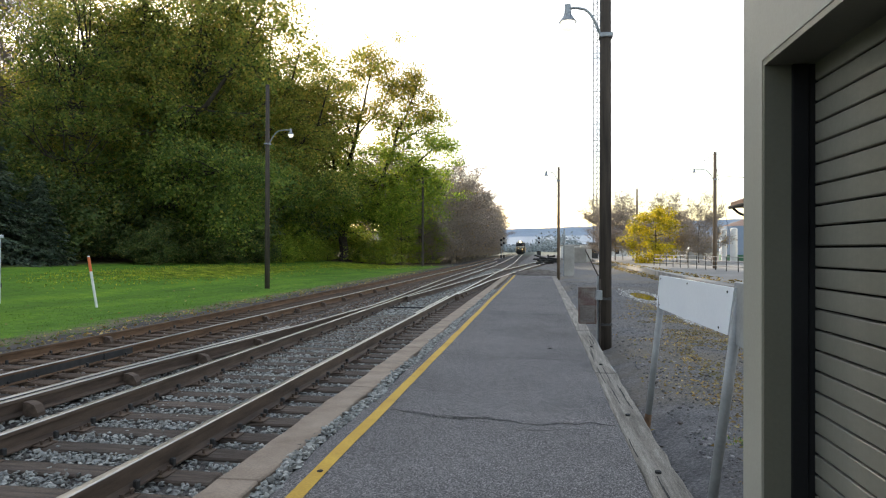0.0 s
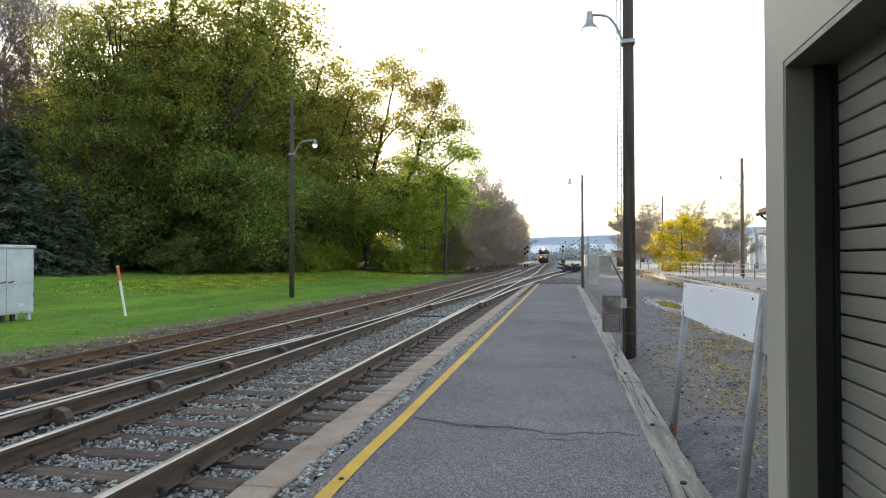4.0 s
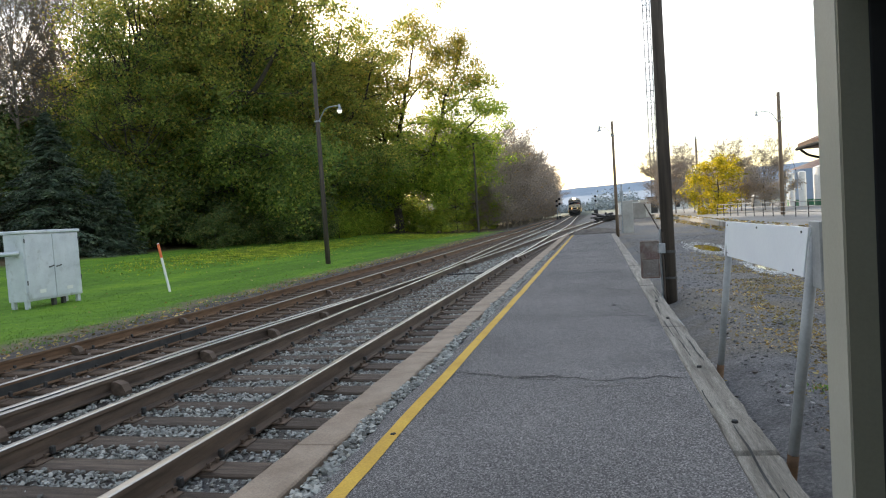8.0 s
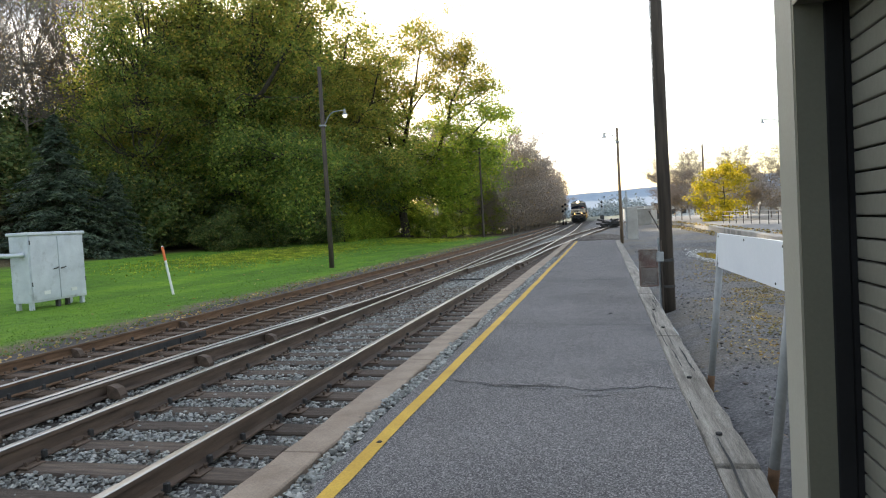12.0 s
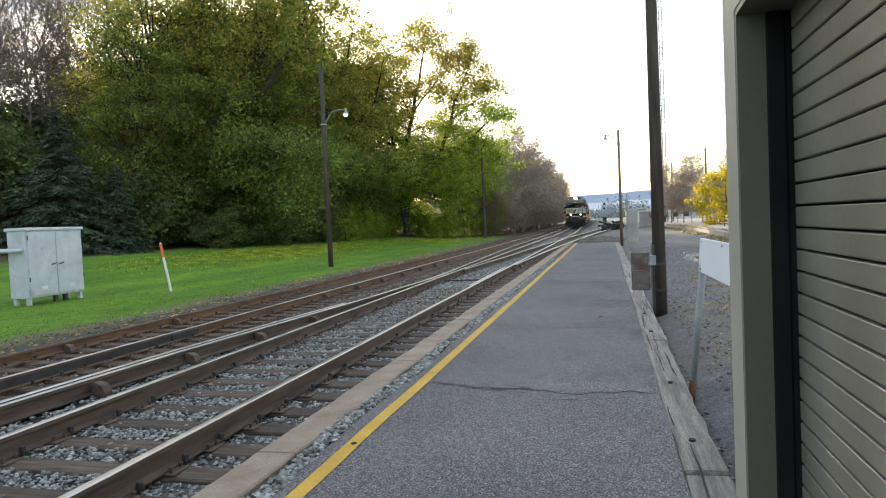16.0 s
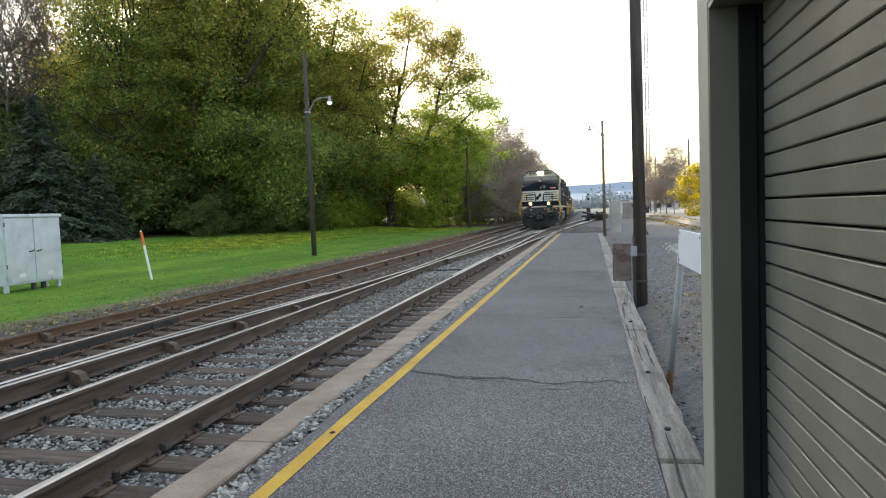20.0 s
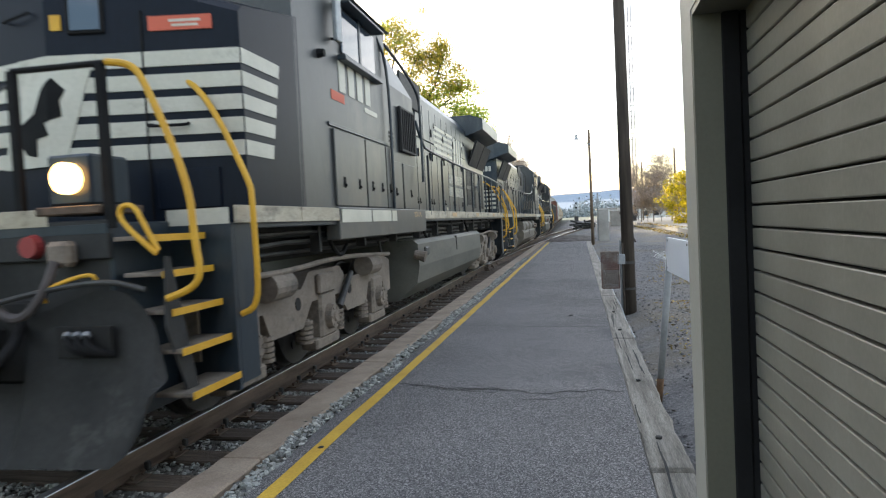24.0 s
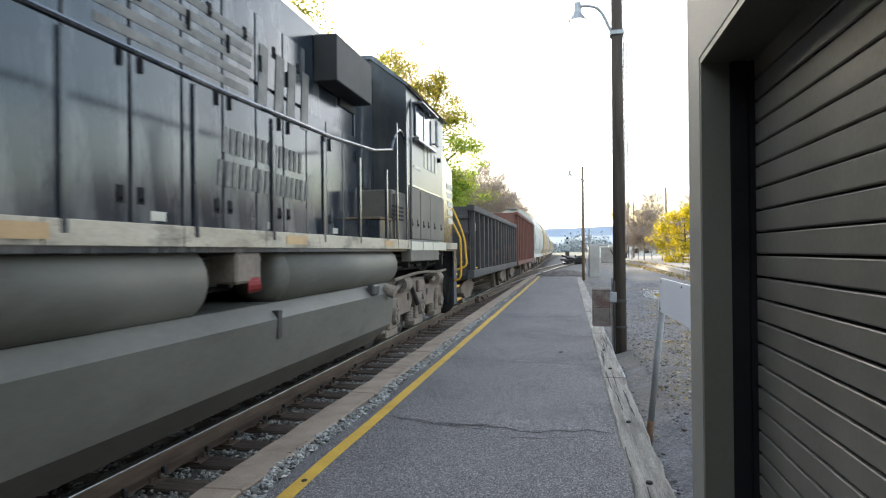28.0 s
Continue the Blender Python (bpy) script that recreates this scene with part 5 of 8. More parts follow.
    plant(conifer(10.8, 4, 0.53), -35.6, 40, 1.0, 0, "blue-grey spruce with drooping branches", "spruce", g)
    brown = leaf_mat("dull_green_needles", [(0, (0.05, 0.058, 0.032)), (0.7, (0.095, 0.095, 0.05)), (1, (0.15, 0.13, 0.07))], 0.15)
    plant(conifer(8.2, 9, 0.45, brown), -40.8, 38.0, 1.0, 50, "dull green spruce with browning needles", "spruce", g)
    plant(conifer(8.0, 11, 0.40), -33.0, 42.5, 0.85, 90, "dark blue-grey spruce with drooping branches", "spruce", g)
    k = 0
    for x, y, s in ((-29, 50, .5), (-30, 54, .62), (-27.8, 57, .5), (-27.5, 62, .6), (-26.5, 65, .55), (-25.5, 69, .6), (-26.5, 73, .8), (-26, 77, .7), (-27.0, 81, .75), (-28.5, 86, .85), (-35, 47, 1.0), (-34, 54, 1.0), (-31, 64, 1.2), (-29, 77, 1.2), (-40, 48, 1.3), (-43, 42, 1.1), (-46, 42, 1.3), (-20, 97, .8), (-24, 94, .9), (-17, 100, .8), (-36, 62, 1.4), (-33, 69, 1.4), (-31, 80, 1.4), (-47, 52, 1.5), (-50, 46, 1.5), (-14, 101, .7), (-26, 95, 1.2), (-31, 97, 1.2), (-39, 84, 1.4), (-42, 72, 1.5), (-54, 52, 1.6), (-46, 62, 1.6), (-39, 56, 1.3), (-37, 46, 1.0), (-58, 56, 1.7), (-52, 57, 1.7), (-64, 52, 1.7)):
        # shrubs in this corner take brighter leaves that paint in backlight
        if y > 67 and x > -29.5:
            plant(backlit_under, x, y, s * 0.85, k * 71, "understory shrub below the tall trees, painted backlit yellow-green", "shrub", "understory", "shrub", wide=1.1)
        else:
            plant(under[k % 2], x, y, s, k * 71, "dense dark green understory shrub", "shrub", "understory", "shrub", wide=1.15)
        k += 1
    lime = broad_tree(2.6, 1.5, 0.0, 20, 2600, 0.09, M_MIDLEAF, 51, 0.05, 0.55, 0.2)
    for x, y, s in ((-19.6, 84.5, 0.95), (-25.2, 84.2, 0.8), (-17.6, 85.5, 1.0), (-21.2, 86.5, 1.25), (-18.2, 88, 1.3), (-26.4, 86, 1.1)):
        plant(lime, x, y, s, x * 40, "low yellow-green shrub at the maple's foot", "shrub", "understory", "shrub")
    tall = [bare_tree(22, s, 500, M_RUSSET, 0.12, True) for s in (61, 64)]
    for i, (x, y, s) in enumerate(((-47, 42, 0.95), (-52, 46, 1.05), (-55, 42, 1.0), (-49, 50, 1.0), (-60, 50, 1.1), (-58, 45, 1.1), (-64, 46, 1.1), (-53, 57, 1.1), (-51, 53, 0.9), (-56, 51, 1.0), (-62, 57, 1.15), (-57, 62, 1.1), (-66, 62, 1.2), (-61, 68, 1.2), (-50, 58, 1.0), (-54, 66, 1.1), (-59, 56, 1.05), (-65, 72, 1.2), (-70, 66, 1.2), (-48, 55, 0.95), (-63, 50, 1.0), (-68, 56, 1.15), (-57, 70, 1.15), (-52, 71, 1.1), (-72, 76, 1.25), (-50.5, 48, 0.9))):
        plant(tall[i % 2], x, y, s, i * 77, "tall slender nearly bare tree with a few russet leaves", "tree", g, wide=0.8)
    bare = [bare_tree(11, s, 420, M_RUSSET, 0.12) for s in (71, 74, 79)]
    orange = bare_tree(11, 77, 3000, leaf_mat("orange_autumn_leaves", [(0, (0.40, 0.22, 0.06)), (0.6, (0.55, 0.32, 0.09)), (1, (0.66, 0.42, 0.12))], 0.55), 0.13)
    for x, y, s in ((-13.4, 131, 1.1), (-14.2, 158, 1.0)):
        plant(orange, x, y, s, x * 9, "autumn tree with thin orange leaves by the line", "tree", "bare woods")
    brush = bare_tree(4.2, 83, 350, M_RUSSET, 0.09)
    i = 0
    for y in np.arange(96, 250, 6.0):
        for dx in (0, -5, -11):
            x = -10.8 + drift(y) * 0.8 + dx + random.uniform(-1.5, 1.5)
            if x < -9.5:
                plant(bare[i % 3], x, y + random.uniform(-2, 2), random.uniform(0.95, 1.25) * (1 if dx == 0 else 1.2), i * 53, "leafless grey-brown autumn tree by the line", "tree", "bare woods")
            i += 1
        for dx in (1.2, -1.5, -4.0):
            plant(brush, -10.6 + drift(y) * 0.85 + dx, y + random.uniform(-2.5, 2.5), random.uniform(0.6, 0.95), y * 31 + dx * 50, "low brown autumn brush by the line", "shrub", "brush", "shrub", wide=1.3)
    # by the road
    scrub = bare_tree(8.0, 90, 110, M_RUSSET, 0.10)
    for i, (x, y, s) in enumerate(((12.9, 90, 1.0), (14.6, 86, 0.95), (11.8, 96, 1.0), (17.6, 74, 0.85), (19.0, 70, 0.8), (16.0, 82, 0.9))):
        plant(brush, x + 0.8, y - 1.5, s * 1.2, i * 47, "brown leafless brush by the road", "shrub", "brush", "shrub")
        plant(scrub, x, y, s, i * 61, "leafless grey-brown scrub tree by the road", "tree", "bare scrub")
    yel = broad_tree(6.7, 2.8, 0.3, 60, 8500, 0.10, M_YELLEAF, 95, 0.12, 0.75, 0.35)
    plant(yel, 14.6, 70, 1.0, 0, "small tree in bright yellow autumn leaf", "tree", "roadside trees")
    # yellow-green blades that paint sunlit streaks on the lawn along the woods' edge
    n = 15000
    p = np.stack([rng.normal(-21.8, 1.9, n), rng.normal(47, 7.0, n), np.zeros(n)], 1)
    p = np.concatenate([p, np.stack([rng.normal(-18.0, 2.6, 6000), rng.normal(75, 5.0, 6000), np.zeros(6000)], 1)])
    p[:, 2] = [ground_z(a, b) + 0.05 for a, b, _ in p]
    v, f = leaf_quads(p, 0.07, 1.6, 0.45)
    tagged(mesh_object("rough_grass", from_arrays("rough_grass", v, f), M_SUNSTREAK), "yellow-green blades painting sunlit streaks along the woods", "grass", kind="stuff")
    # lawn grass
    n = 42000
    p = np.stack([-8.1 - 21 * rng.uniform(0, 1, n) ** 1.3, 10 + 70 * rng.uniform(0, 1, n) ** 1.3, np.zeros(n)], 1)
    p[:, 2] = [ground_z(a, b) + 0.03 for a, b, _ in p]
    v, f = leaf_quads(p, 0.024, 2.2, 0.4)
    tagged(mesh_object("lawn", from_arrays("lawn", v, f), M_GRASS), "short bright green lawn grass", "grass", kind="stuff")


build_woods()


# ---- far side of the lot and distance ----
def build_distance():
    r = tagged(new("road"), "raised pale road behind a low stone kerb", "road", kind="structure")
    v, f = [], []
    for i, (x, y) in enumerate(((10.0, 26), (10.3, 41), (10.9, 55), (11.4, 70), (10.6, 100), (10.0, 140))):
        v += [(x, y, -0.3), (x, y, 0.16), (x + 0.45, y, 0.18), (x + 14, y, 0.30)]
        if i:
            a, b = 4 * i - 4, 4 * i
            f += [(a + k, a + k + 1, b + k + 1, b + k) for k in range(3)]
    mesh_object("roadway", from_arrays("roadway", v, f), M_ROAD, r)
    for y in np.arange(26, 92, 2.05):
        x = 10.0 + 0.02 * (y - 26) + (0.012 * (y - 26) if y < 70 else 0.012 * 44 - 0.05 * (y - 70))
        part("kerb_stone", a_box(x - 0.12, y, -0.35, x + 0.30, y + 2.04, 0.2 + 0.02 * noise.noise((y, 0, 0)), 0.03), M_CONCRETE, r)
    c = np.stack([rng.uniform(9.4, 11.6, 1400), rng.uniform(28, 85, 1400), np.full(1400, -0.17)], 1)
    c[:, 2] += np.where(c[:, 0] > 10.6, 0.36, 0.02)
    vv, ff = leaf_quads(c, 0.09, 0.4)
    tagged(mesh_object("leaf_drift", from_arrays("leaf_drift", vv, ff), M_FALLEN), "drift of tan fallen leaves along the kerb", "leaves", kind="stuff")

    fnc = thing("rail_fence", "pale three-rail metal fence along the road", "fence")
    a, b = Vector((12.9, 60, 0.2)), Vector((15.4, 34, 0.2))
    n = 14
    for i in range(n + 1):
        q = a.lerp(b, i / n)
        part("post", a_rod(q - Vector((0, 0, 0.4)), q + Vector((0, 0, 0.95)), 0.03, 0.03, 8), M_SMUDGE, fnc)
    for h in (0.32, 0.62, 0.92):
        part("rail", a_rod(a + Vector((0, 0, h)), b + Vector((0, 0, h)), 0.024, 0.024, 8), M_CONCRETE, fnc)

    p = thing("utility_pole", "thin dark utility pole behind the scrub", "utility pole", pose(16.4, 95, 0), "utility poles")
    part("pole", a_rod((0, 0, -0.6), (0, 0, 10.1), 0.16, 0.12, 10), M_POLE_LIGHT, p)
    part("insulator", a_rod((0, 0, 10.1), (0, 0, 10.5), 0.09, 0.05, 8), M_GALV, p)
    p = thing("utility_pole", "thin distant utility pole by the tower", "utility pole", pose(13.6, 112, 0), "utility poles")
    part("pole", a_rod((0, 0, -0.6), (0, 0, 9.8), 0.14, 0.1, 10), M_POLE_LIGHT, p)

    t = thing("lattice_tower", "tall slender lattice radio mast", "radio mast", pose(12.1, 110, -0.2))
    bm = bmesh.new()
    legs = [Vector((0.62 * math.cos(k), 0.62 * math.sin(k), 0)) for k in (0.5, 2.6, 4.7)]
    for l in legs:
        part("leg", a_rod(l, l + Vector((0, 0, 58)), 0.08, 0.06, 5), M_LATTICE, t)
    for z in np.arange(0, 57, 0.9):
        for i in range(3):
            p0, p1 = legs[i], legs[(i + 1) % 3]
            rod(bm, p0 + Vector((0, 0, z)), p1 + Vector((0, 0, z)), 0.03, 0.03, 4)
            rod(bm, p0 + Vector((0, 0, z)), p1 + Vector((0, 0, z + 0.9)), 0.03, 0.03, 4)
    tagged(part("bracing", bm, M_LATTICE, t), "thin crossed steel bracing", kind="stuff")
    part("equipment_box", a_box(-1.3, -0.8, 0, 0.2, 0.8, 3.0, 0.03), M_SMUDGE, t, "dark equipment cabinet at its foot")
    part("antenna", a_rod((0.7, 0, 26), (0.7, 0, 29.5), 0.05, 0.03, 6), M_LATTICE, t)
    part("antenna_arm", a_rod((0.3, 0, 26.4), (0.7, 0, 26.4), 0.03, 0.03, 6), M_LATTICE, t)

    # tanks
    for x, y, rr, h, nm, lab in ((39.5, 118, 6.0, 5.4, "storage_tank", "large blue-grey tank with a green base and domed brown roof"), (34.8, 100, 2.6, 5.0, "storage_tank", "white upright tank with a green base"), (31.0, 101, 0.5, 4.5, "storage_tank", "slim white upright tank"), (29.9, 102, 0.4, 4.4, "storage_tank", "slim white upright tank")):
        k = thing(nm, lab, "tank", pose(x, y, -0.8), "tanks")
        big = rr > 4
        part("shell", a_rod((0, 0, 1.6), (0, 0, h + 1), rr, rr, 32), M_BLUEGREY if big else M_WHITE, k, smooth=False)
        part("base_band", a_rod((0, 0, -0.5), (0, 0, 1.6), rr * 1.001, rr * 1.001, 32), M_GREEN_BAND if rr > 1 else M_WHITE, k)
        part("roof_dome", a_rod((0, 0, h + 1), (0, 0, h + 1 + rr * 0.32), rr, 0.2, 32), M_RUSTBROWN if big else M_WHITE, k)
    hshed = thing("small_shed", "small pale gabled shed by the tanks", "shed", pose(28.0, 112, -0.8))
    part("wall", a_box(-1.2, -1, -0.3, 1.2, 1, 2.4), M_CONCRETE, hshed)
    part("roof", a_prism([(-1.4, 2.4), (1.4, 2.4), (0, 3.7)], -1.2, 1.2), M_WHITE, hshed)
    part("side_tank", a_box(-3.4, -0.8, -0.3, -1.5, 0.8, 2.4, 0.2), M_WHITE, hshed)
    dep = thing("depot_roof", "station building with a brown overhanging roof", "building", pose(12.0, 27, 0))
    part("wall", a_box(0.6, -4, -0.3, 5, 3.0, 3.0), M_CONCRETE, dep)
    part("roof", a_prism([(-1.3, 3.28), (-1.3, 3.5), (2.5, 4.9), (6.5, 3.5), (6.5, 3.28)], -5, 1.5), M_ROOF, dep)
    part("gutter", a_rod((-1.33, -5, 3.3), (-1.33, 1.5, 3.3), 0.07, 0.07, 8), M_BLACK, dep)
    part("downpipe", tube(bmesh.new(), [(-1.25, 1.3, 3.25), (-0.9, 1.3, 2.95), (0.55, 1.3, 2.7), (0.55, 1.3, 0)], 0.05, 8), M_BLACK, dep)

    # at the platform's end
    c = thing("trackside_cabinet", "pale grey concrete equipment cabinet by the platform's end", "cabinet", pose(4.75, 43.5, -0.2))
    part("body", a_box(-0.3, -0.35, -0.1, 0.35, 0.35, 2.05, 0.03), M_CONCRETE, c)
    part("mast", a_rod((-0.32, -0.1, 0), (-0.28, -0.1, 3.1), 0.06, 0.05, 10), M_GALV, c)
    part("mast_cap", a_box(-0.40, -0.2, 2.2, -0.2, 0, 2.75, 0.02), M_GALV, c)
    s = part("leaning_rod", a_rod((6.45, 40.0, -0.2), (5.75, 42.5, 1.55), 0.05, 0.04, 8), M_POLE)
    tagged(s, "dark rod leaning beside the cabinet", "rod")
    for i, (x, y, w, h, mt) in enumerate(((8.3, 92, 0.9, 2.0, M_CONCRETE), (9.7, 100, 0.8, 2.4, M_WHITE))):
        k = thing("relay_box", "pale trackside relay box", "cabinet", pose(x, y, -0.2), "relay boxes")
        part("body", a_box(-w, -0.6, 0, w, 0.6, h, 0.05), mt, k)
        part("lid", a_box(-w - 0.05, -0.65, h, w + 0.05, 0.65, h + 0.1, 0.02), mt, k)
    w = thing("long_building", "low white building far beyond the lot", "building", pose(12, 150, -0.2))
    part("wall", a_box(-4.5, 0, -0.2, 10, 12, 2.7), M_WHITE, w)
    part("roof", a_box(-4.8, -0.3, 2.7, 10.3, 12.3, 3.0, 0.05), M_CONCRETE, w)
    for wx in np.arange(-3.6, 9, 2.2):
        part("window", a_box(wx, -0.05, 0.9, wx + 1.0, 0.02, 2.0), M_SMUDGE, w)
    mound = bmesh.new()
    bmesh.ops.create_icosphere(mound, subdivisions=5, radius=1.0, matrix=Matrix.Translation((2.6, 47.5, -0.28)) @ Matrix.Diagonal((1.9, 5.0, 0.35, 1)))
    for v in mound.verts:
        v.co += Vector((0, 0, 0.12 * noise.noise(v.co * 1.3) + 0.06 * noise.noise(v.co * 4)))
    tagged(part("dirt_mound", mound, M_DIRT), "low rough mound of grey dirt past the platform", "mound")
    k = thing("tie_heap", "heap of old black railway ties", "ties", pose(3.7, 82, -0.2))
    tie = bpy.data.meshes.new("old_tie")
    bm = a_box(-1.2, -0.11, 0, 1.2, 0.11, 0.2, 0.02)
    bm.to_mesh(tie)
    bm.free()
    tie.materials.append(M_SMUDGE)
    for i in range(26):
        shared("old_tie", tie, k, pose(random.uniform(-0.6, 0.6), random.uniform(-1.2, 1.2), 0.05 + 0.035 * i * random.uniform(0.6, 1), random.uniform(-12, 12), random.uniform(-14, 14), random.uniform(0, 180)))
    for x, y, h, face in ((2.6, 170, 5.0, 1), (-5.3, 150, 4.6, 0), (-5.95, 151, 4.2, 0)):
        s = thing("railway_signal", "dark railway signal mast with round heads", "signal", pose(x, y, -0.2), "signals")
        part("mast", a_rod((0, 0, 0), (0, 0, h), 0.09, 0.08, 8), M_GALV, s)
        for hz in (h - 0.2, h - 1.3):
            part("signal_head", a_rod((0, -0.1, hz), (0, -0.16, hz), 0.27, 0.27, 18), M_BLACK, s)
            part("signal_arm", a_box(-0.05, -0.12, hz - 0.1, 0.05, 0, hz + 0.1), M_BLACK, s)
        part("signal_base", a_box(-0.5, -0.4, -0.2, 0.5, 0.4, 1.5, 0.05) if face else a_box(-0.2, -0.2, -0.2, 0.2, 0.2, 0.6), M_SMUDGE, s)

    # wires
    for pts in (((15.5, 50, 8.2), (24, 76, 2.0)), ((15.5, 50, 7.0), (46, 60, 7.4)), ((15.5, 50, 8.6), (16.4, 95, 9.9)), ((-14, 120, 11.5), (16.4, 95, 10.0))):
        a, b = Vector(pts[0]), Vector(pts[1])
        line = [a.lerp(b, u) - Vector((0, 0, 1.0 * 4 * u * (1 - u) * 0.6)) for u in np.linspace(0, 1, 12)]
        tagged(part("overhead_wire", tube(bmesh.new(), line, 0.018, 4), M_BLACK), "thin sagging overhead wire", "wire", "wires")

    # hills
    for nm, dist, x0, x1, hs, mat in (("far_ridge", 2600, -900, 2600, 95, "r"), ("near_ridge", 900, 130, 900, 84, "n")):
        xs = np.linspace(x0, x1, 160)
        v, f = [], []
        for i, x in enumerate(xs):
            u = (x - x0) / (x1 - x0)
            h = hs * (0.72 + 0.5 * ease(0, 0.5, u) + 0.16 * noise.noise((u * 5, 1, 0)) + 0.03 * noise.noise((u * 60, 2, 0)))
            if nm == "near_ridge":
                h *= ease(0, 0.35, u)
            v += [(x, dist - 350, -2), (x, dist - 80, h * 0.62 + 3 * noise.noise((u * 30, 5, 0))), (x, dist, h), (x, dist + 300, -2)]
            if i:
                a, b = 4 * i - 4, 4 * i
                f += [(a + k, b + k, b + k + 1, a + k + 1) for k in range(3)]
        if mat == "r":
            # pale blue puts the haze of distance into the far ridge's colour
            mt = surface("haze_painted_ridge", (0.29, 0.35, 0.43), (0.34, 0.40, 0.48), 1.0, scale=0.01, fine=0.08, relief=0, tone=0.15)
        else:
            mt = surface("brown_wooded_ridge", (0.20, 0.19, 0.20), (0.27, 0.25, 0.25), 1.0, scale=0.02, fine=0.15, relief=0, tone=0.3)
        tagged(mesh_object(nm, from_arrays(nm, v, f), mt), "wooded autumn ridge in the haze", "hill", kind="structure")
    # a far belt of woods closes the view up the line
    v, f = [], []
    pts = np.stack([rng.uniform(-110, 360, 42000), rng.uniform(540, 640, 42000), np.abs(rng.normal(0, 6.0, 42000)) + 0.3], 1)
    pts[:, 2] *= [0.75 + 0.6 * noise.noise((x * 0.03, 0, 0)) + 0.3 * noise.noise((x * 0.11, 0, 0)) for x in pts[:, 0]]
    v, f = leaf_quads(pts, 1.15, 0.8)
    # flat pale tones paint distance haze onto the woods
    tagged(mesh_object("far_woods", from_arrays("far_woods", v, f), surface("haze_painted_woods", (0.27, 0.31, 0.335), (0.34, 0.375, 0.39), 1.0, scale=0.03, fine=0.2, relief=0, tone=0.1)), "grey-green belt of woods up the line, haze in its colour", "woods", kind="stuff")


build_distance()


# ---- the train ----
M_NOSE = surface("clean_blue_black_paint", (0.004, 0.0075, 0.016), (0.007, 0.012, 0.023), 0.42, 0.0, scale=0.9, fine=24, relief=0.05, tone=0.3, spec=0.14, stain=(0.018, 0.021, 0.026), stain_scale=1.1, stain_amount=0.72, stretch=(1, 1, 0.3))
M_LOCO = surface("faded_black_locomotive_paint", (0.013, 0.023, 0.036), (0.030, 0.045, 0.060), 0.34, 0.0, scale=1.2, fine=24, relief=0.08, tone=0.3, spec=0.45, stain=(0.062, 0.066, 0.070), stain_scale=1.3, stain_amount=0.56, stretch=(1, 1.2, 0.3))
# the pale upright streaks paint in reflections as well as dust
M_GLOSS = surface("gloss_black_with_reflection_streaks", (0.010, 0.016, 0.027), (0.021, 0.030, 0.043), 0.16, 0.0, scale=1.2, fine=18, relief=0.10, depth=0.01, tone=0.3, spec=0.75, stain=(0.115, 0.12, 0.125), stain_scale=2.0, stain_amount=0.54, stretch=(1, 1.4, 0.3))
M_DUSTY = surface("dust_filmed_dark_paint", (0.037, 0.041, 0.045), (0.074, 0.078, 0.080), 0.38, 0.0, scale=0.8, fine=20, relief=0.05, tone=0.25, spec=0.45, stain=(0.115, 0.107, 0.092), stain_scale=0.9, stain_amount=0.56, stretch=(1, 1, 0.5))
M_DUSTYDARK = surface("dusty_black_paint", (0.016, 0.020, 0.026), (0.035, 0.040, 0.045), 0.3, 0.0, scale=0.8, fine=20, relief=0.05, tone=0.25, spec=0.5, stain=(0.07, 0.072, 0.07), stain_scale=0.9, stain_amount=0.58, stretch=(1, 1, 0.4))
M_GRIME = surface("dusty_grey_underframe", (0.16, 0.132, 0.107), (0.30, 0.252, 0.208), 0.8, 0.0, scale=2.0, fine=30, relief=0.25, depth=0.008, tone=0.4, stain=(0.06, 0.054, 0.048), stain_scale=2.2, stain_amount=0.58)
M_TANK = surface("grey_dusty_tank_paint", (0.120, 0.106, 0.088), (0.185, 0.165, 0.138), 0.62, 0.0, spec=0.25, scale=0.8, fine=20, relief=0.06, tone=0.2, stain=(0.07, 0.068, 0.06), stain_scale=1.4, stain_amount=0.58, stretch=(1, 0.5, 1.3))
M_TANKDARK = surface("olive_grey_tank_paint", (0.088, 0.088, 0.075), (0.145, 0.142, 0.124), 0.55, 0.0, spec=0.3, scale=0.8, fine=20, relief=0.06, tone=0.2, stain=(0.07, 0.068, 0.06), stain_scale=1.4, stain_amount=0.58, stretch=(1, 0.5, 1.3))
M_TRUCKBROWN = surface("brown_dusty_truck_casting", (0.15, 0.12, 0.097), (0.27, 0.215, 0.18), 0.85, 0.0, scale=2.5, fine=28, relief=0.3, depth=0.008, tone=0.4)
M_PLOW = surface("scuffed_plow_paint", (0.028, 0.029, 0.030), (0.052, 0.052, 0.052), 0.6, scale=1.5, fine=20, relief=0.15, spec=0.2, tone=0.3, stain=(0.10, 0.10, 0.095), stain_scale=2, stain_amount=0.66)
# near-black that paints in the shade under the frame and inside gaps
M_DARKGAP = surface("painted_gap_shade", (0.006, 0.006, 0.006), (0.015, 0.0145, 0.014), 0.8, relief=0.1)
M_TANBOX = surface("tan_dusted_panel", (0.098, 0.089, 0.075), (0.165, 0.150, 0.126), 0.6, scale=1.4, fine=24, relief=0.06, tone=0.25, stain=(0.10, 0.10, 0.09), stain_scale=1.3, stain_amount=0.58)
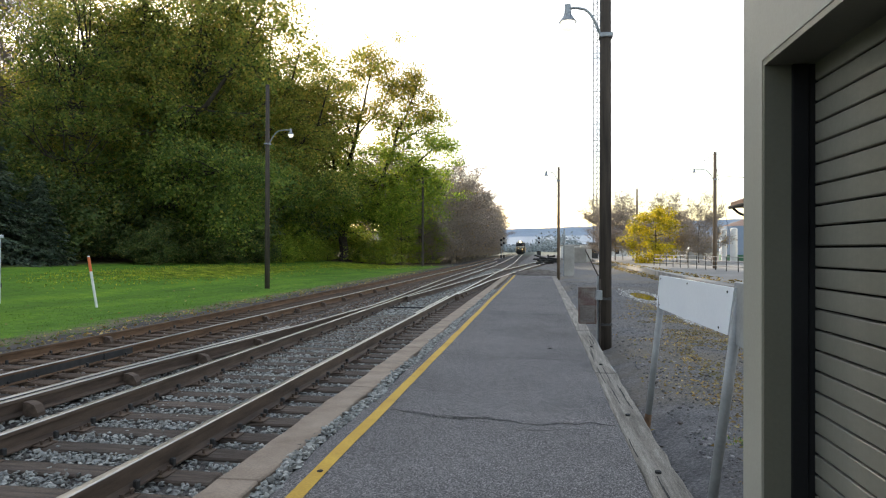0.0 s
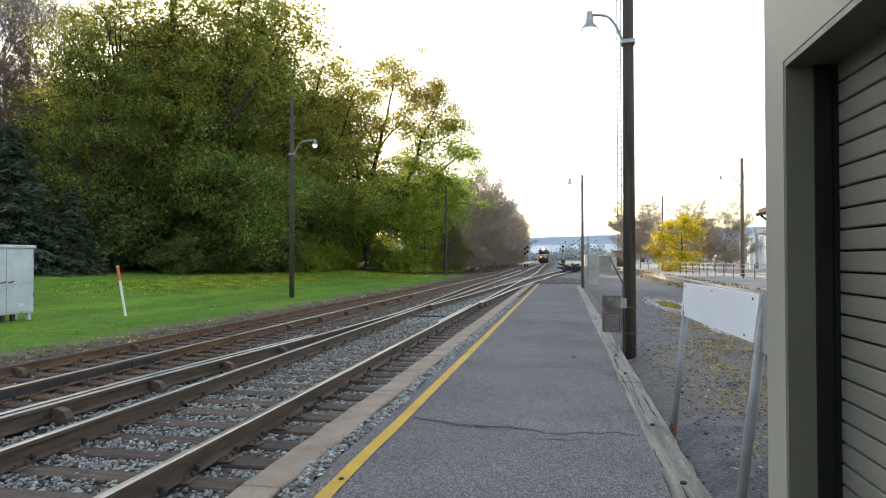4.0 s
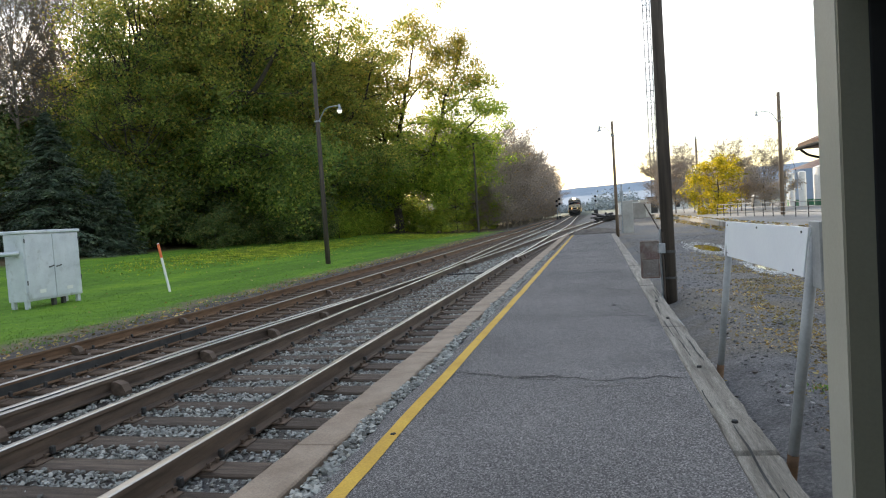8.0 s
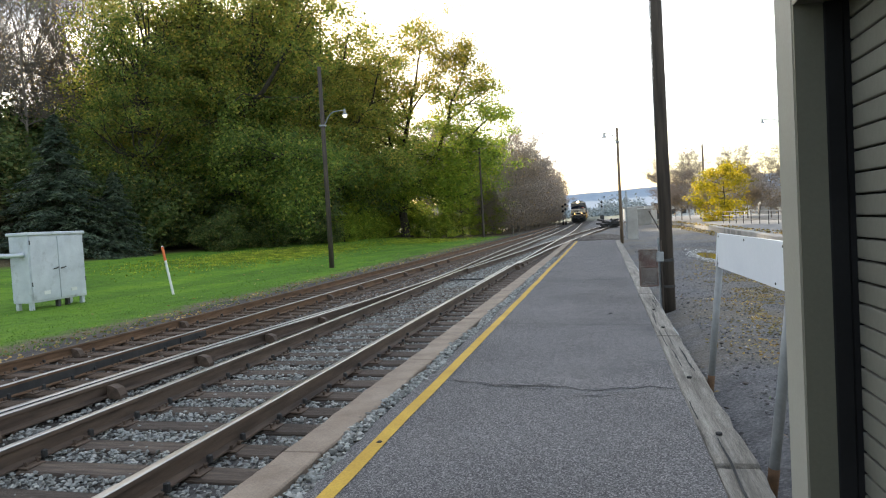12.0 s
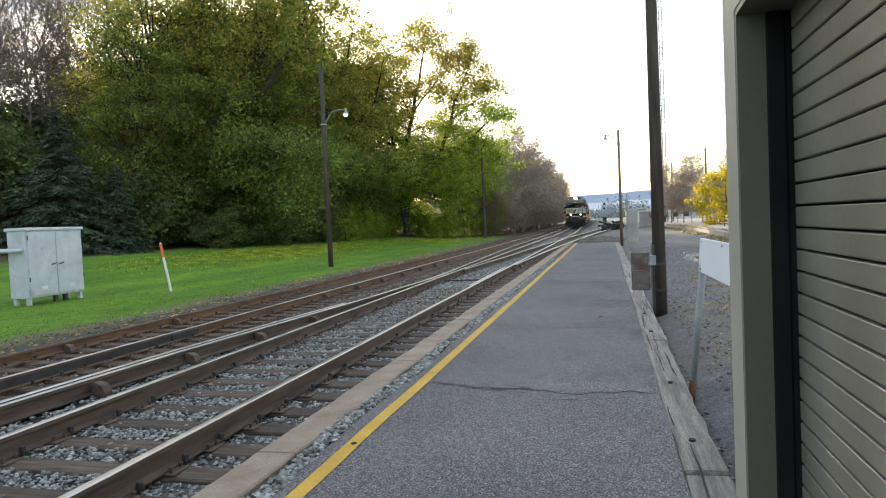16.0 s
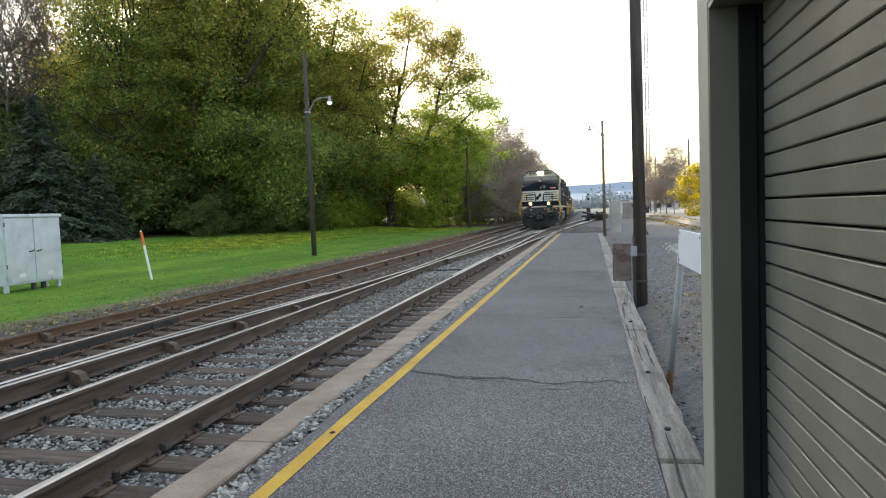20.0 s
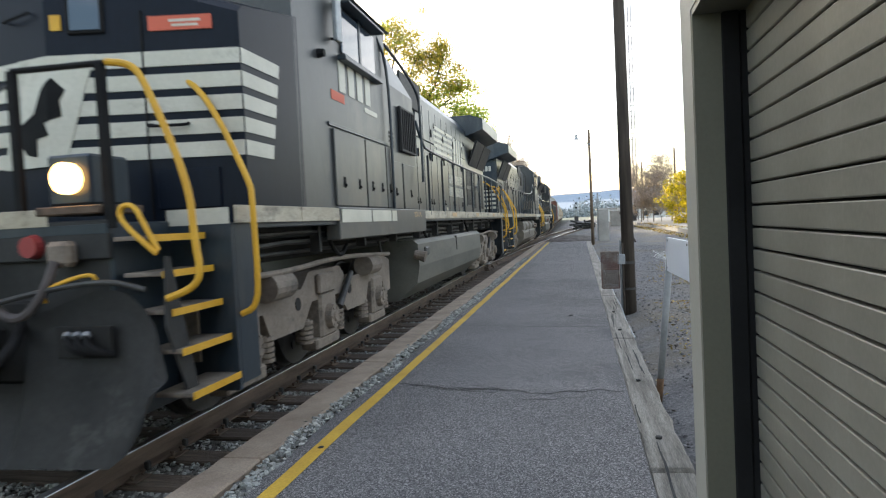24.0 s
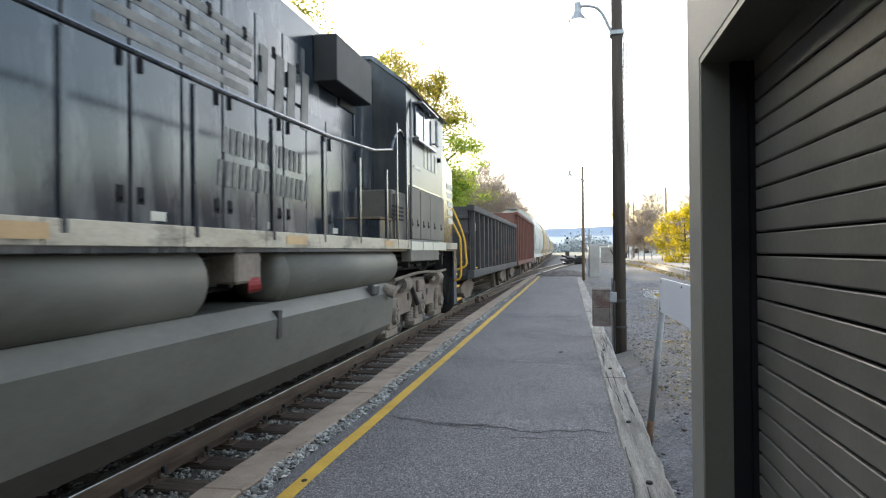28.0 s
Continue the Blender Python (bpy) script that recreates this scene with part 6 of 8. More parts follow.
M_CREAM = surface("cream_stripe_paint", (0.50, 0.485, 0.41), (0.62, 0.60, 0.52), 0.45, scale=2, fine=30, relief=0.03, tone=0.15, stain=(0.30, 0.28, 0.23), stain_scale=2.5, stain_amount=0.64)
M_SILL = surface("dirty_cream_sill_paint", (0.36, 0.315, 0.235), (0.56, 0.51, 0.41), 0.55, scale=2.5, fine=30, relief=0.05, tone=0.25, stain=(0.14, 0.125, 0.10), stain_scale=3, stain_amount=0.57, stretch=(1, 0.5, 1.5))
M_REFLECT = surface("amber_reflective_tape", (0.42, 0.27, 0.13), (0.55, 0.38, 0.2), 0.5, relief=0.02, tone=0.2)
M_WORN = surface("worn_cream_lettering", (0.16, 0.155, 0.14), (0.42, 0.405, 0.35), 0.5, scale=4, fine=30, relief=0.03, tone=0.3)
M_CABLE = surface("grey_rubber_cable", (0.05, 0.042, 0.042), (0.11, 0.092, 0.09), 0.7, scale=3)
M_FADED = surface("worn_lettering_paint", (0.065, 0.066, 0.064), (0.20, 0.195, 0.18), 0.5, scale=4, fine=30, relief=0.03, tone=0.3)
M_YRAIL = surface("yellow_safety_paint", (0.58, 0.31, 0.02), (0.74, 0.42, 0.04), 0.5, relief=0.05, tone=0.2)
M_GLASS = plain("cab_glass", (0.03, 0.045, 0.07), 0.05, 0, 0, 0.9)
M_SCREEN = surface("black_radiator_screen", (0.010, 0.010, 0.011), (0.022, 0.022, 0.023), 0.6, fine=160, relief=0.3)
M_REDTAG = plain("red_warning_label", (0.55, 0.11, 0.06), 0.6)
M_BEAM = plain("headlight_lens", (1.0, 0.72, 0.36), 0.2, 0, 70.0)
M_DITCH = plain("ditch_light_lens", (1.0, 0.52, 0.14), 0.2, 0, 4.0)
M_REDGLASS = plain("red_glad_hand", (0.25, 0.03, 0.03), 0.5)
M_GONBLACK = surface("black_gondola_paint", (0.035, 0.034, 0.036), (0.075, 0.072, 0.072), 0.7, scale=1.2, fine=20, relief=0.2, tone=0.3, stain=(0.12, 0.07, 0.05), stain_scale=1.6, stain_amount=0.6)
M_GONBROWN = surface("oxide_brown_car_paint", (0.13, 0.05, 0.038), (0.20, 0.085, 0.065), 0.7, scale=1.2, fine=20, relief=0.2, tone=0.3, stain=(0.09, 0.05, 0.04), stain_scale=1.2, stain_amount=0.58)
M_HOPPERTAN = surface("tan_hopper_paint", (0.40, 0.30, 0.18), (0.54, 0.42, 0.27), 0.6, scale=0.8, fine=12, relief=0.1, tone=0.2, stain=(0.26, 0.2, 0.14), stain_scale=0.8, stain_amount=0.6)
M_HOPPERGREY = surface("pale_grey_hopper_paint", (0.46, 0.46, 0.44), (0.60, 0.60, 0.57), 0.6, scale=0.8, fine=12, relief=0.1, tone=0.2, stain=(0.3, 0.28, 0.25), stain_scale=0.8, stain_amount=0.6)


def baked(name, bm, material):
    me = bpy.data.meshes.new(name)
    bm.to_mesh(me)
    bm.free()
    me.materials.append(material)
    return me


def stroke_pair():
    """Two slanted bars: one place in a line of painted-out writing."""
    bm = a_prism([(-0.60, 0), (-0.24, 0), (-0.12, 1), (-0.48, 1)], -0.003, 0.004, "x")
    prism(bm, [(0.12, 0), (0.48, 0), (0.60, 1), (0.24, 1)], -0.003, 0.004, "x")
    return bm


def loco_kit(M_LOCO):
    k = {}
    k["door"] = baked("hood_door", a_box(-0.012, -0.292, 0, 0.024, 0.292, 1.48, 0.006), M_LOCO)
    k["upper"] = baked("upper_panel", a_box(-0.012, -0.292, 0, 0.024, 0.292, 0.68, 0.006), M_LOCO)
    bm = a_box(0.022, -0.035, -0.06, 0.031, 0.035, 0.06, 0.003)
    rod(bm, (0.02, 0, -0.03), (0.05, 0, -0.03), 0.02, 0.012, 8)
    k["latch"] = baked("latch", bm, M_BLACK)
    k["hinge"] = baked("hinge", a_box(0.020, -0.016, -0.08, 0.046, 0.016, 0.08, 0.004), M_BLACK)
    k["stanchion"] = baked("stanchion", a_box(-0.018, -0.028, 0, 0.018, 0.028, 1.02, 0.006), M_LOCO)
    w = bmesh.new()
    for sx in (-1, 1):
        rod(w, (sx * 0.70, 0, 0), (sx * 0.82, 0, 0), 0.50, 0.50, 28)
        rod(w, (sx * 0.66, 0, 0), (sx * 0.70, 0, 0), 0.535, 0.53, 28)
        rod(w, (sx * 0.82, 0, 0), (sx * 0.90, 0, 0), 0.20, 0.16, 14)
        for q in range(5):
            a = q * 1.2566
            rod(w, (sx * 0.815, 0.30 * math.cos(a), 0.30 * math.sin(a)), (sx * 0.835, 0.30 * math.cos(a), 0.30 * math.sin(a)), 0.05, 0.05, 8)
    rod(w, (-0.8, 0, 0), (0.8, 0, 0), 0.10, 0.10, 12)
    # dark steel chosen to paint in the shade behind the truck frames
    k["wheelset"] = baked("wheelset", w, M_SMUDGE)
    bm = a_box(-0.13, -0.23, -0.20, 0.10, 0.23, 0.30, 0.03)
    box(bm, -0.11, -0.33, -0.31, 0.08, 0.33, -0.18, 0.02)
    rod(bm, (0.08, 0, 0.02), (0.17, 0, 0.02), 0.15, 0.13, 18)
    rod(bm, (0.16, 0, 0.02), (0.19, 0, 0.02), 0.07, 0.05, 12)
    for q in range(6):
        rod(bm, (0.16, 0.10 * math.cos(q * 1.047), 0.02 + 0.10 * math.sin(q * 1.047)), (0.18, 0.10 * math.cos(q * 1.047), 0.02 + 0.10 * math.sin(q * 1.047)), 0.016, 0.016, 6)
    k["journal"] = baked("journal_box", bm, M_GRIME)
    bm = bmesh.new()
    for q in range(5):
        rod(bm, (0, 0, q * 0.05), (0, 0, q * 0.05 + 0.034), 0.095, 0.095, 14)
    rod(bm, (0, 0, 0), (0, 0, 0.25), 0.06, 0.06, 10)
    k["spring"] = baked("coil_spring", bm, M_GRIME)
    k["letter"] = baked("plain_bar", stroke_pair(), M_CREAM)
    k["faded_letter"] = baked("plain_bar", stroke_pair(), M_FADED)
    k["worn_letter"] = baked("plain_bar", stroke_pair(), M_WORN)
    k["step"] = baked("step_tread", a_box(-0.12, -0.30, 0, 0.16, 0.30, 0.03, 0.005), M_GRIME)
    k["tread_edge"] = baked("tread_edge", a_box(0.161, -0.30, -0.012, 0.172, 0.30, 0.035), M_YRAIL)
    return k


KIT = loco_kit(M_LOCO)
KIT_GLOSS = loco_kit(M_GLOSS)
SPINNERS = []


def bars(parent, x, f0, z, count, width, height, sx, gap, mesh):
    """A line of writing as plain slanted bars on a side wall."""
    for i in range(count):
        m = Matrix.Translation((x * sx, f0 + sx * i * width * gap, z)) @ Matrix.Diagonal((sx, sx * width, height, 1))
        shared("plain_bar", KIT[mesh], parent, m)


def truck(loco, fc, name, mat, facing):
    """A three-axle truck centred at fc."""
    tr = part(name, a_box(-0.98, -0.14, 0.62, 0.98, 0.14, 0.9, 0.02), mat, loco, "dusty cast-steel truck")
    tr.location = (0, fc, 0)
    for sx in (-1, 1):
        out = [(-2.50, 0.58), (-2.50, 1.02), (-2.2, 1.10), (-1.5, 1.08), (-1.3, 0.92), (-0.65, 0.92), (-0.45, 1.08), (0.45, 1.08), (0.65, 0.92), (1.3, 0.92), (1.5, 1.08), (2.2, 1.10), (2.50, 1.02), (2.50, 0.58), (2.2, 0.56), (2.1, 0.78), (1.5, 0.78), (1.35, 0.52), (0.65, 0.52), (0.4, 0.76), (-0.4, 0.76), (-0.65, 0.52), (-1.35, 0.52), (-1.5, 0.78), (-2.1, 0.78), (-2.2, 0.56)]
        part("side_frame", a_prism(out, sx * 0.98, sx * 1.20, "x"), mat, tr)
    for e in (-1.25, 1.25):
        part("cross_beam", a_box(-0.98, e - 0.14, 0.62, 0.98, e + 0.14, 0.9, 0.02), mat, tr)
    for a in (-1.82, 0.0, 1.82):
        for sx in (-1, 1):
            m = pose(sx * 1.13, a, 0.53, 0, 0, 0 if sx > 0 else 180)
            shared("journal_box", KIT["journal"], tr, m)
            for d in (-0.46, 0.46):
                shared("coil_spring", KIT["spring"], tr, pose(sx * 1.12, a + d, 0.33))
        wh = shared("wheelset", KIT["wheelset"], loco, pose(0, fc + a, 0.53))
        SPINNERS.append((wh, fc + a, facing))
    for sx in (-1, 1):
        for cyl in (-1.55, 1.15):
            bm = a_rod((sx * 1.26, cyl, 1.02), (sx * 1.26, cyl + 0.42, 1.02), 0.13, 0.13, 16)
            rod(bm, (sx * 1.26, cyl + 0.42, 1.02), (sx * 1.26, cyl + 0.62, 0.97), 0.05, 0.03, 10)
            part("brake_cylinder", bm, M_GRIME, tr)
        part("brake_rigging", tube(bmesh.new(), [(sx * 1.3, -2.2, 1.16), (sx * 1.32, -1.2, 1.14), (sx * 1.3, 0.2, 1.20), (sx * 1.32, 2.1, 1.12)], 0.028), M_GRIME, tr)
        part("sand_pipe", tube(bmesh.new(), [(sx * 1.12, 2.3, 1.3), (sx * 1.15, 2.5, 0.8), (sx * 0.95, 2.4, 0.2)], 0.022), M_SMUDGE, tr)
        part("damper", a_rod((sx * 1.25, 0.25, 0.62), (sx * 1.25, 0.7, 0.98), 0.045, 0.035, 10), M_SMUDGE, tr)
        for hy in (-0.75, 0.75):
            # flat dark discs paint the depth of holes in the side frame
            part("frame_hole", a_rod((sx * 1.195, hy, 0.78), (sx * 1.207, hy, 0.78), 0.065, 0.065, 18), M_DARKGAP, tr)
        part("chain_guard", a_box(sx * 1.2, -0.3, 0.82, sx * 1.26, 0.15, 1.04, 0.02), mat, tr)
    return tr


def plow_sheet(f, d):
    """A bowed steel sheet with rounded corners and a notch for the coupler."""
    bm = bmesh.new()
    cols = list(np.linspace(-1.38, 1.38, 47))
    rows = []
    for x in cols:
        a = abs(x)
        top = float(np.interp(a, (0, 0.36, 0.38, 0.95, 1.12, 1.25, 1.34, 1.38), (0.60, 0.60, 1.02, 1.21, 1.19, 1.08, 0.92, 0.62)))
        low = float(np.interp(a, (0, 1.08, 1.22, 1.33, 1.38), (0.10, 0.10, 0.20, 0.36, 0.55)))
        rows.append([bm.verts.new((x, f + d * (0.02 + 0.20 * (1 - u) ** 1.6 + 0.10 * (1 - a / 1.4)), low + (top - low) * u)) for u in np.linspace(0, 1, 9)])
    for p, q in zip(rows, rows[1:]):
        for k in range(8):
            bm.faces.new((p[k], q[k], q[k + 1], p[k + 1]))
    bmesh.ops.solidify(bm, geom=bm.faces[:], thickness=0.025)
    return bm


def pilot(loco, f, d, body, rails):
    """End sheet, plow, steps, coupler, hoses and handrails at an end; d is -1 at the front and +1 at the rear."""
    box_out = lambda x0, y0, z0, x1, y1, z1, b=0.01: a_box(x0, f + d * y0, z0, x1, f + d * y1, z1, b)  # noqa: E731
    part("end_sheet", box_out(-0.98, -0.30, 0.45, 0.98, -0.05, 1.62), M_PLOW, loco)
    part("end_platform", box_out(-1.0, -1.0, 1.56, 1.0, 0.0, 1.64), body, loco)
    part("end_stripe", box_out(-0.62, -0.0, 1.63, 0.55, 0.006, 1.745, 0.002), M_SILL, loco, "worn cream stripe")
    part("end_beam", box_out(-1.0, -0.04, 1.40, 1.0, -0.002, 1.66, 0.01), M_PLOW, loco)
    cp = part("coupler", box_out(-0.15, -0.1, 0.70, 0.15, 0.40, 0.98, 0.03), M_SMUDGE, loco)
    part("knuckle", box_out(-0.26, 0.32, 0.66, 0.06, 0.62, 1.04, 0.08), M_SMUDGE, cp)
    part("guard_arm", box_out(0.08, 0.34, 0.70, 0.24, 0.60, 1.0, 0.05), M_SMUDGE, cp)
    # near-black plate paints the shade of the coupler opening
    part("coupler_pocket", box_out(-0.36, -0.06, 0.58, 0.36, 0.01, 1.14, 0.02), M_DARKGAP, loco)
    part("cut_lever", tube(bmesh.new(), [(-1.30, f + d * 0.16, 1.22), (-0.4, f + d * 0.20, 1.16), (0, f + d * 0.32, 1.05), (0.4, f + d * 0.20, 1.18), (1.05, f + d * 0.14, 1.28), (1.32, f + d * 0.10, 1.20)], 0.018), M_SMUDGE, loco)
    part("plow_grab", tube(bmesh.new(), [(0.62, f + d * 0.14, 1.14), (0.62, f + d * 0.17, 1.22), (0.98, f + d * 0.15, 1.33), (0.98, f + d * 0.1, 1.25)], 0.014), M_YRAIL, loco)
    part("snow_plow", plow_sheet(f, d), M_PLOW, loco, "scuffed dark steel snow plow")
    for s in (-1, 1):
        # dark box on the sheet stands for an opening's shade
        part("plow_hatch", box_out(s * 0.88 - 0.20, 0.105, 0.78, s * 0.88 + 0.20, 0.140, 0.98, 0.004), M_DARKGAP, loco)
        for q in range(3):
            hx = s * 0.78 + 0.07 * q
            part("air_hose", tube(bmesh.new(), [(hx, f + d * 0.12, 0.96), (hx + 0.02, f + d * 0.20, 0.88), (hx + 0.12, f + d * 0.19, 0.82), (hx + 0.17, f + d * 0.13, 0.80)], 0.024), M_BLACK, loco)
            part("hose_clamp", a_rod((hx + 0.004, f + d * 0.155, 0.935), (hx + 0.012, f + d * 0.175, 0.915), 0.029, 0.029, 10), M_GALV, loco)
        part("cable_socket", box_out(s * 0.68 - 0.09, -0.02, 1.36, s * 0.68 + 0.09, 0.10, 1.53, 0.03), M_GRIME, loco)
        part("jumper_cable", tube(bmesh.new(), [(s * 0.68, f + d * 0.11, 1.40), (s * 0.66, f + d * 0.18, 1.22), (s * 0.50, f + d * 0.22, 1.02), (s * 0.28, f + d * 0.22, 1.12), (s * 0.06, f + d * 0.10, 1.40)], 0.03), M_CABLE, loco, "grey jumper cable")
    part("train_hose", tube(bmesh.new(), [(0.36, f + d * 0.05, 1.0), (0.52, f + d * 0.34, 0.86), (0.30, f + d * 0.42, 0.66), (-0.05, f + d * 0.45, 0.58)], 0.034), M_BLACK, loco)
    part("glad_hand", a_rod((0.43, f + d * 0.0, 1.50), (0.43, f + d * 0.06, 1.50), 0.085, 0.07, 16), M_REDGLASS, loco, "red round valve cover")
    for sx in (-1, 1):
        well = part("step_well", a_box(sx * 0.96, f - d * 0.68, 0.30, sx * 1.0, f - d * 0.04, 1.58, 0.005), body, loco)
        part("step_side", a_box(sx * 1.0, f - d * 0.70, 0.36, sx * 1.50, f - d * 0.655, 1.60, 0.004), body, loco)
        part("step_stripe", a_box(sx * 0.98, f - d * 0.654, 1.60, sx * 1.49, f - d * 0.66, 1.72), M_CREAM, loco)
        part("step_bracket", a_prism([(f - d * 0.02, 1.40), (f - d * 0.06, 1.40), (f - d * 0.30, 0.44), (f - d * 0.20, 0.40), (f + d * 0.02, 0.95)], sx * 1.38, sx * 1.40, "x"), M_PLOW, loco)
        part("side_apron", a_box(sx * 1.46, f - d * 0.98, 0.40, sx * 1.50, f - d * 0.70, 1.60, 0.004), body, loco)
        for i, z in enumerate((0.47, 0.76, 1.02, 1.27, 1.51)):
            m = pose(sx * (1.34 - 0.05 * i), f - d * (0.36 - 0.01 * i), z, 0, 0, 0 if sx > 0 else 180)
            shared("step_tread", KIT["step"], well, m)
            shared("tread_edge", KIT["tread_edge"], well, m)
        bm = tube(bmesh.new(), [(sx * 1.50, f - d * 0.74, 0.92), (sx * 1.60, f - d * 0.76, 0.96), (sx * 1.63, f - d * 0.78, 1.12), (sx * 1.62, f - d * 0.78, 1.80), (sx * 1.60, f - d * 0.80, 1.90), (sx * 1.24, f - d * 0.88, 2.60), (sx * 0.92, f - d * 0.96, 2.82)], 0.024)
        part("grab_rail", bm, rails, loco, "yellow painted grab rail" if rails is M_YRAIL else "dark grab rail")
        bm = tube(bmesh.new(), [(sx * 1.40, f + d * 0.0, 1.13), (sx * 1.58, f - d * 0.01, 1.19), (sx * 1.64, f - d * 0.02, 1.28), (sx * 1.61, f - d * 0.02, 1.50), (sx * 1.59, f - d * 0.02, 1.88), (sx * 1.33, f - d * 0.02, 2.52), (sx * 1.24, f - d * 0.02, 2.64), (sx * 1.06, f - d * 0.02, 2.67)], 0.024)
        part("grab_rail", bm, rails, loco, "yellow painted grab rail" if rails is M_YRAIL else "dark grab rail")
        bm = tube(bmesh.new(), [(sx * 1.36, f - d * 0.0, 1.44), (sx * 1.28, f + d * 0.02, 1.62), (sx * 1.22, f + d * 0.02, 1.74), (sx * 1.12, f + d * 0.02, 1.74), (sx * 1.11, f + d * 0.02, 1.64), (sx * 1.36, f + d * 0.02, 1.42)], 0.018)
        part("loop_rail", bm, rails, loco)
        for px in (0.32, 1.0):
            part("end_post", a_box(sx * px - 0.03, f - d * 0.06, 1.6, sx * px + 0.03, f - d * 0.01, 2.68, 0.005), M_BLACK, loco)
        part("end_rail", a_rod((sx * 0.32, f - d * 0.035, 2.68), (sx * 1.04, f - d * 0.035, 2.67), 0.022, 0.022, 8), M_BLACK, loco)
    part("walk_chain", tube(bmesh.new(), [(-0.32, f - d * 0.03, 2.6), (0, f - d * 0.03, 2.48), (0.32, f - d * 0.03, 2.6)], 0.012, 5), M_SMUDGE, loco)


def lay(bm):
    """Folds what is built flat onto the shallow V of the nose."""
    bmesh.ops.bisect_plane(bm, geom=bm.verts[:] + bm.edges[:] + bm.faces[:], plane_co=(0, 0, 0), plane_no=(1, 0, 0))
    for v in bm.verts:
        if v.co.y < 1.0:
            v.co.y += 0.90 + 0.2027 * abs(v.co.x)
    return bm


def locomotive(label, L, kind, facing, truck_mat, low_tank, text_f, lettering, body, kit):
    loco = thing("locomotive", label, "locomotive", None, "locomotives")
    dusty = M_DUSTY if body is M_LOCO else M_DUSTYDARK
    off = 0.65 if facing < 0 and kind == "dash" else 0.0
    EQ = 7.05 if kind == "dash" else 6.15
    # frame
    # shade below the deck is put into the underframe's colour
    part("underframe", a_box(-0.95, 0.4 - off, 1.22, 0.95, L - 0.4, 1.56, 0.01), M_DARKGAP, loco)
    part("walkway", a_box(-1.50, 0.98 - off, 1.56, 1.50, L - 0.78, 1.605, 0.005), body, loco)
    n = int(L / 1.2)
    for sx in (-1, 1):
        for i in range(n):
            a, b = 1.0 - off + i * (L - 1.8 + off) / n + 0.006, 1.0 - off + (i + 1) * (L - 1.8 + off) / n - 0.006
            part("sill_stripe", a_box(sx * 1.502, a, 1.60, sx * 1.535, b, 1.735, 0.004), M_SILL, loco)
        for i in range(5):
            part("reflector", a_box(sx * 1.536, 3.2 + 3.1 * i, 1.63, sx * 1.540, 3.65 + 3.1 * i, 1.71), M_REFLECT, loco)
        # the sill gets the same painted shade as the underframe
        part("sill", a_box(sx * 1.22, 1.0, 1.46, sx * 1.25, L - 0.8, 1.56), M_DARKGAP, loco)
        for q, (z, r) in enumerate(((1.50, 0.020), (1.40, 0.028), (1.30, 0.022))):
            pts = [(sx * (1.28 - 0.10 * q), f, z + 0.03 * noise.noise((f * 1.3, q, sx))) for f in np.arange(1.3, L - 1.2, 0.6)]
            part("air_pipe", tube(bmesh.new(), pts, r, 6), M_SMUDGE, loco)
        for i in range(11):
            f = 1.6 + i * (L - 3.0) / 11
            part("pipe_clamp", a_box(sx * 1.20, f, 1.28, sx * 1.32, f + 0.06, 1.58, 0.01), M_SMUDGE, loco)
            if i % 3 == 1:
                part("hanging_hose", tube(bmesh.new(), [(sx * 1.30, f + 0.2, 1.54), (sx * 1.36, f + 0.25, 1.30), (sx * 1.34, f + 0.55, 1.20), (sx * 1.28, f + 0.9, 1.32)], 0.024, 6), M_BLACK, loco)
    # fuel tank
    TT = 0.98 if kind == "dash" else 1.12
    tank = part("fuel_tank", a_prism([(-1.12, 0.30), (1.12, 0.30), (1.45, 0.58), (1.50, 0.85), (1.49, 1.20), (1.41, 1.27), (-1.41, 1.27), (-1.49, 1.20), (-1.50, 0.85), (-1.45, 0.58)] if not low_tank else [(-1.12, 0.25), (1.12, 0.25), (1.46, 0.54), (1.50, TT - 0.13), (1.40, TT), (-1.40, TT), (-1.50, TT - 0.13), (-1.46, 0.54)], 6.2 if low_tank else 6.6, 13.4 if low_tank else 13.2), M_TANK if low_tank and kind == "dash" else M_TANKDARK, loco, "dusty grey fuel tank")
    part("tank_strap", a_box(-1.505, 9.85, 0.95, 1.505, 9.92, 1.24, 0.003) if not low_tank else a_box(-1.505, 9.88, TT - 0.3, 1.505, 9.96, TT - 0.06, 0.003), M_SMUDGE, tank)
    for sx in (-1, 1):
        part("fuel_gauge", a_box(sx * 1.44, 7.0, 1.0, sx * 1.53, 7.25, 1.14, 0.02), M_SMUDGE, tank)
        part("filler", a_rod((sx * 1.45, 6.55, 1.05), (sx * 1.62, 6.55, 1.0), 0.07, 0.09, 12), M_GRIME, tank)
        if low_tank:
            if kind == "dash":
                for f0, f1 in ((6.2, 7.5), (12.2, 13.4)):
                    part("tank_block", a_prism([(sx * 0.8, 0.98), (sx * 1.40, 0.975), (sx * 1.49, 0.99), (sx * 1.49, 1.30), (sx * 1.42, 1.36), (sx * 0.8, 1.36)], f0, f1), M_TANK, tank)
            else:
                part("valve", a_box(sx * 1.2, 10.25, 1.32, sx * 1.5, 10.65, 1.56, 0.02), M_GRIME, loco)
                part("valve_cap", a_rod((sx * 1.46, 10.42, 1.30), (sx * 1.54, 10.36, 1.31), 0.065, 0.055, 12), M_REDGLASS, loco, "red valve cap")
            cz, cr = (1.12, 0.27) if kind == "dash" else (1.36, 0.29)
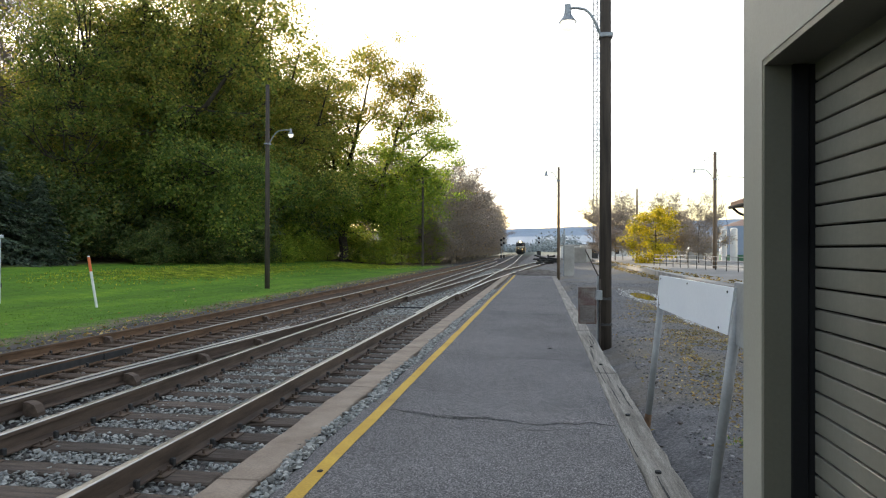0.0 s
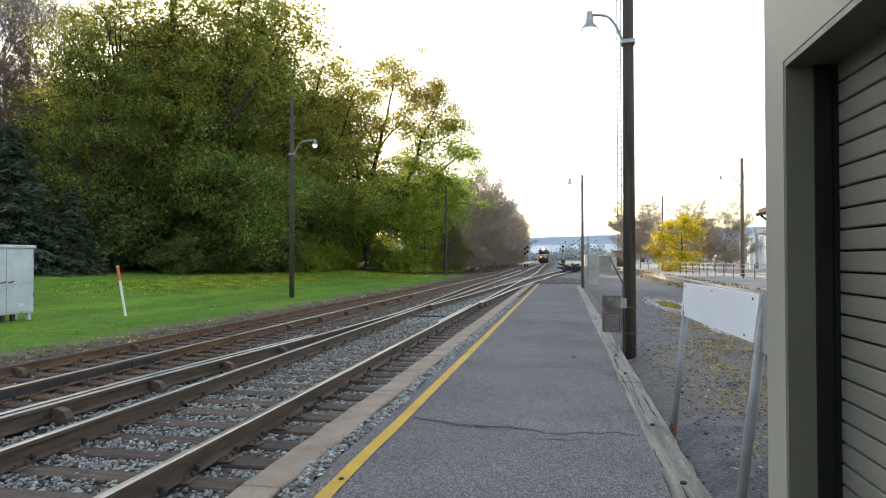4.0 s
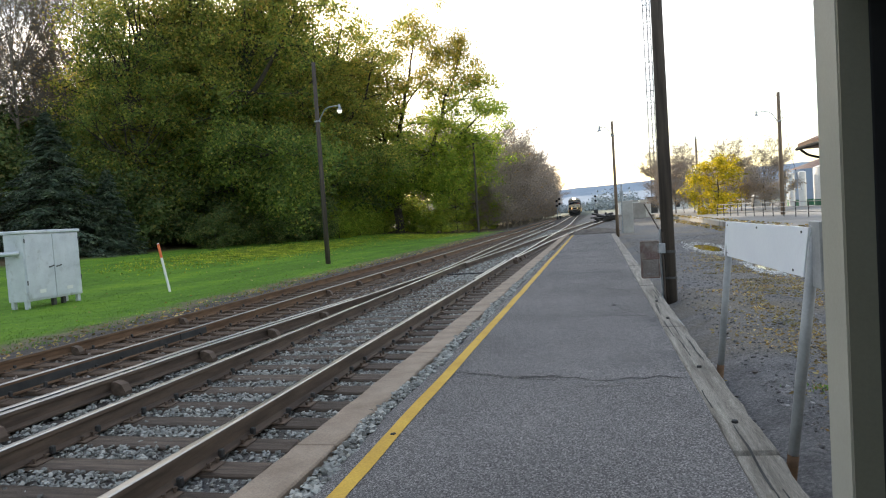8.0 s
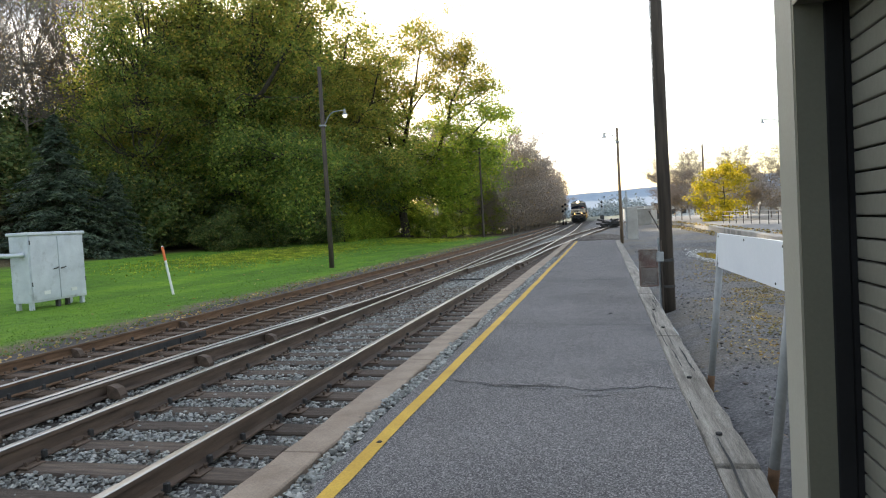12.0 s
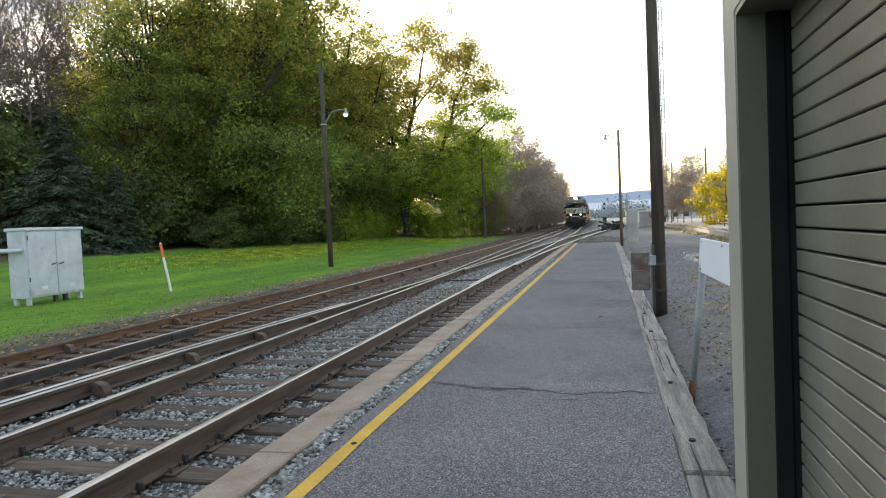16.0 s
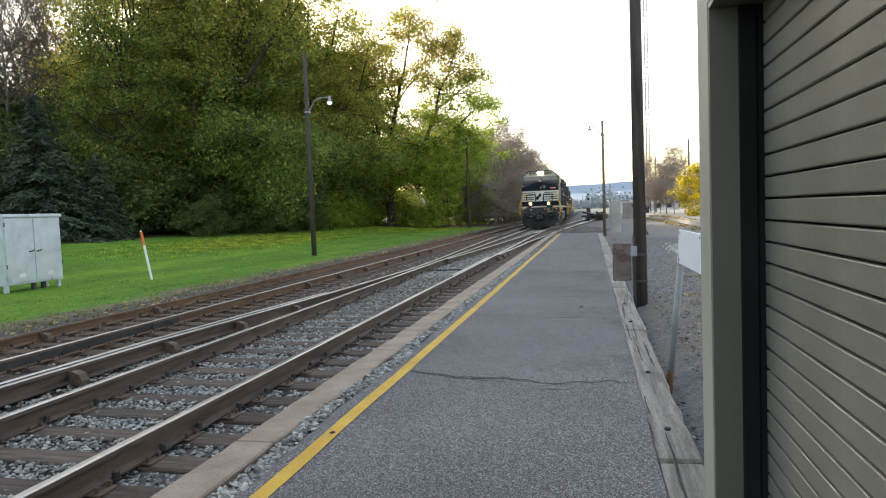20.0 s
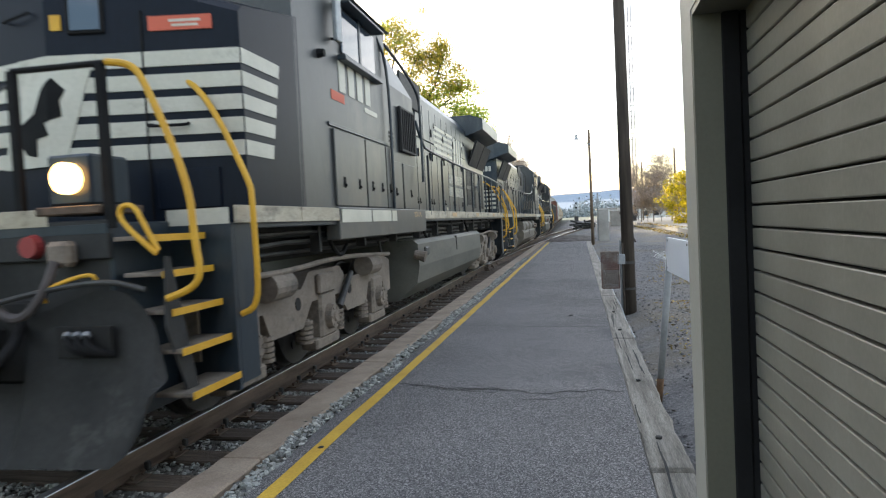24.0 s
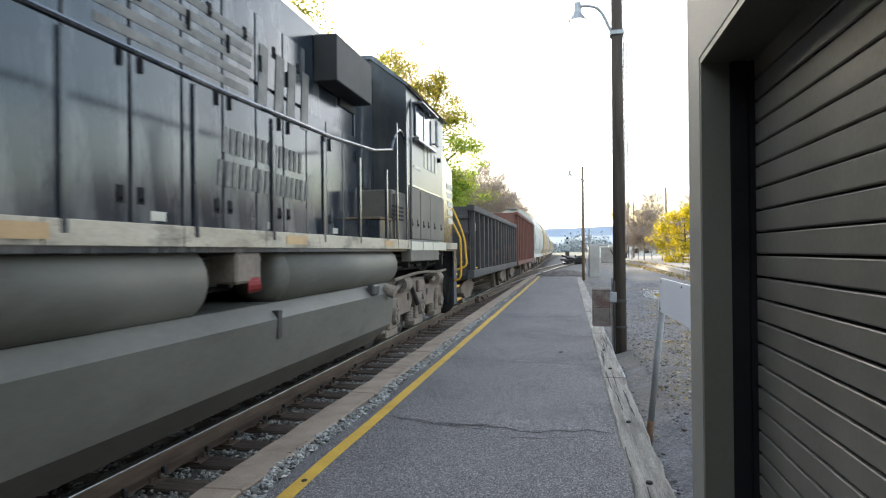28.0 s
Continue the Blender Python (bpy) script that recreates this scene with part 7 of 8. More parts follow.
            for f0, f1 in ((7.6, 9.75), (9.9, 12.0)) if kind == "dash" else ((5.9, 9.85), (10.95, 13.4)):
                bm = a_rod((sx * 1.22, f0 + 0.12, cz), (sx * 1.22, f1 - 0.12, cz), cr, cr, 44)
                rod(bm, (sx * 1.22, f0, cz), (sx * 1.22, f0 + 0.12, cz), 0.6 * cr, cr, 44)
                rod(bm, (sx * 1.22, f1 - 0.12, cz), (sx * 1.22, f1, cz), cr, 0.6 * cr, 44)
                part("air_reservoir", bm, M_TANK if kind == "dash" else M_TANKDARK, loco, "grey cylindrical air tank", smooth=True)
    truck(loco, 3.43, "front_truck", truck_mat, facing)
    truck(loco, L - (3.0 if facing > 0 else 2.67), "rear_truck", truck_mat, facing)
    pilot(loco, 0.3 - off, -1, body, M_YRAIL)
    pilot(loco, L - 0.1, 1, body, M_YRAIL)
    # nose and cab
    bm = bmesh.new()
    NW = 1.48
    NF = 3.45 if facing > 0 else 2.95
    ring = []
    for f, zc, ze in ((0.0, 3.66, 3.24), (0.06, 3.73, 3.30), (2.30, 3.90, 3.52)):
        ring.append([bm.verts.new(p) for p in ((-NW, f, 1.605), (-NW, f, ze), (-0.08, f, zc), (0.08, f, zc), (NW, f, ze), (NW, f, 1.605))])
    for p, q in zip(ring, ring[1:]):
        for i in range(6):
            bm.faces.new((p[i], p[(i + 1) % 6], q[(i + 1) % 6], q[i]))
    bm.faces.new(ring[0])
    bm.faces.new(ring[-1][::-1])
    bmesh.ops.recalc_face_normals(bm, faces=bm.faces[:])
    nose = part("nose", lay(bm), M_NOSE if body is M_LOCO else body, loco)
    nose.location = (0, 0.1 - off, 0)

    def on_nose(name, bm, mat, parent, label=""):
        return part(name, lay(bm), mat, parent, label)
    for i in range(5):
        z = 2.135 + 0.178 * i
        for s0, s1 in ((-1.475, -0.52 + 0.05 * i), (0.09 + 0.06 * i, 1.475)):
            on_nose("nose_stripe", a_box(s0, -0.012, z, s1, -0.0015, z + 0.117), M_CREAM, nose)
        for sx in (-1, 1):
            part("nose_stripe", a_prism([(1.205, z), (1.66 + 0.045 * i, z), (1.68 + 0.045 * i, z + 0.117), (1.205, z + 0.117)], sx * (NW + 0.001), sx * (NW + 0.007), "x"), M_CREAM, nose)
    on_nose("emblem_panel", a_prism([(-0.55, 2.12), (0.10, 2.12), (0.38, 2.966), (-0.30, 2.966)], -0.020, -0.0125), M_CREAM, nose)
    on_nose("emblem_shape", a_prism([(-0.26, 2.22), (-0.16, 2.20), (-0.15, 2.34), (-0.02, 2.36), (-0.06, 2.46), (0.10, 2.50), (0.09, 2.62), (0.14, 2.70), (0.04, 2.80), (-0.06, 2.72), (-0.16, 2.54), (-0.32, 2.46), (-0.36, 2.34)], -0.028, -0.0205), M_BLACK, nose, "plain dark emblem shape")
    on_nose("nose_door", a_box(0.80, -0.03, 1.74, 1.28, -0.0005, 2.05, 0.004), M_NOSE, nose)
    on_nose("door_seam", a_box(0.735, -0.014, 1.66, 0.750, -0.0003, 3.28), M_BLACK, nose)
    nw = on_nose("nose_window", a_box(0.18, -0.022, 3.12, 0.47, -0.0005, 3.42, 0.01), M_BLACK, nose, "small rounded nose window")
    on_nose("pane", a_box(0.21, -0.028, 3.15, 0.44, -0.0225, 3.39, 0.002), M_GLASS, nw)
    on_nose("orange_label", a_box(0.05, -0.012, 3.16, 0.13, -0.0015, 3.28), M_YRAIL, nose)
    wl = on_nose("warning_label", a_box(0.80, -0.016, 3.12, 1.28, -0.0015, 3.23), M_REDTAG, nose, "orange-red warning label")
    on_nose("plain_bar", a_box(0.96, -0.02, 3.18, 1.20, -0.0165, 3.20), M_CREAM, wl)
    on_nose("plain_bar", a_box(0.98, -0.02, 3.145, 1.18, -0.0165, 3.163), M_CREAM, wl)
    on_nose("latch_arm", tube(bmesh.new(), [(-0.42, -0.01, 3.30), (-0.42, -0.06, 3.28), (-0.15, -0.06, 3.30), (-0.15, -0.01, 3.33)], 0.012, 6), M_BLACK, nose)
    for gx in (0.78, -0.95):
        on_nose("nose_grab", tube(bmesh.new(), [(gx, -0.01, 2.40), (gx, -0.07, 2.38), (gx + 0.28, -0.07, 2.38), (gx + 0.28, -0.01, 2.40)], 0.013, 6), M_BLACK, nose)
    cab = part("cab", a_prism([(-NW, 1.605), (NW, 1.605), (NW, 4.14), (0.92, 4.58), (-0.92, 4.58), (-NW, 4.14)], 2.30, 5.3), dusty, loco)
    cab.location = (0, -off, 0)
    part("cab_roof", a_prism([(-NW - 0.02, 4.14), (-0.92, 4.585), (0.92, 4.585), (NW + 0.02, 4.14), (NW + 0.08, 4.14), (0.95, 4.65), (-0.95, 4.65), (-NW - 0.08, 4.14)], 2.10, 5.35), body, cab)
    part("roof_front", a_prism([(-NW, 4.15), (-1.34, 4.19), (1.34, 4.19), (NW, 4.15), (0.92, 4.58), (-0.92, 4.58)], 2.255, 2.2995), M_CREAM, cab)
    for s0, s1 in ((-1.34, -0.10), (0.10, 1.34)):
        w = part("windshield", a_prism([(s0, 3.86), (s1, 3.86), (s1 * 0.99, 4.175), (s0 * 0.99, 4.175)], 2.27, 2.2995), M_GLASS, cab)
        for wo in (0, 0.25):
            part("wiper", a_rod(((s0 + s1) / 2 + wo, 2.262, 4.19), ((s0 + s1) / 2 + wo + 0.1, 2.262, 3.93), 0.012, 0.012, 6), M_BLACK, w)
        c0 = 0.62 if s0 > 0 else -0.62
        nb = part("number_board", a_box(c0 - 0.29, 2.2, 4.30, c0 + 0.29, 2.27, 4.54, 0.01), M_BLACK, cab)
        part("number_plate", a_box(c0 - 0.265, 2.194, 4.325, c0 + 0.265, 2.1995, 4.515, 0.002), M_CREAM, nb)
        for q in range(4):
            part("number_bar", a_box(c0 - 0.23 + q * 0.125, 2.188, 4.35, c0 - 0.145 + q * 0.125, 2.1935, 4.49), M_BLACK, nb)
    lh = part("headlight_housing", a_box(-0.24, 2.2, 4.33, 0.24, 2.5, 4.56, 0.03), M_BLACK, cab)
    for hx in (-0.11, 0.11):
        part("headlight", a_rod((hx, 2.17, 4.45), (hx, 2.205, 4.45), 0.095, 0.09, 18), M_BEAM if facing > 0 else M_GLASS, lh, "lit warm headlight" if facing > 0 else "unlit headlight")
    for sx in (-1, 1):
        dl = part("ditch_light_box", a_box(sx * 0.72 - 0.17, 0.32 - off, 1.76, sx * 0.72 + 0.17, 0.70 - off, 2.10, 0.02), body, loco)
        part("ditch_light_bracket", a_box(sx * 0.72 - 0.25, 0.28 - off, 1.70, sx * 0.72 + 0.25, 0.72 - off, 1.76, 0.01), M_RUST, loco)
        part("ditch_light", a_rod((sx * 0.72, 0.27 - off, 1.94), (sx * 0.72, 0.32 - off, 1.94), 0.105, 0.105, 20), M_DITCH if facing > 0 else M_GLASS, dl, "lit amber ditch light" if facing > 0 else "unlit ditch light")
        win = part("side_window", a_box(sx * (NW + 0.001), 3.55, 3.46, sx * (NW + 0.03), 4.75, 3.95, 0.01), M_GLASS, cab)
        part("window_frame", a_box(sx * (NW + 0.015), 4.12, 3.42, sx * (NW + 0.04), 4.19, 3.98, 0.004), body, win)
        part("window_sill", a_box(sx * NW, 3.45, 3.36, sx * (NW + 0.10), 4.85, 3.42, 0.008), body, win)
        part("sunshade", a_box(sx * NW, 3.5, 3.98, sx * (NW + 0.16), 4.8, 4.01, 0.005), body, cab)
        mir = part("mirror", a_box(sx * (NW + 0.06), 3.2, 3.5, sx * (NW + 0.11), 3.36, 3.98, 0.01), M_GALV, cab)
        part("mirror_arm", a_rod((sx * NW, 3.3, 3.55), (sx * (NW + 0.08), 3.3, 3.55), 0.015, 0.015, 6), M_BLACK, mir)
        for q in range(4):
            part("number_bar", a_box(sx * (NW + 0.001), NF + q * 0.30, 3.02, sx * (NW + 0.008), NF + 0.20 + q * 0.30, 3.36, 0.002), M_CREAM, cab)
        part("class_bar", a_box(sx * (NW + 0.001), 4.3, 2.92, sx * (NW + 0.006), 4.8, 2.98), M_CREAM, cab)
        if facing > 0:
            part("red_label", a_box(sx * (NW + 0.001), 3.2, 2.90, sx * (NW + 0.006), 3.6, 3.0), M_REDTAG, cab)
        part("body_seam", a_box(sx * (NW + 0.001), 3.05 if facing > 0 else 2.38, 2.60, sx * (NW + 0.02), 5.28, 2.64, 0.004), body, cab)
        for f0, f1 in (((3.15, 4.15), (4.20, 5.0), (5.05, 5.28)) if facing > 0 else ((2.42, 3.66), (3.70, 4.45), (4.52, 5.28))):
            d = part("cab_side_door", a_box(sx * NW, f0, 1.76, sx * (NW + 0.03), f1, 2.58, 0.008), dusty if facing > 0 else M_TANBOX, cab)
            for lf in ((0.25, 0.75) if f1 - f0 > 0.5 else (0.5,)):
                shared("latch", kit["latch"], d, pose(sx * (NW + 0.004), f0 + (f1 - f0) * lf, 2.02, 0, 0, 0 if sx > 0 else 180))
            part("door_stripe", a_box(sx * (NW + 0.062), f0, 1.58, sx * (NW + 0.070), f1, 1.72), M_CREAM, d)
        part("cab_skirt", a_box(sx * (NW - 0.1), 3.1, 1.40, sx * (NW + 0.06), 7.05 if facing > 0 else 5.3, 1.745, 0.01), dusty if facing > 0 else M_TANBOX, cab)
        part("cab_grab", tube(bmesh.new(), [(sx * 1.53, 5.25, 1.75), (sx * 1.54, 5.25, 3.7), (sx * 1.46, 4.95, 4.05)], 0.02), body, loco)
        part("class_light", a_rod((sx * NW, 2.9, 3.3), (sx * (NW + 0.07), 2.9, 3.3), 0.05, 0.04, 10), M_BLACK, cab)
    # equipment cab behind, then the hood
    HW = 0.95
    HZ = 4.05 if kind == "dash" else 4.27
    rad0 = 14.6 if kind == "dash" else 13.4
    if facing > 0:
        part("equipment_cab", a_prism([(-1.40, 1.605), (1.40, 1.605), (1.40, 3.55), (1.0, 4.28), (-1.0, 4.28), (-1.40, 3.55)], 5.31 - off, EQ), dusty, loco)
    else:
        part("equipment_cab", a_prism([(-HW, 1.605), (HW, 1.605), (HW, HZ), (HW - 0.2, HZ + 0.22), (-HW + 0.2, HZ + 0.22), (-HW, HZ)], 5.31 - off, EQ), body, loco)
        for sx in (-1, 1):
            low = part("battery_box", a_box(sx * (HW + 0.002), 5.31 - off, 1.606, sx * 1.46, EQ - 0.05, 2.46, 0.02), M_TANBOX, loco, "tan dusty low cabinet with louvres")
            for f0, f1 in ((5.35 - off, 6.0), (6.05, EQ - 0.1)):
                d = part("box_door", a_box(sx * 1.461, f0, 1.66, sx * 1.476, f1, 2.40, 0.005), M_TANBOX, low)
                for q in range(4):
                    part("louvre", a_box(sx * 1.477, (f0 + f1) / 2 - 0.13, 2.02 + q * 0.06, sx * 1.487, (f0 + f1) / 2 + 0.13, 2.05 + q * 0.06), M_DARKGAP, d)
                for bf in np.arange(f0 + 0.08, f1, 0.16):
                    part("bolt", a_rod((sx * 1.475, bf, 2.36), (sx * 1.482, bf, 2.36), 0.012, 0.012, 6), M_SMUDGE, d)
            part("walk_step", a_box(sx * (HW + 0.002), EQ - 0.04, 1.606, sx * 1.46, EQ + 0.55, 2.0, 0.01), body, loco)
            part("step_tread", a_box(sx * (HW + 0.01), EQ - 0.03, 2.002, sx * 1.47, EQ + 0.57, 2.035, 0.005), M_POLE_LIGHT, loco, "worn wooden step tread")
            part("air_screen", a_box(sx * (HW + 0.002), EQ + 0.1, HZ - 0.75, sx * (HW + 0.03), EQ + 0.75, HZ - 0.05, 0.005), M_SCREEN, loco)
            part("access_door", a_box(sx * (HW + 0.002), 5.5 - off, 2.5, sx * (HW + 0.025), 6.3 - off, 4.0, 0.01), body, loco)
            part("rail_post", a_box(sx * 1.505, EQ - 0.13, 1.61, sx * 1.535, EQ - 0.08, 3.42, 0.005), body, loco)
            part("rail_post", a_box(sx * 1.505, 5.45 - off, 1.61, sx * 1.535, 5.50 - off, 3.36, 0.005), body, loco)
    part("engine_hood", a_prism([(-HW, 1.605), (HW, 1.605), (HW, HZ), (HW - 0.2, HZ + 0.25), (-HW + 0.2, HZ + 0.25), (-HW, HZ)], EQ, L - 0.95), body, loco)
    for sx in (-1, 1):
        if facing > 0:
            g = part("intake_grille", a_box(sx * 1.403, 6.1, 2.62, sx * 1.46, 6.95, 3.30, 0.01), M_SCREEN, loco, "black framed grille")
            for q in range(7):
                part("grille_slat", a_box(sx * 1.461, 6.16 + q * 0.11, 2.66, sx * 1.472, 6.19 + q * 0.11, 3.26), M_DARKGAP, g)
            part("cab_handrail", tube(bmesh.new(), [(sx * 1.46, 5.40, 4.02), (sx * 1.50, 6.2, 3.86), (sx * 1.53, 6.95, 3.62), (sx * 1.54, 7.0, 3.3), (sx * 1.54, 7.0, 2.2)], 0.022), body, loco)
        if facing > 0:
            part("louvre_panel", a_box(sx * 1.401, 5.45, 2.62, sx * 1.415, 5.75, 2.9, 0.003), body, loco)
            for q in range(4):
                part("louvre", a_box(sx * 1.416, 5.47, 2.64 + q * 0.06, sx * 1.43, 5.73, 2.67 + q * 0.06), M_DARKGAP, loco)
        for f0, f1 in ((5.4, 6.12), (6.2, 7.0)) if facing > 0 else ():
            d = part("equipment_door", a_box(sx * 1.401, f0, 1.76, sx * 1.43, f1, 2.45, 0.01), dusty, loco)
            shared("latch", kit["latch"], d, pose(sx * 1.406, (f0 + f1) / 2, 2.0, 0, 0, 0 if sx > 0 else 180))
        part("upper_intake", a_box(sx * (HW + 0.002), EQ + (0.8 if kind == "dash" else 0.2), HZ - (0.34 if kind == "dash" else 0.65), sx * (HW + (0.05 if kind == "dash" else 0.30)), EQ + (2.3 if kind == "dash" else 1.6), HZ + (0.2 if kind == "dash" else -0.08), 0.01), M_SCREEN, loco, "black intake screen")
        turn = 0 if sx > 0 else 180
        i, f = 0, EQ + 0.35
        while f < rad0 - 0.25:
            d = shared("hood_door", kit["door"], loco, pose(sx * HW, f, 1.72, 0, 0, turn))
            for hz in (0.25, 1.2):
                shared("latch" if hz < 1 else "hinge", kit["latch"] if hz < 1 else kit["hinge"], d, pose(0, 0.2 * (-1) ** i, hz))
            if f > EQ + 1.9:
                u = shared("upper_panel", kit["upper"], loco, pose(sx * HW, f, 3.23, 0, 0, turn))
                if kind != "dash" or i % 2:
                    shared("latch", kit["latch"], u, pose(0, 0.1, 0.4))
                    shared("hinge", kit["hinge"], u, pose(0, -0.22, 0.2))
            if i % 3 == 1:
                part("maker_label", a_box(sx * (HW + 0.0245), f - 0.09, 1.80, sx * (HW + 0.028), f + 0.09, 1.87), M_CREAM if i % 2 else M_WORN, loco)
            f += 0.62
            i += 1
        # plain bars where the owner's name is painted
        t0 = text_f if sx > 0 else text_f + 1.95
        bars(loco, HW + 0.028, t0, 2.15, 8, 0.185, 0.23, sx, 1.36, lettering)
        bars(loco, HW + 0.028, t0 + sx * 0.08, 2.45, 7, 0.185, 0.23, sx, 1.36, lettering)
        bars(loco, HW + 0.028, t0 + sx * 0.95, 2.97, 2, 0.52, 0.66, sx, 1.3, lettering)
        for q in range(5):
            part("speed_stripe", a_box(sx * (HW + 0.0245), t0 - sx * 1.6, 3.06 + q * 0.13, sx * (HW + 0.029), t0 + sx * (0.45 + 0.03 * q), 3.13 + q * 0.13), {"letter": M_CREAM, "worn_letter": M_WORN, "faded_letter": M_FADED}[lettering], loco)
        # radiators
        if kind == "dash":
            part("radiator_wing", a_prism([(sx * HW, 3.92), (sx * 1.46, 4.08), (sx * 1.46, 4.38), (sx * 1.1, 4.50), (sx * 0.5, 4.50), (sx * 0.5, 3.82)], 14.9, L - 0.75), body, loco)
            for a, b in ((15.2, 16.62), (16.68, 18.1)):
                part("radiator_screen", a_prism([(sx * (HW + 0.01), 3.12), (sx * (HW + 0.30), 3.80), (sx * (HW + 0.24), 3.82), (sx * HW, 3.2)], a, b), M_SCREEN, loco, "tilted black radiator screen")
            for a, b, z0, z1 in ((14.70, 15.25, 1.92, 3.1), (15.42, 15.95, 1.98, 3.1), (16.62, 17.05, 1.95, 3.0), (17.3, 17.75, 1.95, 3.0)) if facing < 0 else ((14.73, 15.22, 2.53, 2.98), (15.30, 15.79, 2.53, 2.98), (14.73, 15.22, 1.98, 2.43), (15.30, 15.79, 1.98, 2.43), (15.95, 16.25, 1.9, 3.0), (16.9, 17.15, 1.9, 2.95), (17.2, 17.45, 1.9, 2.95), (17.5, 17.75, 1.9, 2.95)):
                part("vent_screen", a_box(sx * (HW + 0.002), a, z0, sx * (HW + 0.02), b, z1, 0.004), M_SCREEN, loco)
                part("vent_frame", a_box(sx * (HW + 0.001), a - 0.04, z0 - 0.04, sx * (HW + 0.012), b + 0.04, z1 + 0.04, 0.003), body, loco)
        else:
            part("radiator_wing", a_prism([(sx * HW, 3.15), (sx * 1.48, 4.05), (sx * 1.48, 4.38), (sx * 0.9, 4.52), (sx * 0.5, 4.52), (sx * 0.5, 3.15)], 13.5, 17.4), body, loco)
            part("radiator_screen", a_prism([(sx * (HW + 0.03), 3.14), (sx * 1.50, 3.92), (sx * 1.46, 3.96), (sx * HW, 3.2)], 13.6, 17.3), M_SCREEN, loco, "long tilted black radiator grille")
            part("rear_vents", a_box(sx * (HW + 0.002), 17.45, 3.3, sx * (HW + 0.02), 18.1, 3.9, 0.004), M_SCREEN, loco)
            gr = part("rear_grille", a_box(sx * (HW + 0.002), 17.0, 1.75, sx * (HW + 0.012), 18.12, 3.25, 0.004), M_DARKGAP, loco, "black louvred grille")
            for q in range(10):
                part("grille_fin", a_box(sx * (HW + 0.013), 17.04 + q * 0.115, 1.77, sx * (HW + 0.06), 17.06 + q * 0.115, 3.23), M_SMUDGE, gr)
            for z in (1.77, 2.25, 2.73, 3.21):
                part("grille_bar", a_box(sx * (HW + 0.061), 17.0, z, sx * (HW + 0.072), 18.12, z + 0.025), body, gr)
            for q in range(5):
                f = 14.0 + q * 0.62
                d = shared("hood_door", kit["door"], loco, pose(sx * HW, f, 1.72, 0, 0, turn))
                shared("latch", kit["latch"], d, pose(0, 0.15, 0.4))
        bm = bmesh.new()
        cx0 = sx * (HW + 0.10)
        wr = 0.18 if kind == "dash" else 0.27
        if kind != "dash":
            # no real hollow: a dark panel paints the recess's shade
            part("recess_shade", a_box(sx * (HW + 0.026), 15.85, 1.80, sx * (HW + 0.04), 16.9, 3.05, 0.05), M_DARKGAP, loco, "flat dark panel painted as the brake wheel's recess")
        ring = [(cx0, 16.3 + wr * math.cos(a), 2.55 + wr * math.sin(a)) for a in np.linspace(0, 6.2832, 17)]
        tube(bm, ring, 0.018, 6)
        for q in range(4):
            a = q * 1.5708 + 0.4
            rod(bm, (cx0, 16.3, 2.55), (cx0, 16.3 + wr * math.cos(a), 2.55 + wr * math.sin(a)), 0.012, 0.015, 6)
        rod(bm, (cx0 - sx * 0.09, 16.3, 2.55), (cx0 + sx * 0.03, 16.3, 2.55), 0.04, 0.04, 10)
        part("hand_brake_wheel", bm, M_GALV, loco, "spoked hand brake wheel")
        # side handrail
        f = EQ + 0.45
        while f < L - 1.0:
            shared("stanchion", kit["stanchion"], loco, pose(sx * 1.52, f, 1.66))
            f += 1.16
        part("handrail", tube(bmesh.new(), ([(sx * 1.46, EQ - 0.05, 3.2), (sx * 1.52, EQ - 0.02, 2.9), (sx * 1.52, EQ + 0.4, 2.72)] if facing > 0 else [(sx * 1.46, 5.2 - off, 3.22), (sx * 1.52, EQ - 0.2, 3.44), (sx * 1.52, EQ + 0.4, 2.72)]) + [(sx * 1.52, L - 1.0, 2.72), (sx * 1.52, L - 0.85, 2.5)], 0.022), body, loco)
    # rear hood end
    r = L - 0.95
    for i, z in enumerate((1.95, 2.12, 2.29, 2.46, 2.63)):
        for s0, s1 in ((-0.93, -0.03), (0.03, 0.93)):
            part("end_stripe_bar", a_box(s0, r + 0.001, z, s1, r + 0.009, z + 0.09), M_CREAM, loco)
    for q in range(4):
        for c in (-0.72, 0.30):
            part("number_bar", a_box(c + q * 0.13, r + 0.001, 3.42, c + 0.09 + q * 0.13, r + 0.009, 3.62), M_CREAM, loco)
    eh = part("rear_headlight_housing", a_box(-0.12, r, 3.40, 0.12, r + 0.07, 3.95, 0.02), M_BLACK, loco)
    for z in (3.54, 3.80):
        part("rear_headlight", a_rod((0, r + 0.07, z), (0, r + 0.09, z), 0.085, 0.085, 16), M_GLASS, eh)
    # roof
    bm = a_rod((0, 9.0, HZ + 0.24), (0, 9.0, HZ + 0.42), 0.35, 0.3, 16)
    part("exhaust_stack", bm, M_SMUDGE, loco)
    part("roof_hatch", a_box(-0.55, 10.2, HZ + 0.24, 0.55, 12.6, HZ + 0.33, 0.02), body, loco)
    part("horn", a_rod((0.3, 3.6, 4.72), (0.3, 3.1, 4.76), 0.03, 0.07, 10), M_GALV, loco)
    part("horn_bracket", a_box(0.24, 3.4, 4.64, 0.36, 3.6, 4.74), M_SMUDGE, loco)
    return loco


CARKIT = {}


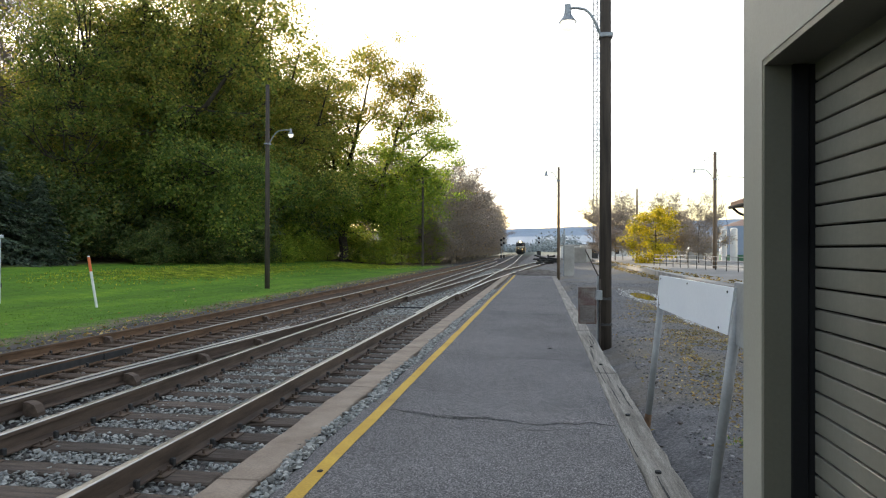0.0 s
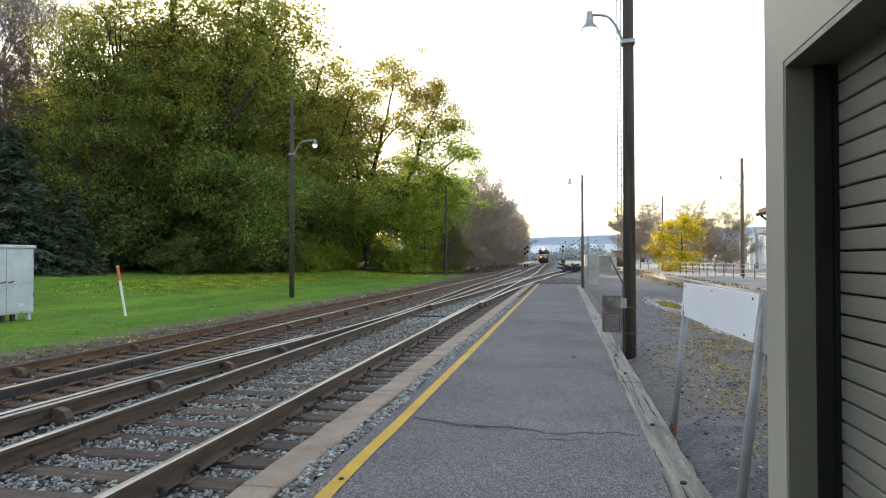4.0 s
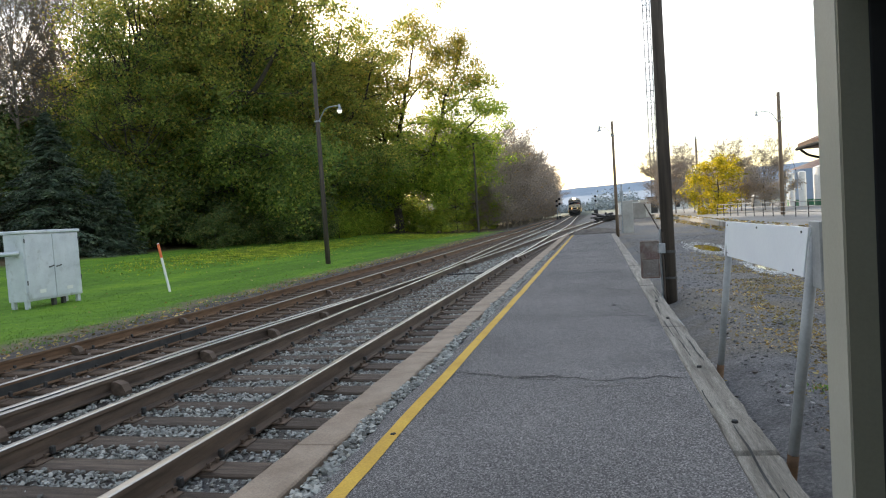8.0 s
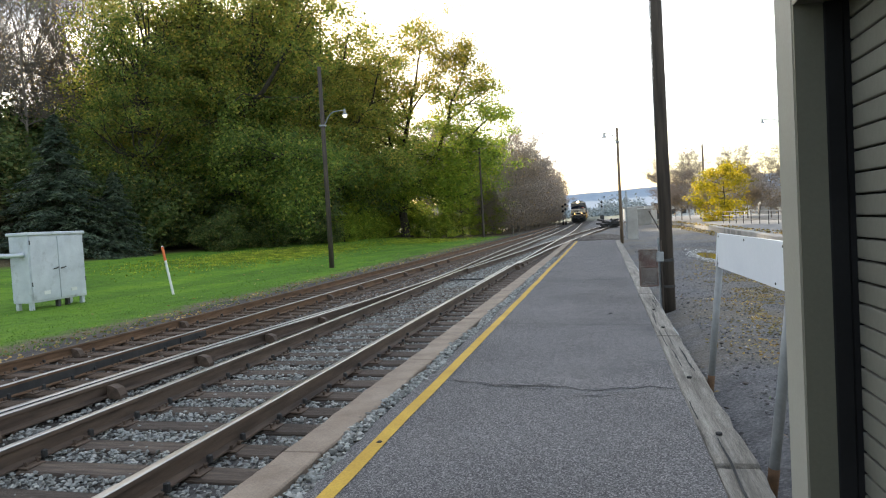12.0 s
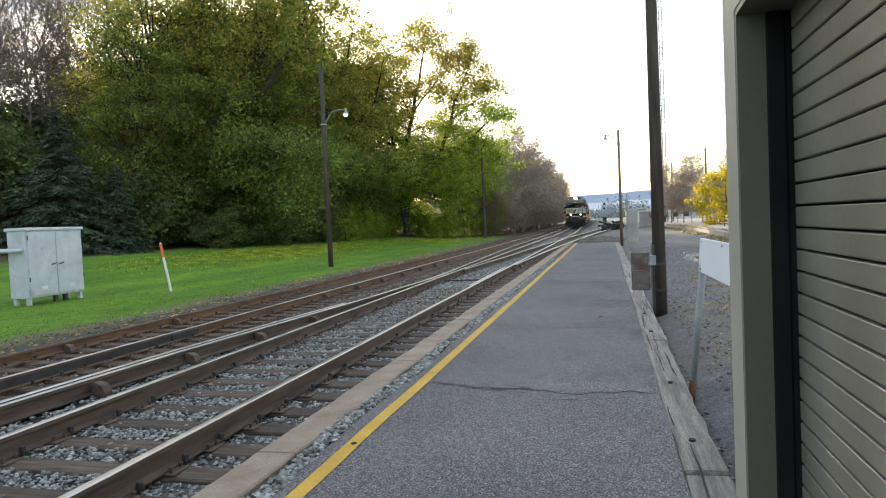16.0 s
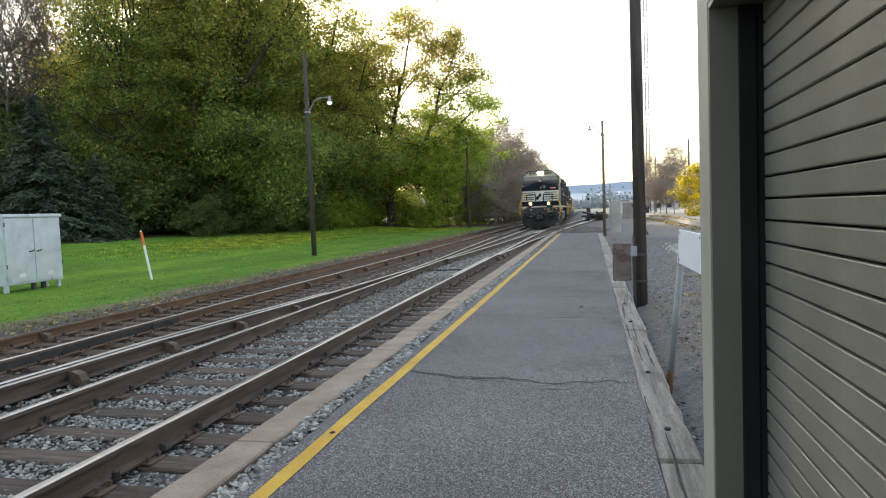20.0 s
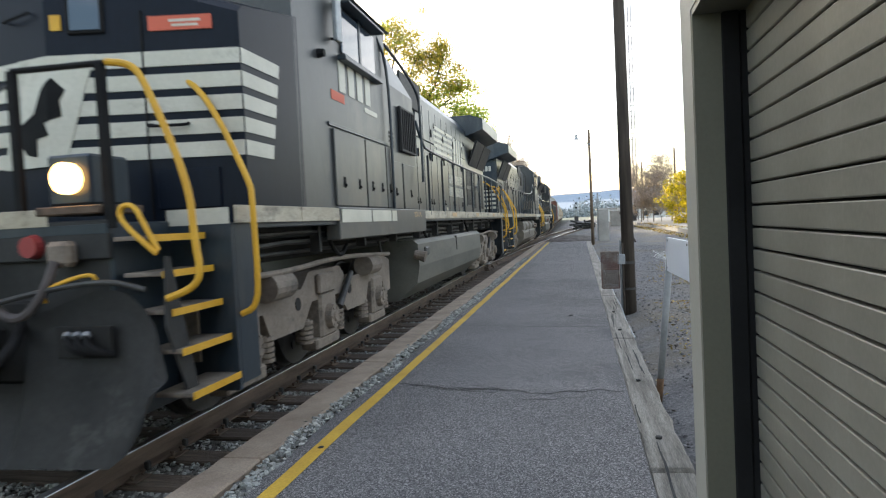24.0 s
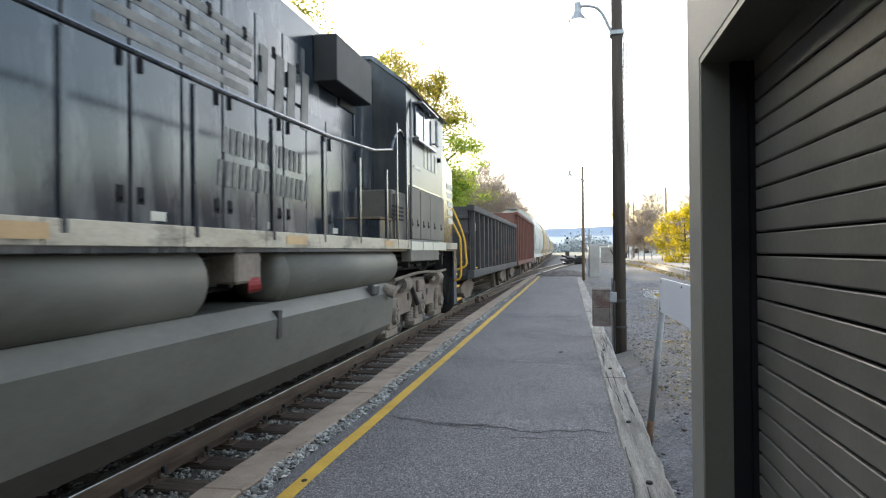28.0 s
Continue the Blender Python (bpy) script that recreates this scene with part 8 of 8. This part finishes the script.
def car_truck(car, c):
    if not CARKIT:
        bm = bmesh.new()
        for sx in (-1, 1):
            prism(bm, [(-1.15, 0.42), (-1.15, 0.62), (-0.6, 0.72), (0.6, 0.72), (1.15, 0.62), (1.15, 0.42), (0.85, 0.42), (0.5, 0.25), (-0.5, 0.25), (-0.85, 0.42)], sx * 0.95, sx * 1.08, "x")
        box(bm, -0.95, -0.2, 0.35, 0.95, 0.2, 0.75)
        CARKIT["frame"] = baked("truck_frame", bm, M_TRUCKBROWN)
        w = bmesh.new()
        for sx in (-1, 1):
            rod(w, (sx * 0.70, 0, 0), (sx * 0.82, 0, 0), 0.44, 0.44, 20)
        rod(w, (-0.8, 0, 0), (0.8, 0, 0), 0.08, 0.08, 8)
        CARKIT["wheelset"] = baked("wheelset", w, M_GRIME)
    fr = shared("truck_frame", CARKIT["frame"], car, pose(0, c, 0))
    for d in (-0.85, 0.85):
        shared("wheelset", CARKIT["wheelset"], fr, pose(0, d, 0.44))


def gondola(L, h, mat, label, ribs):
    car = thing("gondola_car", label, "freight car", None, "freight cars")
    part("floor_sill", a_box(-1.35, 0.2, 0.80, 1.35, L - 0.2, 1.05, 0.01), mat, car)
    for sx in (-1, 1):
        part("side_wall", a_box(sx * 1.38, 0.1, 0.9, sx * 1.43, L - 0.1, h, 0.004), mat, car)
        part("top_chord", a_box(sx * 1.36, 0.05, h - 0.02, sx * 1.56, L - 0.05, h + 0.14, 0.02), mat, car)
        part("side_sill", a_box(sx * 1.36, 0.05, 0.86, sx * 1.54, L - 0.05, 1.06, 0.01), mat, car)
        for i in range(ribs):
            f = 0.25 + i * (L - 0.5) / (ribs - 1)
            part("side_rib", a_box(sx * 1.43, f - 0.06, 1.06, sx * 1.545, f + 0.06, h - 0.02, 0.015), mat, car)
        part("ladder", a_box(sx * 1.50, 0.35, 1.1, sx * 1.53, 0.75, 1.13), M_YRAIL, car)
        part("number_panel", a_box(sx * 1.4305, 1.0, h - 0.5, sx * 1.436, 1.6, h - 0.3), M_CREAM, car)
    for f in (0.1, L - 0.15):
        part("end_wall", a_box(-1.42, f, 0.9, 1.42, f + 0.05, h + 0.1, 0.004), mat, car)
        for q in range(4):
            part("end_rib", a_box(-1.4, f - 0.05, 1.2 + q * 0.4, 1.4, f + 0.1, 1.28 + q * 0.4, 0.01), mat, car)
    part("load", a_box(-1.37, 0.3, 1.05, 1.37, L - 0.3, h - 0.35, 0.02), M_DIRT, car)
    for c in (1.9, L - 1.9):
        car_truck(car, c)
    for f in (-0.4, L):
        part("coupler", a_box(-0.12, f, 0.72, 0.12, f + 0.4, 0.96, 0.02), M_SMUDGE, car)
    return car


def covered_hopper(L, h, mat, label):
    car = thing("hopper_car", label, "freight car", None, "freight cars")
    side = [(-1.30, 1.25), (-1.52, 1.7), (-1.58, 2.5), (-1.50, 3.4), (-1.15, h - 0.35), (-0.55, h), (0.55, h), (1.15, h - 0.35), (1.50, 3.4), (1.58, 2.5), (1.52, 1.7), (1.30, 1.25)]
    part("body", a_prism(side, 0.9, L - 0.9), mat, car, smooth=False)
    for sx in (-1, 1):
        part("side_sill", a_box(sx * 1.2, 0.1, 1.05, sx * 1.5, L - 0.1, 1.28, 0.01), mat, car)
        for q in range(6):
            part("panel_seam", a_box(sx * 1.575, 1.4 + q * (L - 2.8) / 5 - 0.02, 1.6, sx * 1.595, 1.4 + q * (L - 2.8) / 5 + 0.02, 3.2), mat, car)
        bm = tube(bmesh.new(), [(sx * 1.35, 0.45, 1.1), (sx * 1.35, 0.45, h - 0.5)], 0.025)
        for z in np.arange(1.4, h - 0.6, 0.35):
            rod(bm, (sx * 1.35, 0.2, z), (sx * 1.35, 0.7, z), 0.02, 0.02, 5)
        part("ladder", bm, mat, car)
    part("running_board", a_box(-0.3, 0.3, h + 0.05, 0.3, L - 0.3, h + 0.09), M_GALV, car)
    for f0, f1 in ((1.9, 5.0), (5.2, L - 5.2), (L - 5.0, L - 1.9)):
        part("discharge_bay", a_prism([(f0, 1.25), (f1, 1.25), ((f0 + f1) / 2 + 0.3, 0.5), ((f0 + f1) / 2 - 0.3, 0.5)], -1.0, 1.0, "x"), mat, car)
    for f in (0.5, L - 0.6):
        part("end_slope", a_box(-1.2, f, 1.1, 1.2, f + 0.08, 2.4, 0.01), mat, car)
    part("centre_sill", a_box(-0.3, 0.0, 0.85, 0.3, L, 1.15), M_GRIME, car)
    for c in (1.9, L - 1.9):
        car_truck(car, c)
    for f in (-0.4, L):
        part("coupler", a_box(-0.12, f, 0.72, 0.12, f + 0.4, 0.96, 0.02), M_SMUDGE, car)
    return car


LEN = 19.1
TRAIN = [
    (locomotive("black locomotive with cream stripes, lit headlights and yellow grab rails", LEN, "dash", 1, M_GRIME, False, 12.15, "letter", M_LOCO, KIT), 0.25, LEN, False),
    (locomotive("black locomotive running backwards, with flared radiator and cream stripes", LEN, "dash", -1, M_GRIME, True, 9.9, "worn_letter", M_LOCO, KIT), 21.3, LEN, True),
    (locomotive("glossy black locomotive running backwards, with a long angled radiator", LEN, "sd", -1, M_TRUCKBROWN, True, 7.95, "faded_letter", M_GLOSS, KIT_GLOSS), 41.75, LEN, True),
    (gondola(13.9, 2.62, M_GONBLACK, "black ribbed gondola car with a dirty load", 15), 62.3, 13.9, False),
    (gondola(14.2, 3.3, M_GONBROWN, "oxide-brown high-sided hopper car", 13), 77.1, 14.2, False),
]
place_s = 92.2
PALE = covered_hopper(15.0, 4.5, M_HOPPERGREY, "pale grey rounded covered hopper car")
TAN = covered_hopper(15.0, 4.5, M_HOPPERTAN, "tan rounded covered hopper car")
TRAIN.append((PALE, place_s, 15.0, False))
TRAIN.append((TAN, place_s + 16.0, 15.0, False))
for i in range(11):
    TRAIN.append((copy_thing(TAN if i % 3 else PALE, Matrix.Identity(4)), place_s + 16.0 * (i + 2), 15.0, False))


def nose_y(t):
    """Where the train's front is at a time."""
    if t >= 18:
        return 3.27 + 12.2 * (24 - t)
    return float(np.interp(t, (0, 3, 6, 8, 11, 14, 16, 17, 18), (234.0, 213.0, 190.5, 175.0, 149.5, 121.5, 100.0, 88.4, 76.47)))


def car_pose(s, length, turned, t):
    """A car's pose, its two trucks on the bending line."""
    y0 = nose_y(t) + s
    a, b = y0 + 2.0, y0 + length - 2.0
    xa, xb = drift(a) - 0.7525, drift(b) - 0.7525
    slope = (xb - xa) / (b - a)
    yaw = -math.degrees(math.atan(slope))
    if not turned:
        return pose(xa - slope * 2.0, y0, 0, 0, 0, yaw)
    return pose(xb + slope * 2.0, y0 + length, 0, 0, 0, yaw + 180)


def motions():
    times = [0, 3, 6, 8, 11, 14, 16, 17, 18, 19, 20, 21, 22, 23, 24, 25, 26, 27, 28]
    for car, s, length, turned in TRAIN:
        walk(car, [(t, car_pose(s, length, turned, t)) for t in times])
    # wheels roll with the train
    for wheel, f, facing in SPINNERS:
        walk(wheel, [(t, pose(0, f, 0.53, facing * math.degrees((nose_y(0) - nose_y(t)) / 0.53) % 360, 0, 0)) for t in np.arange(0, 28.05, 0.05)])


motions()
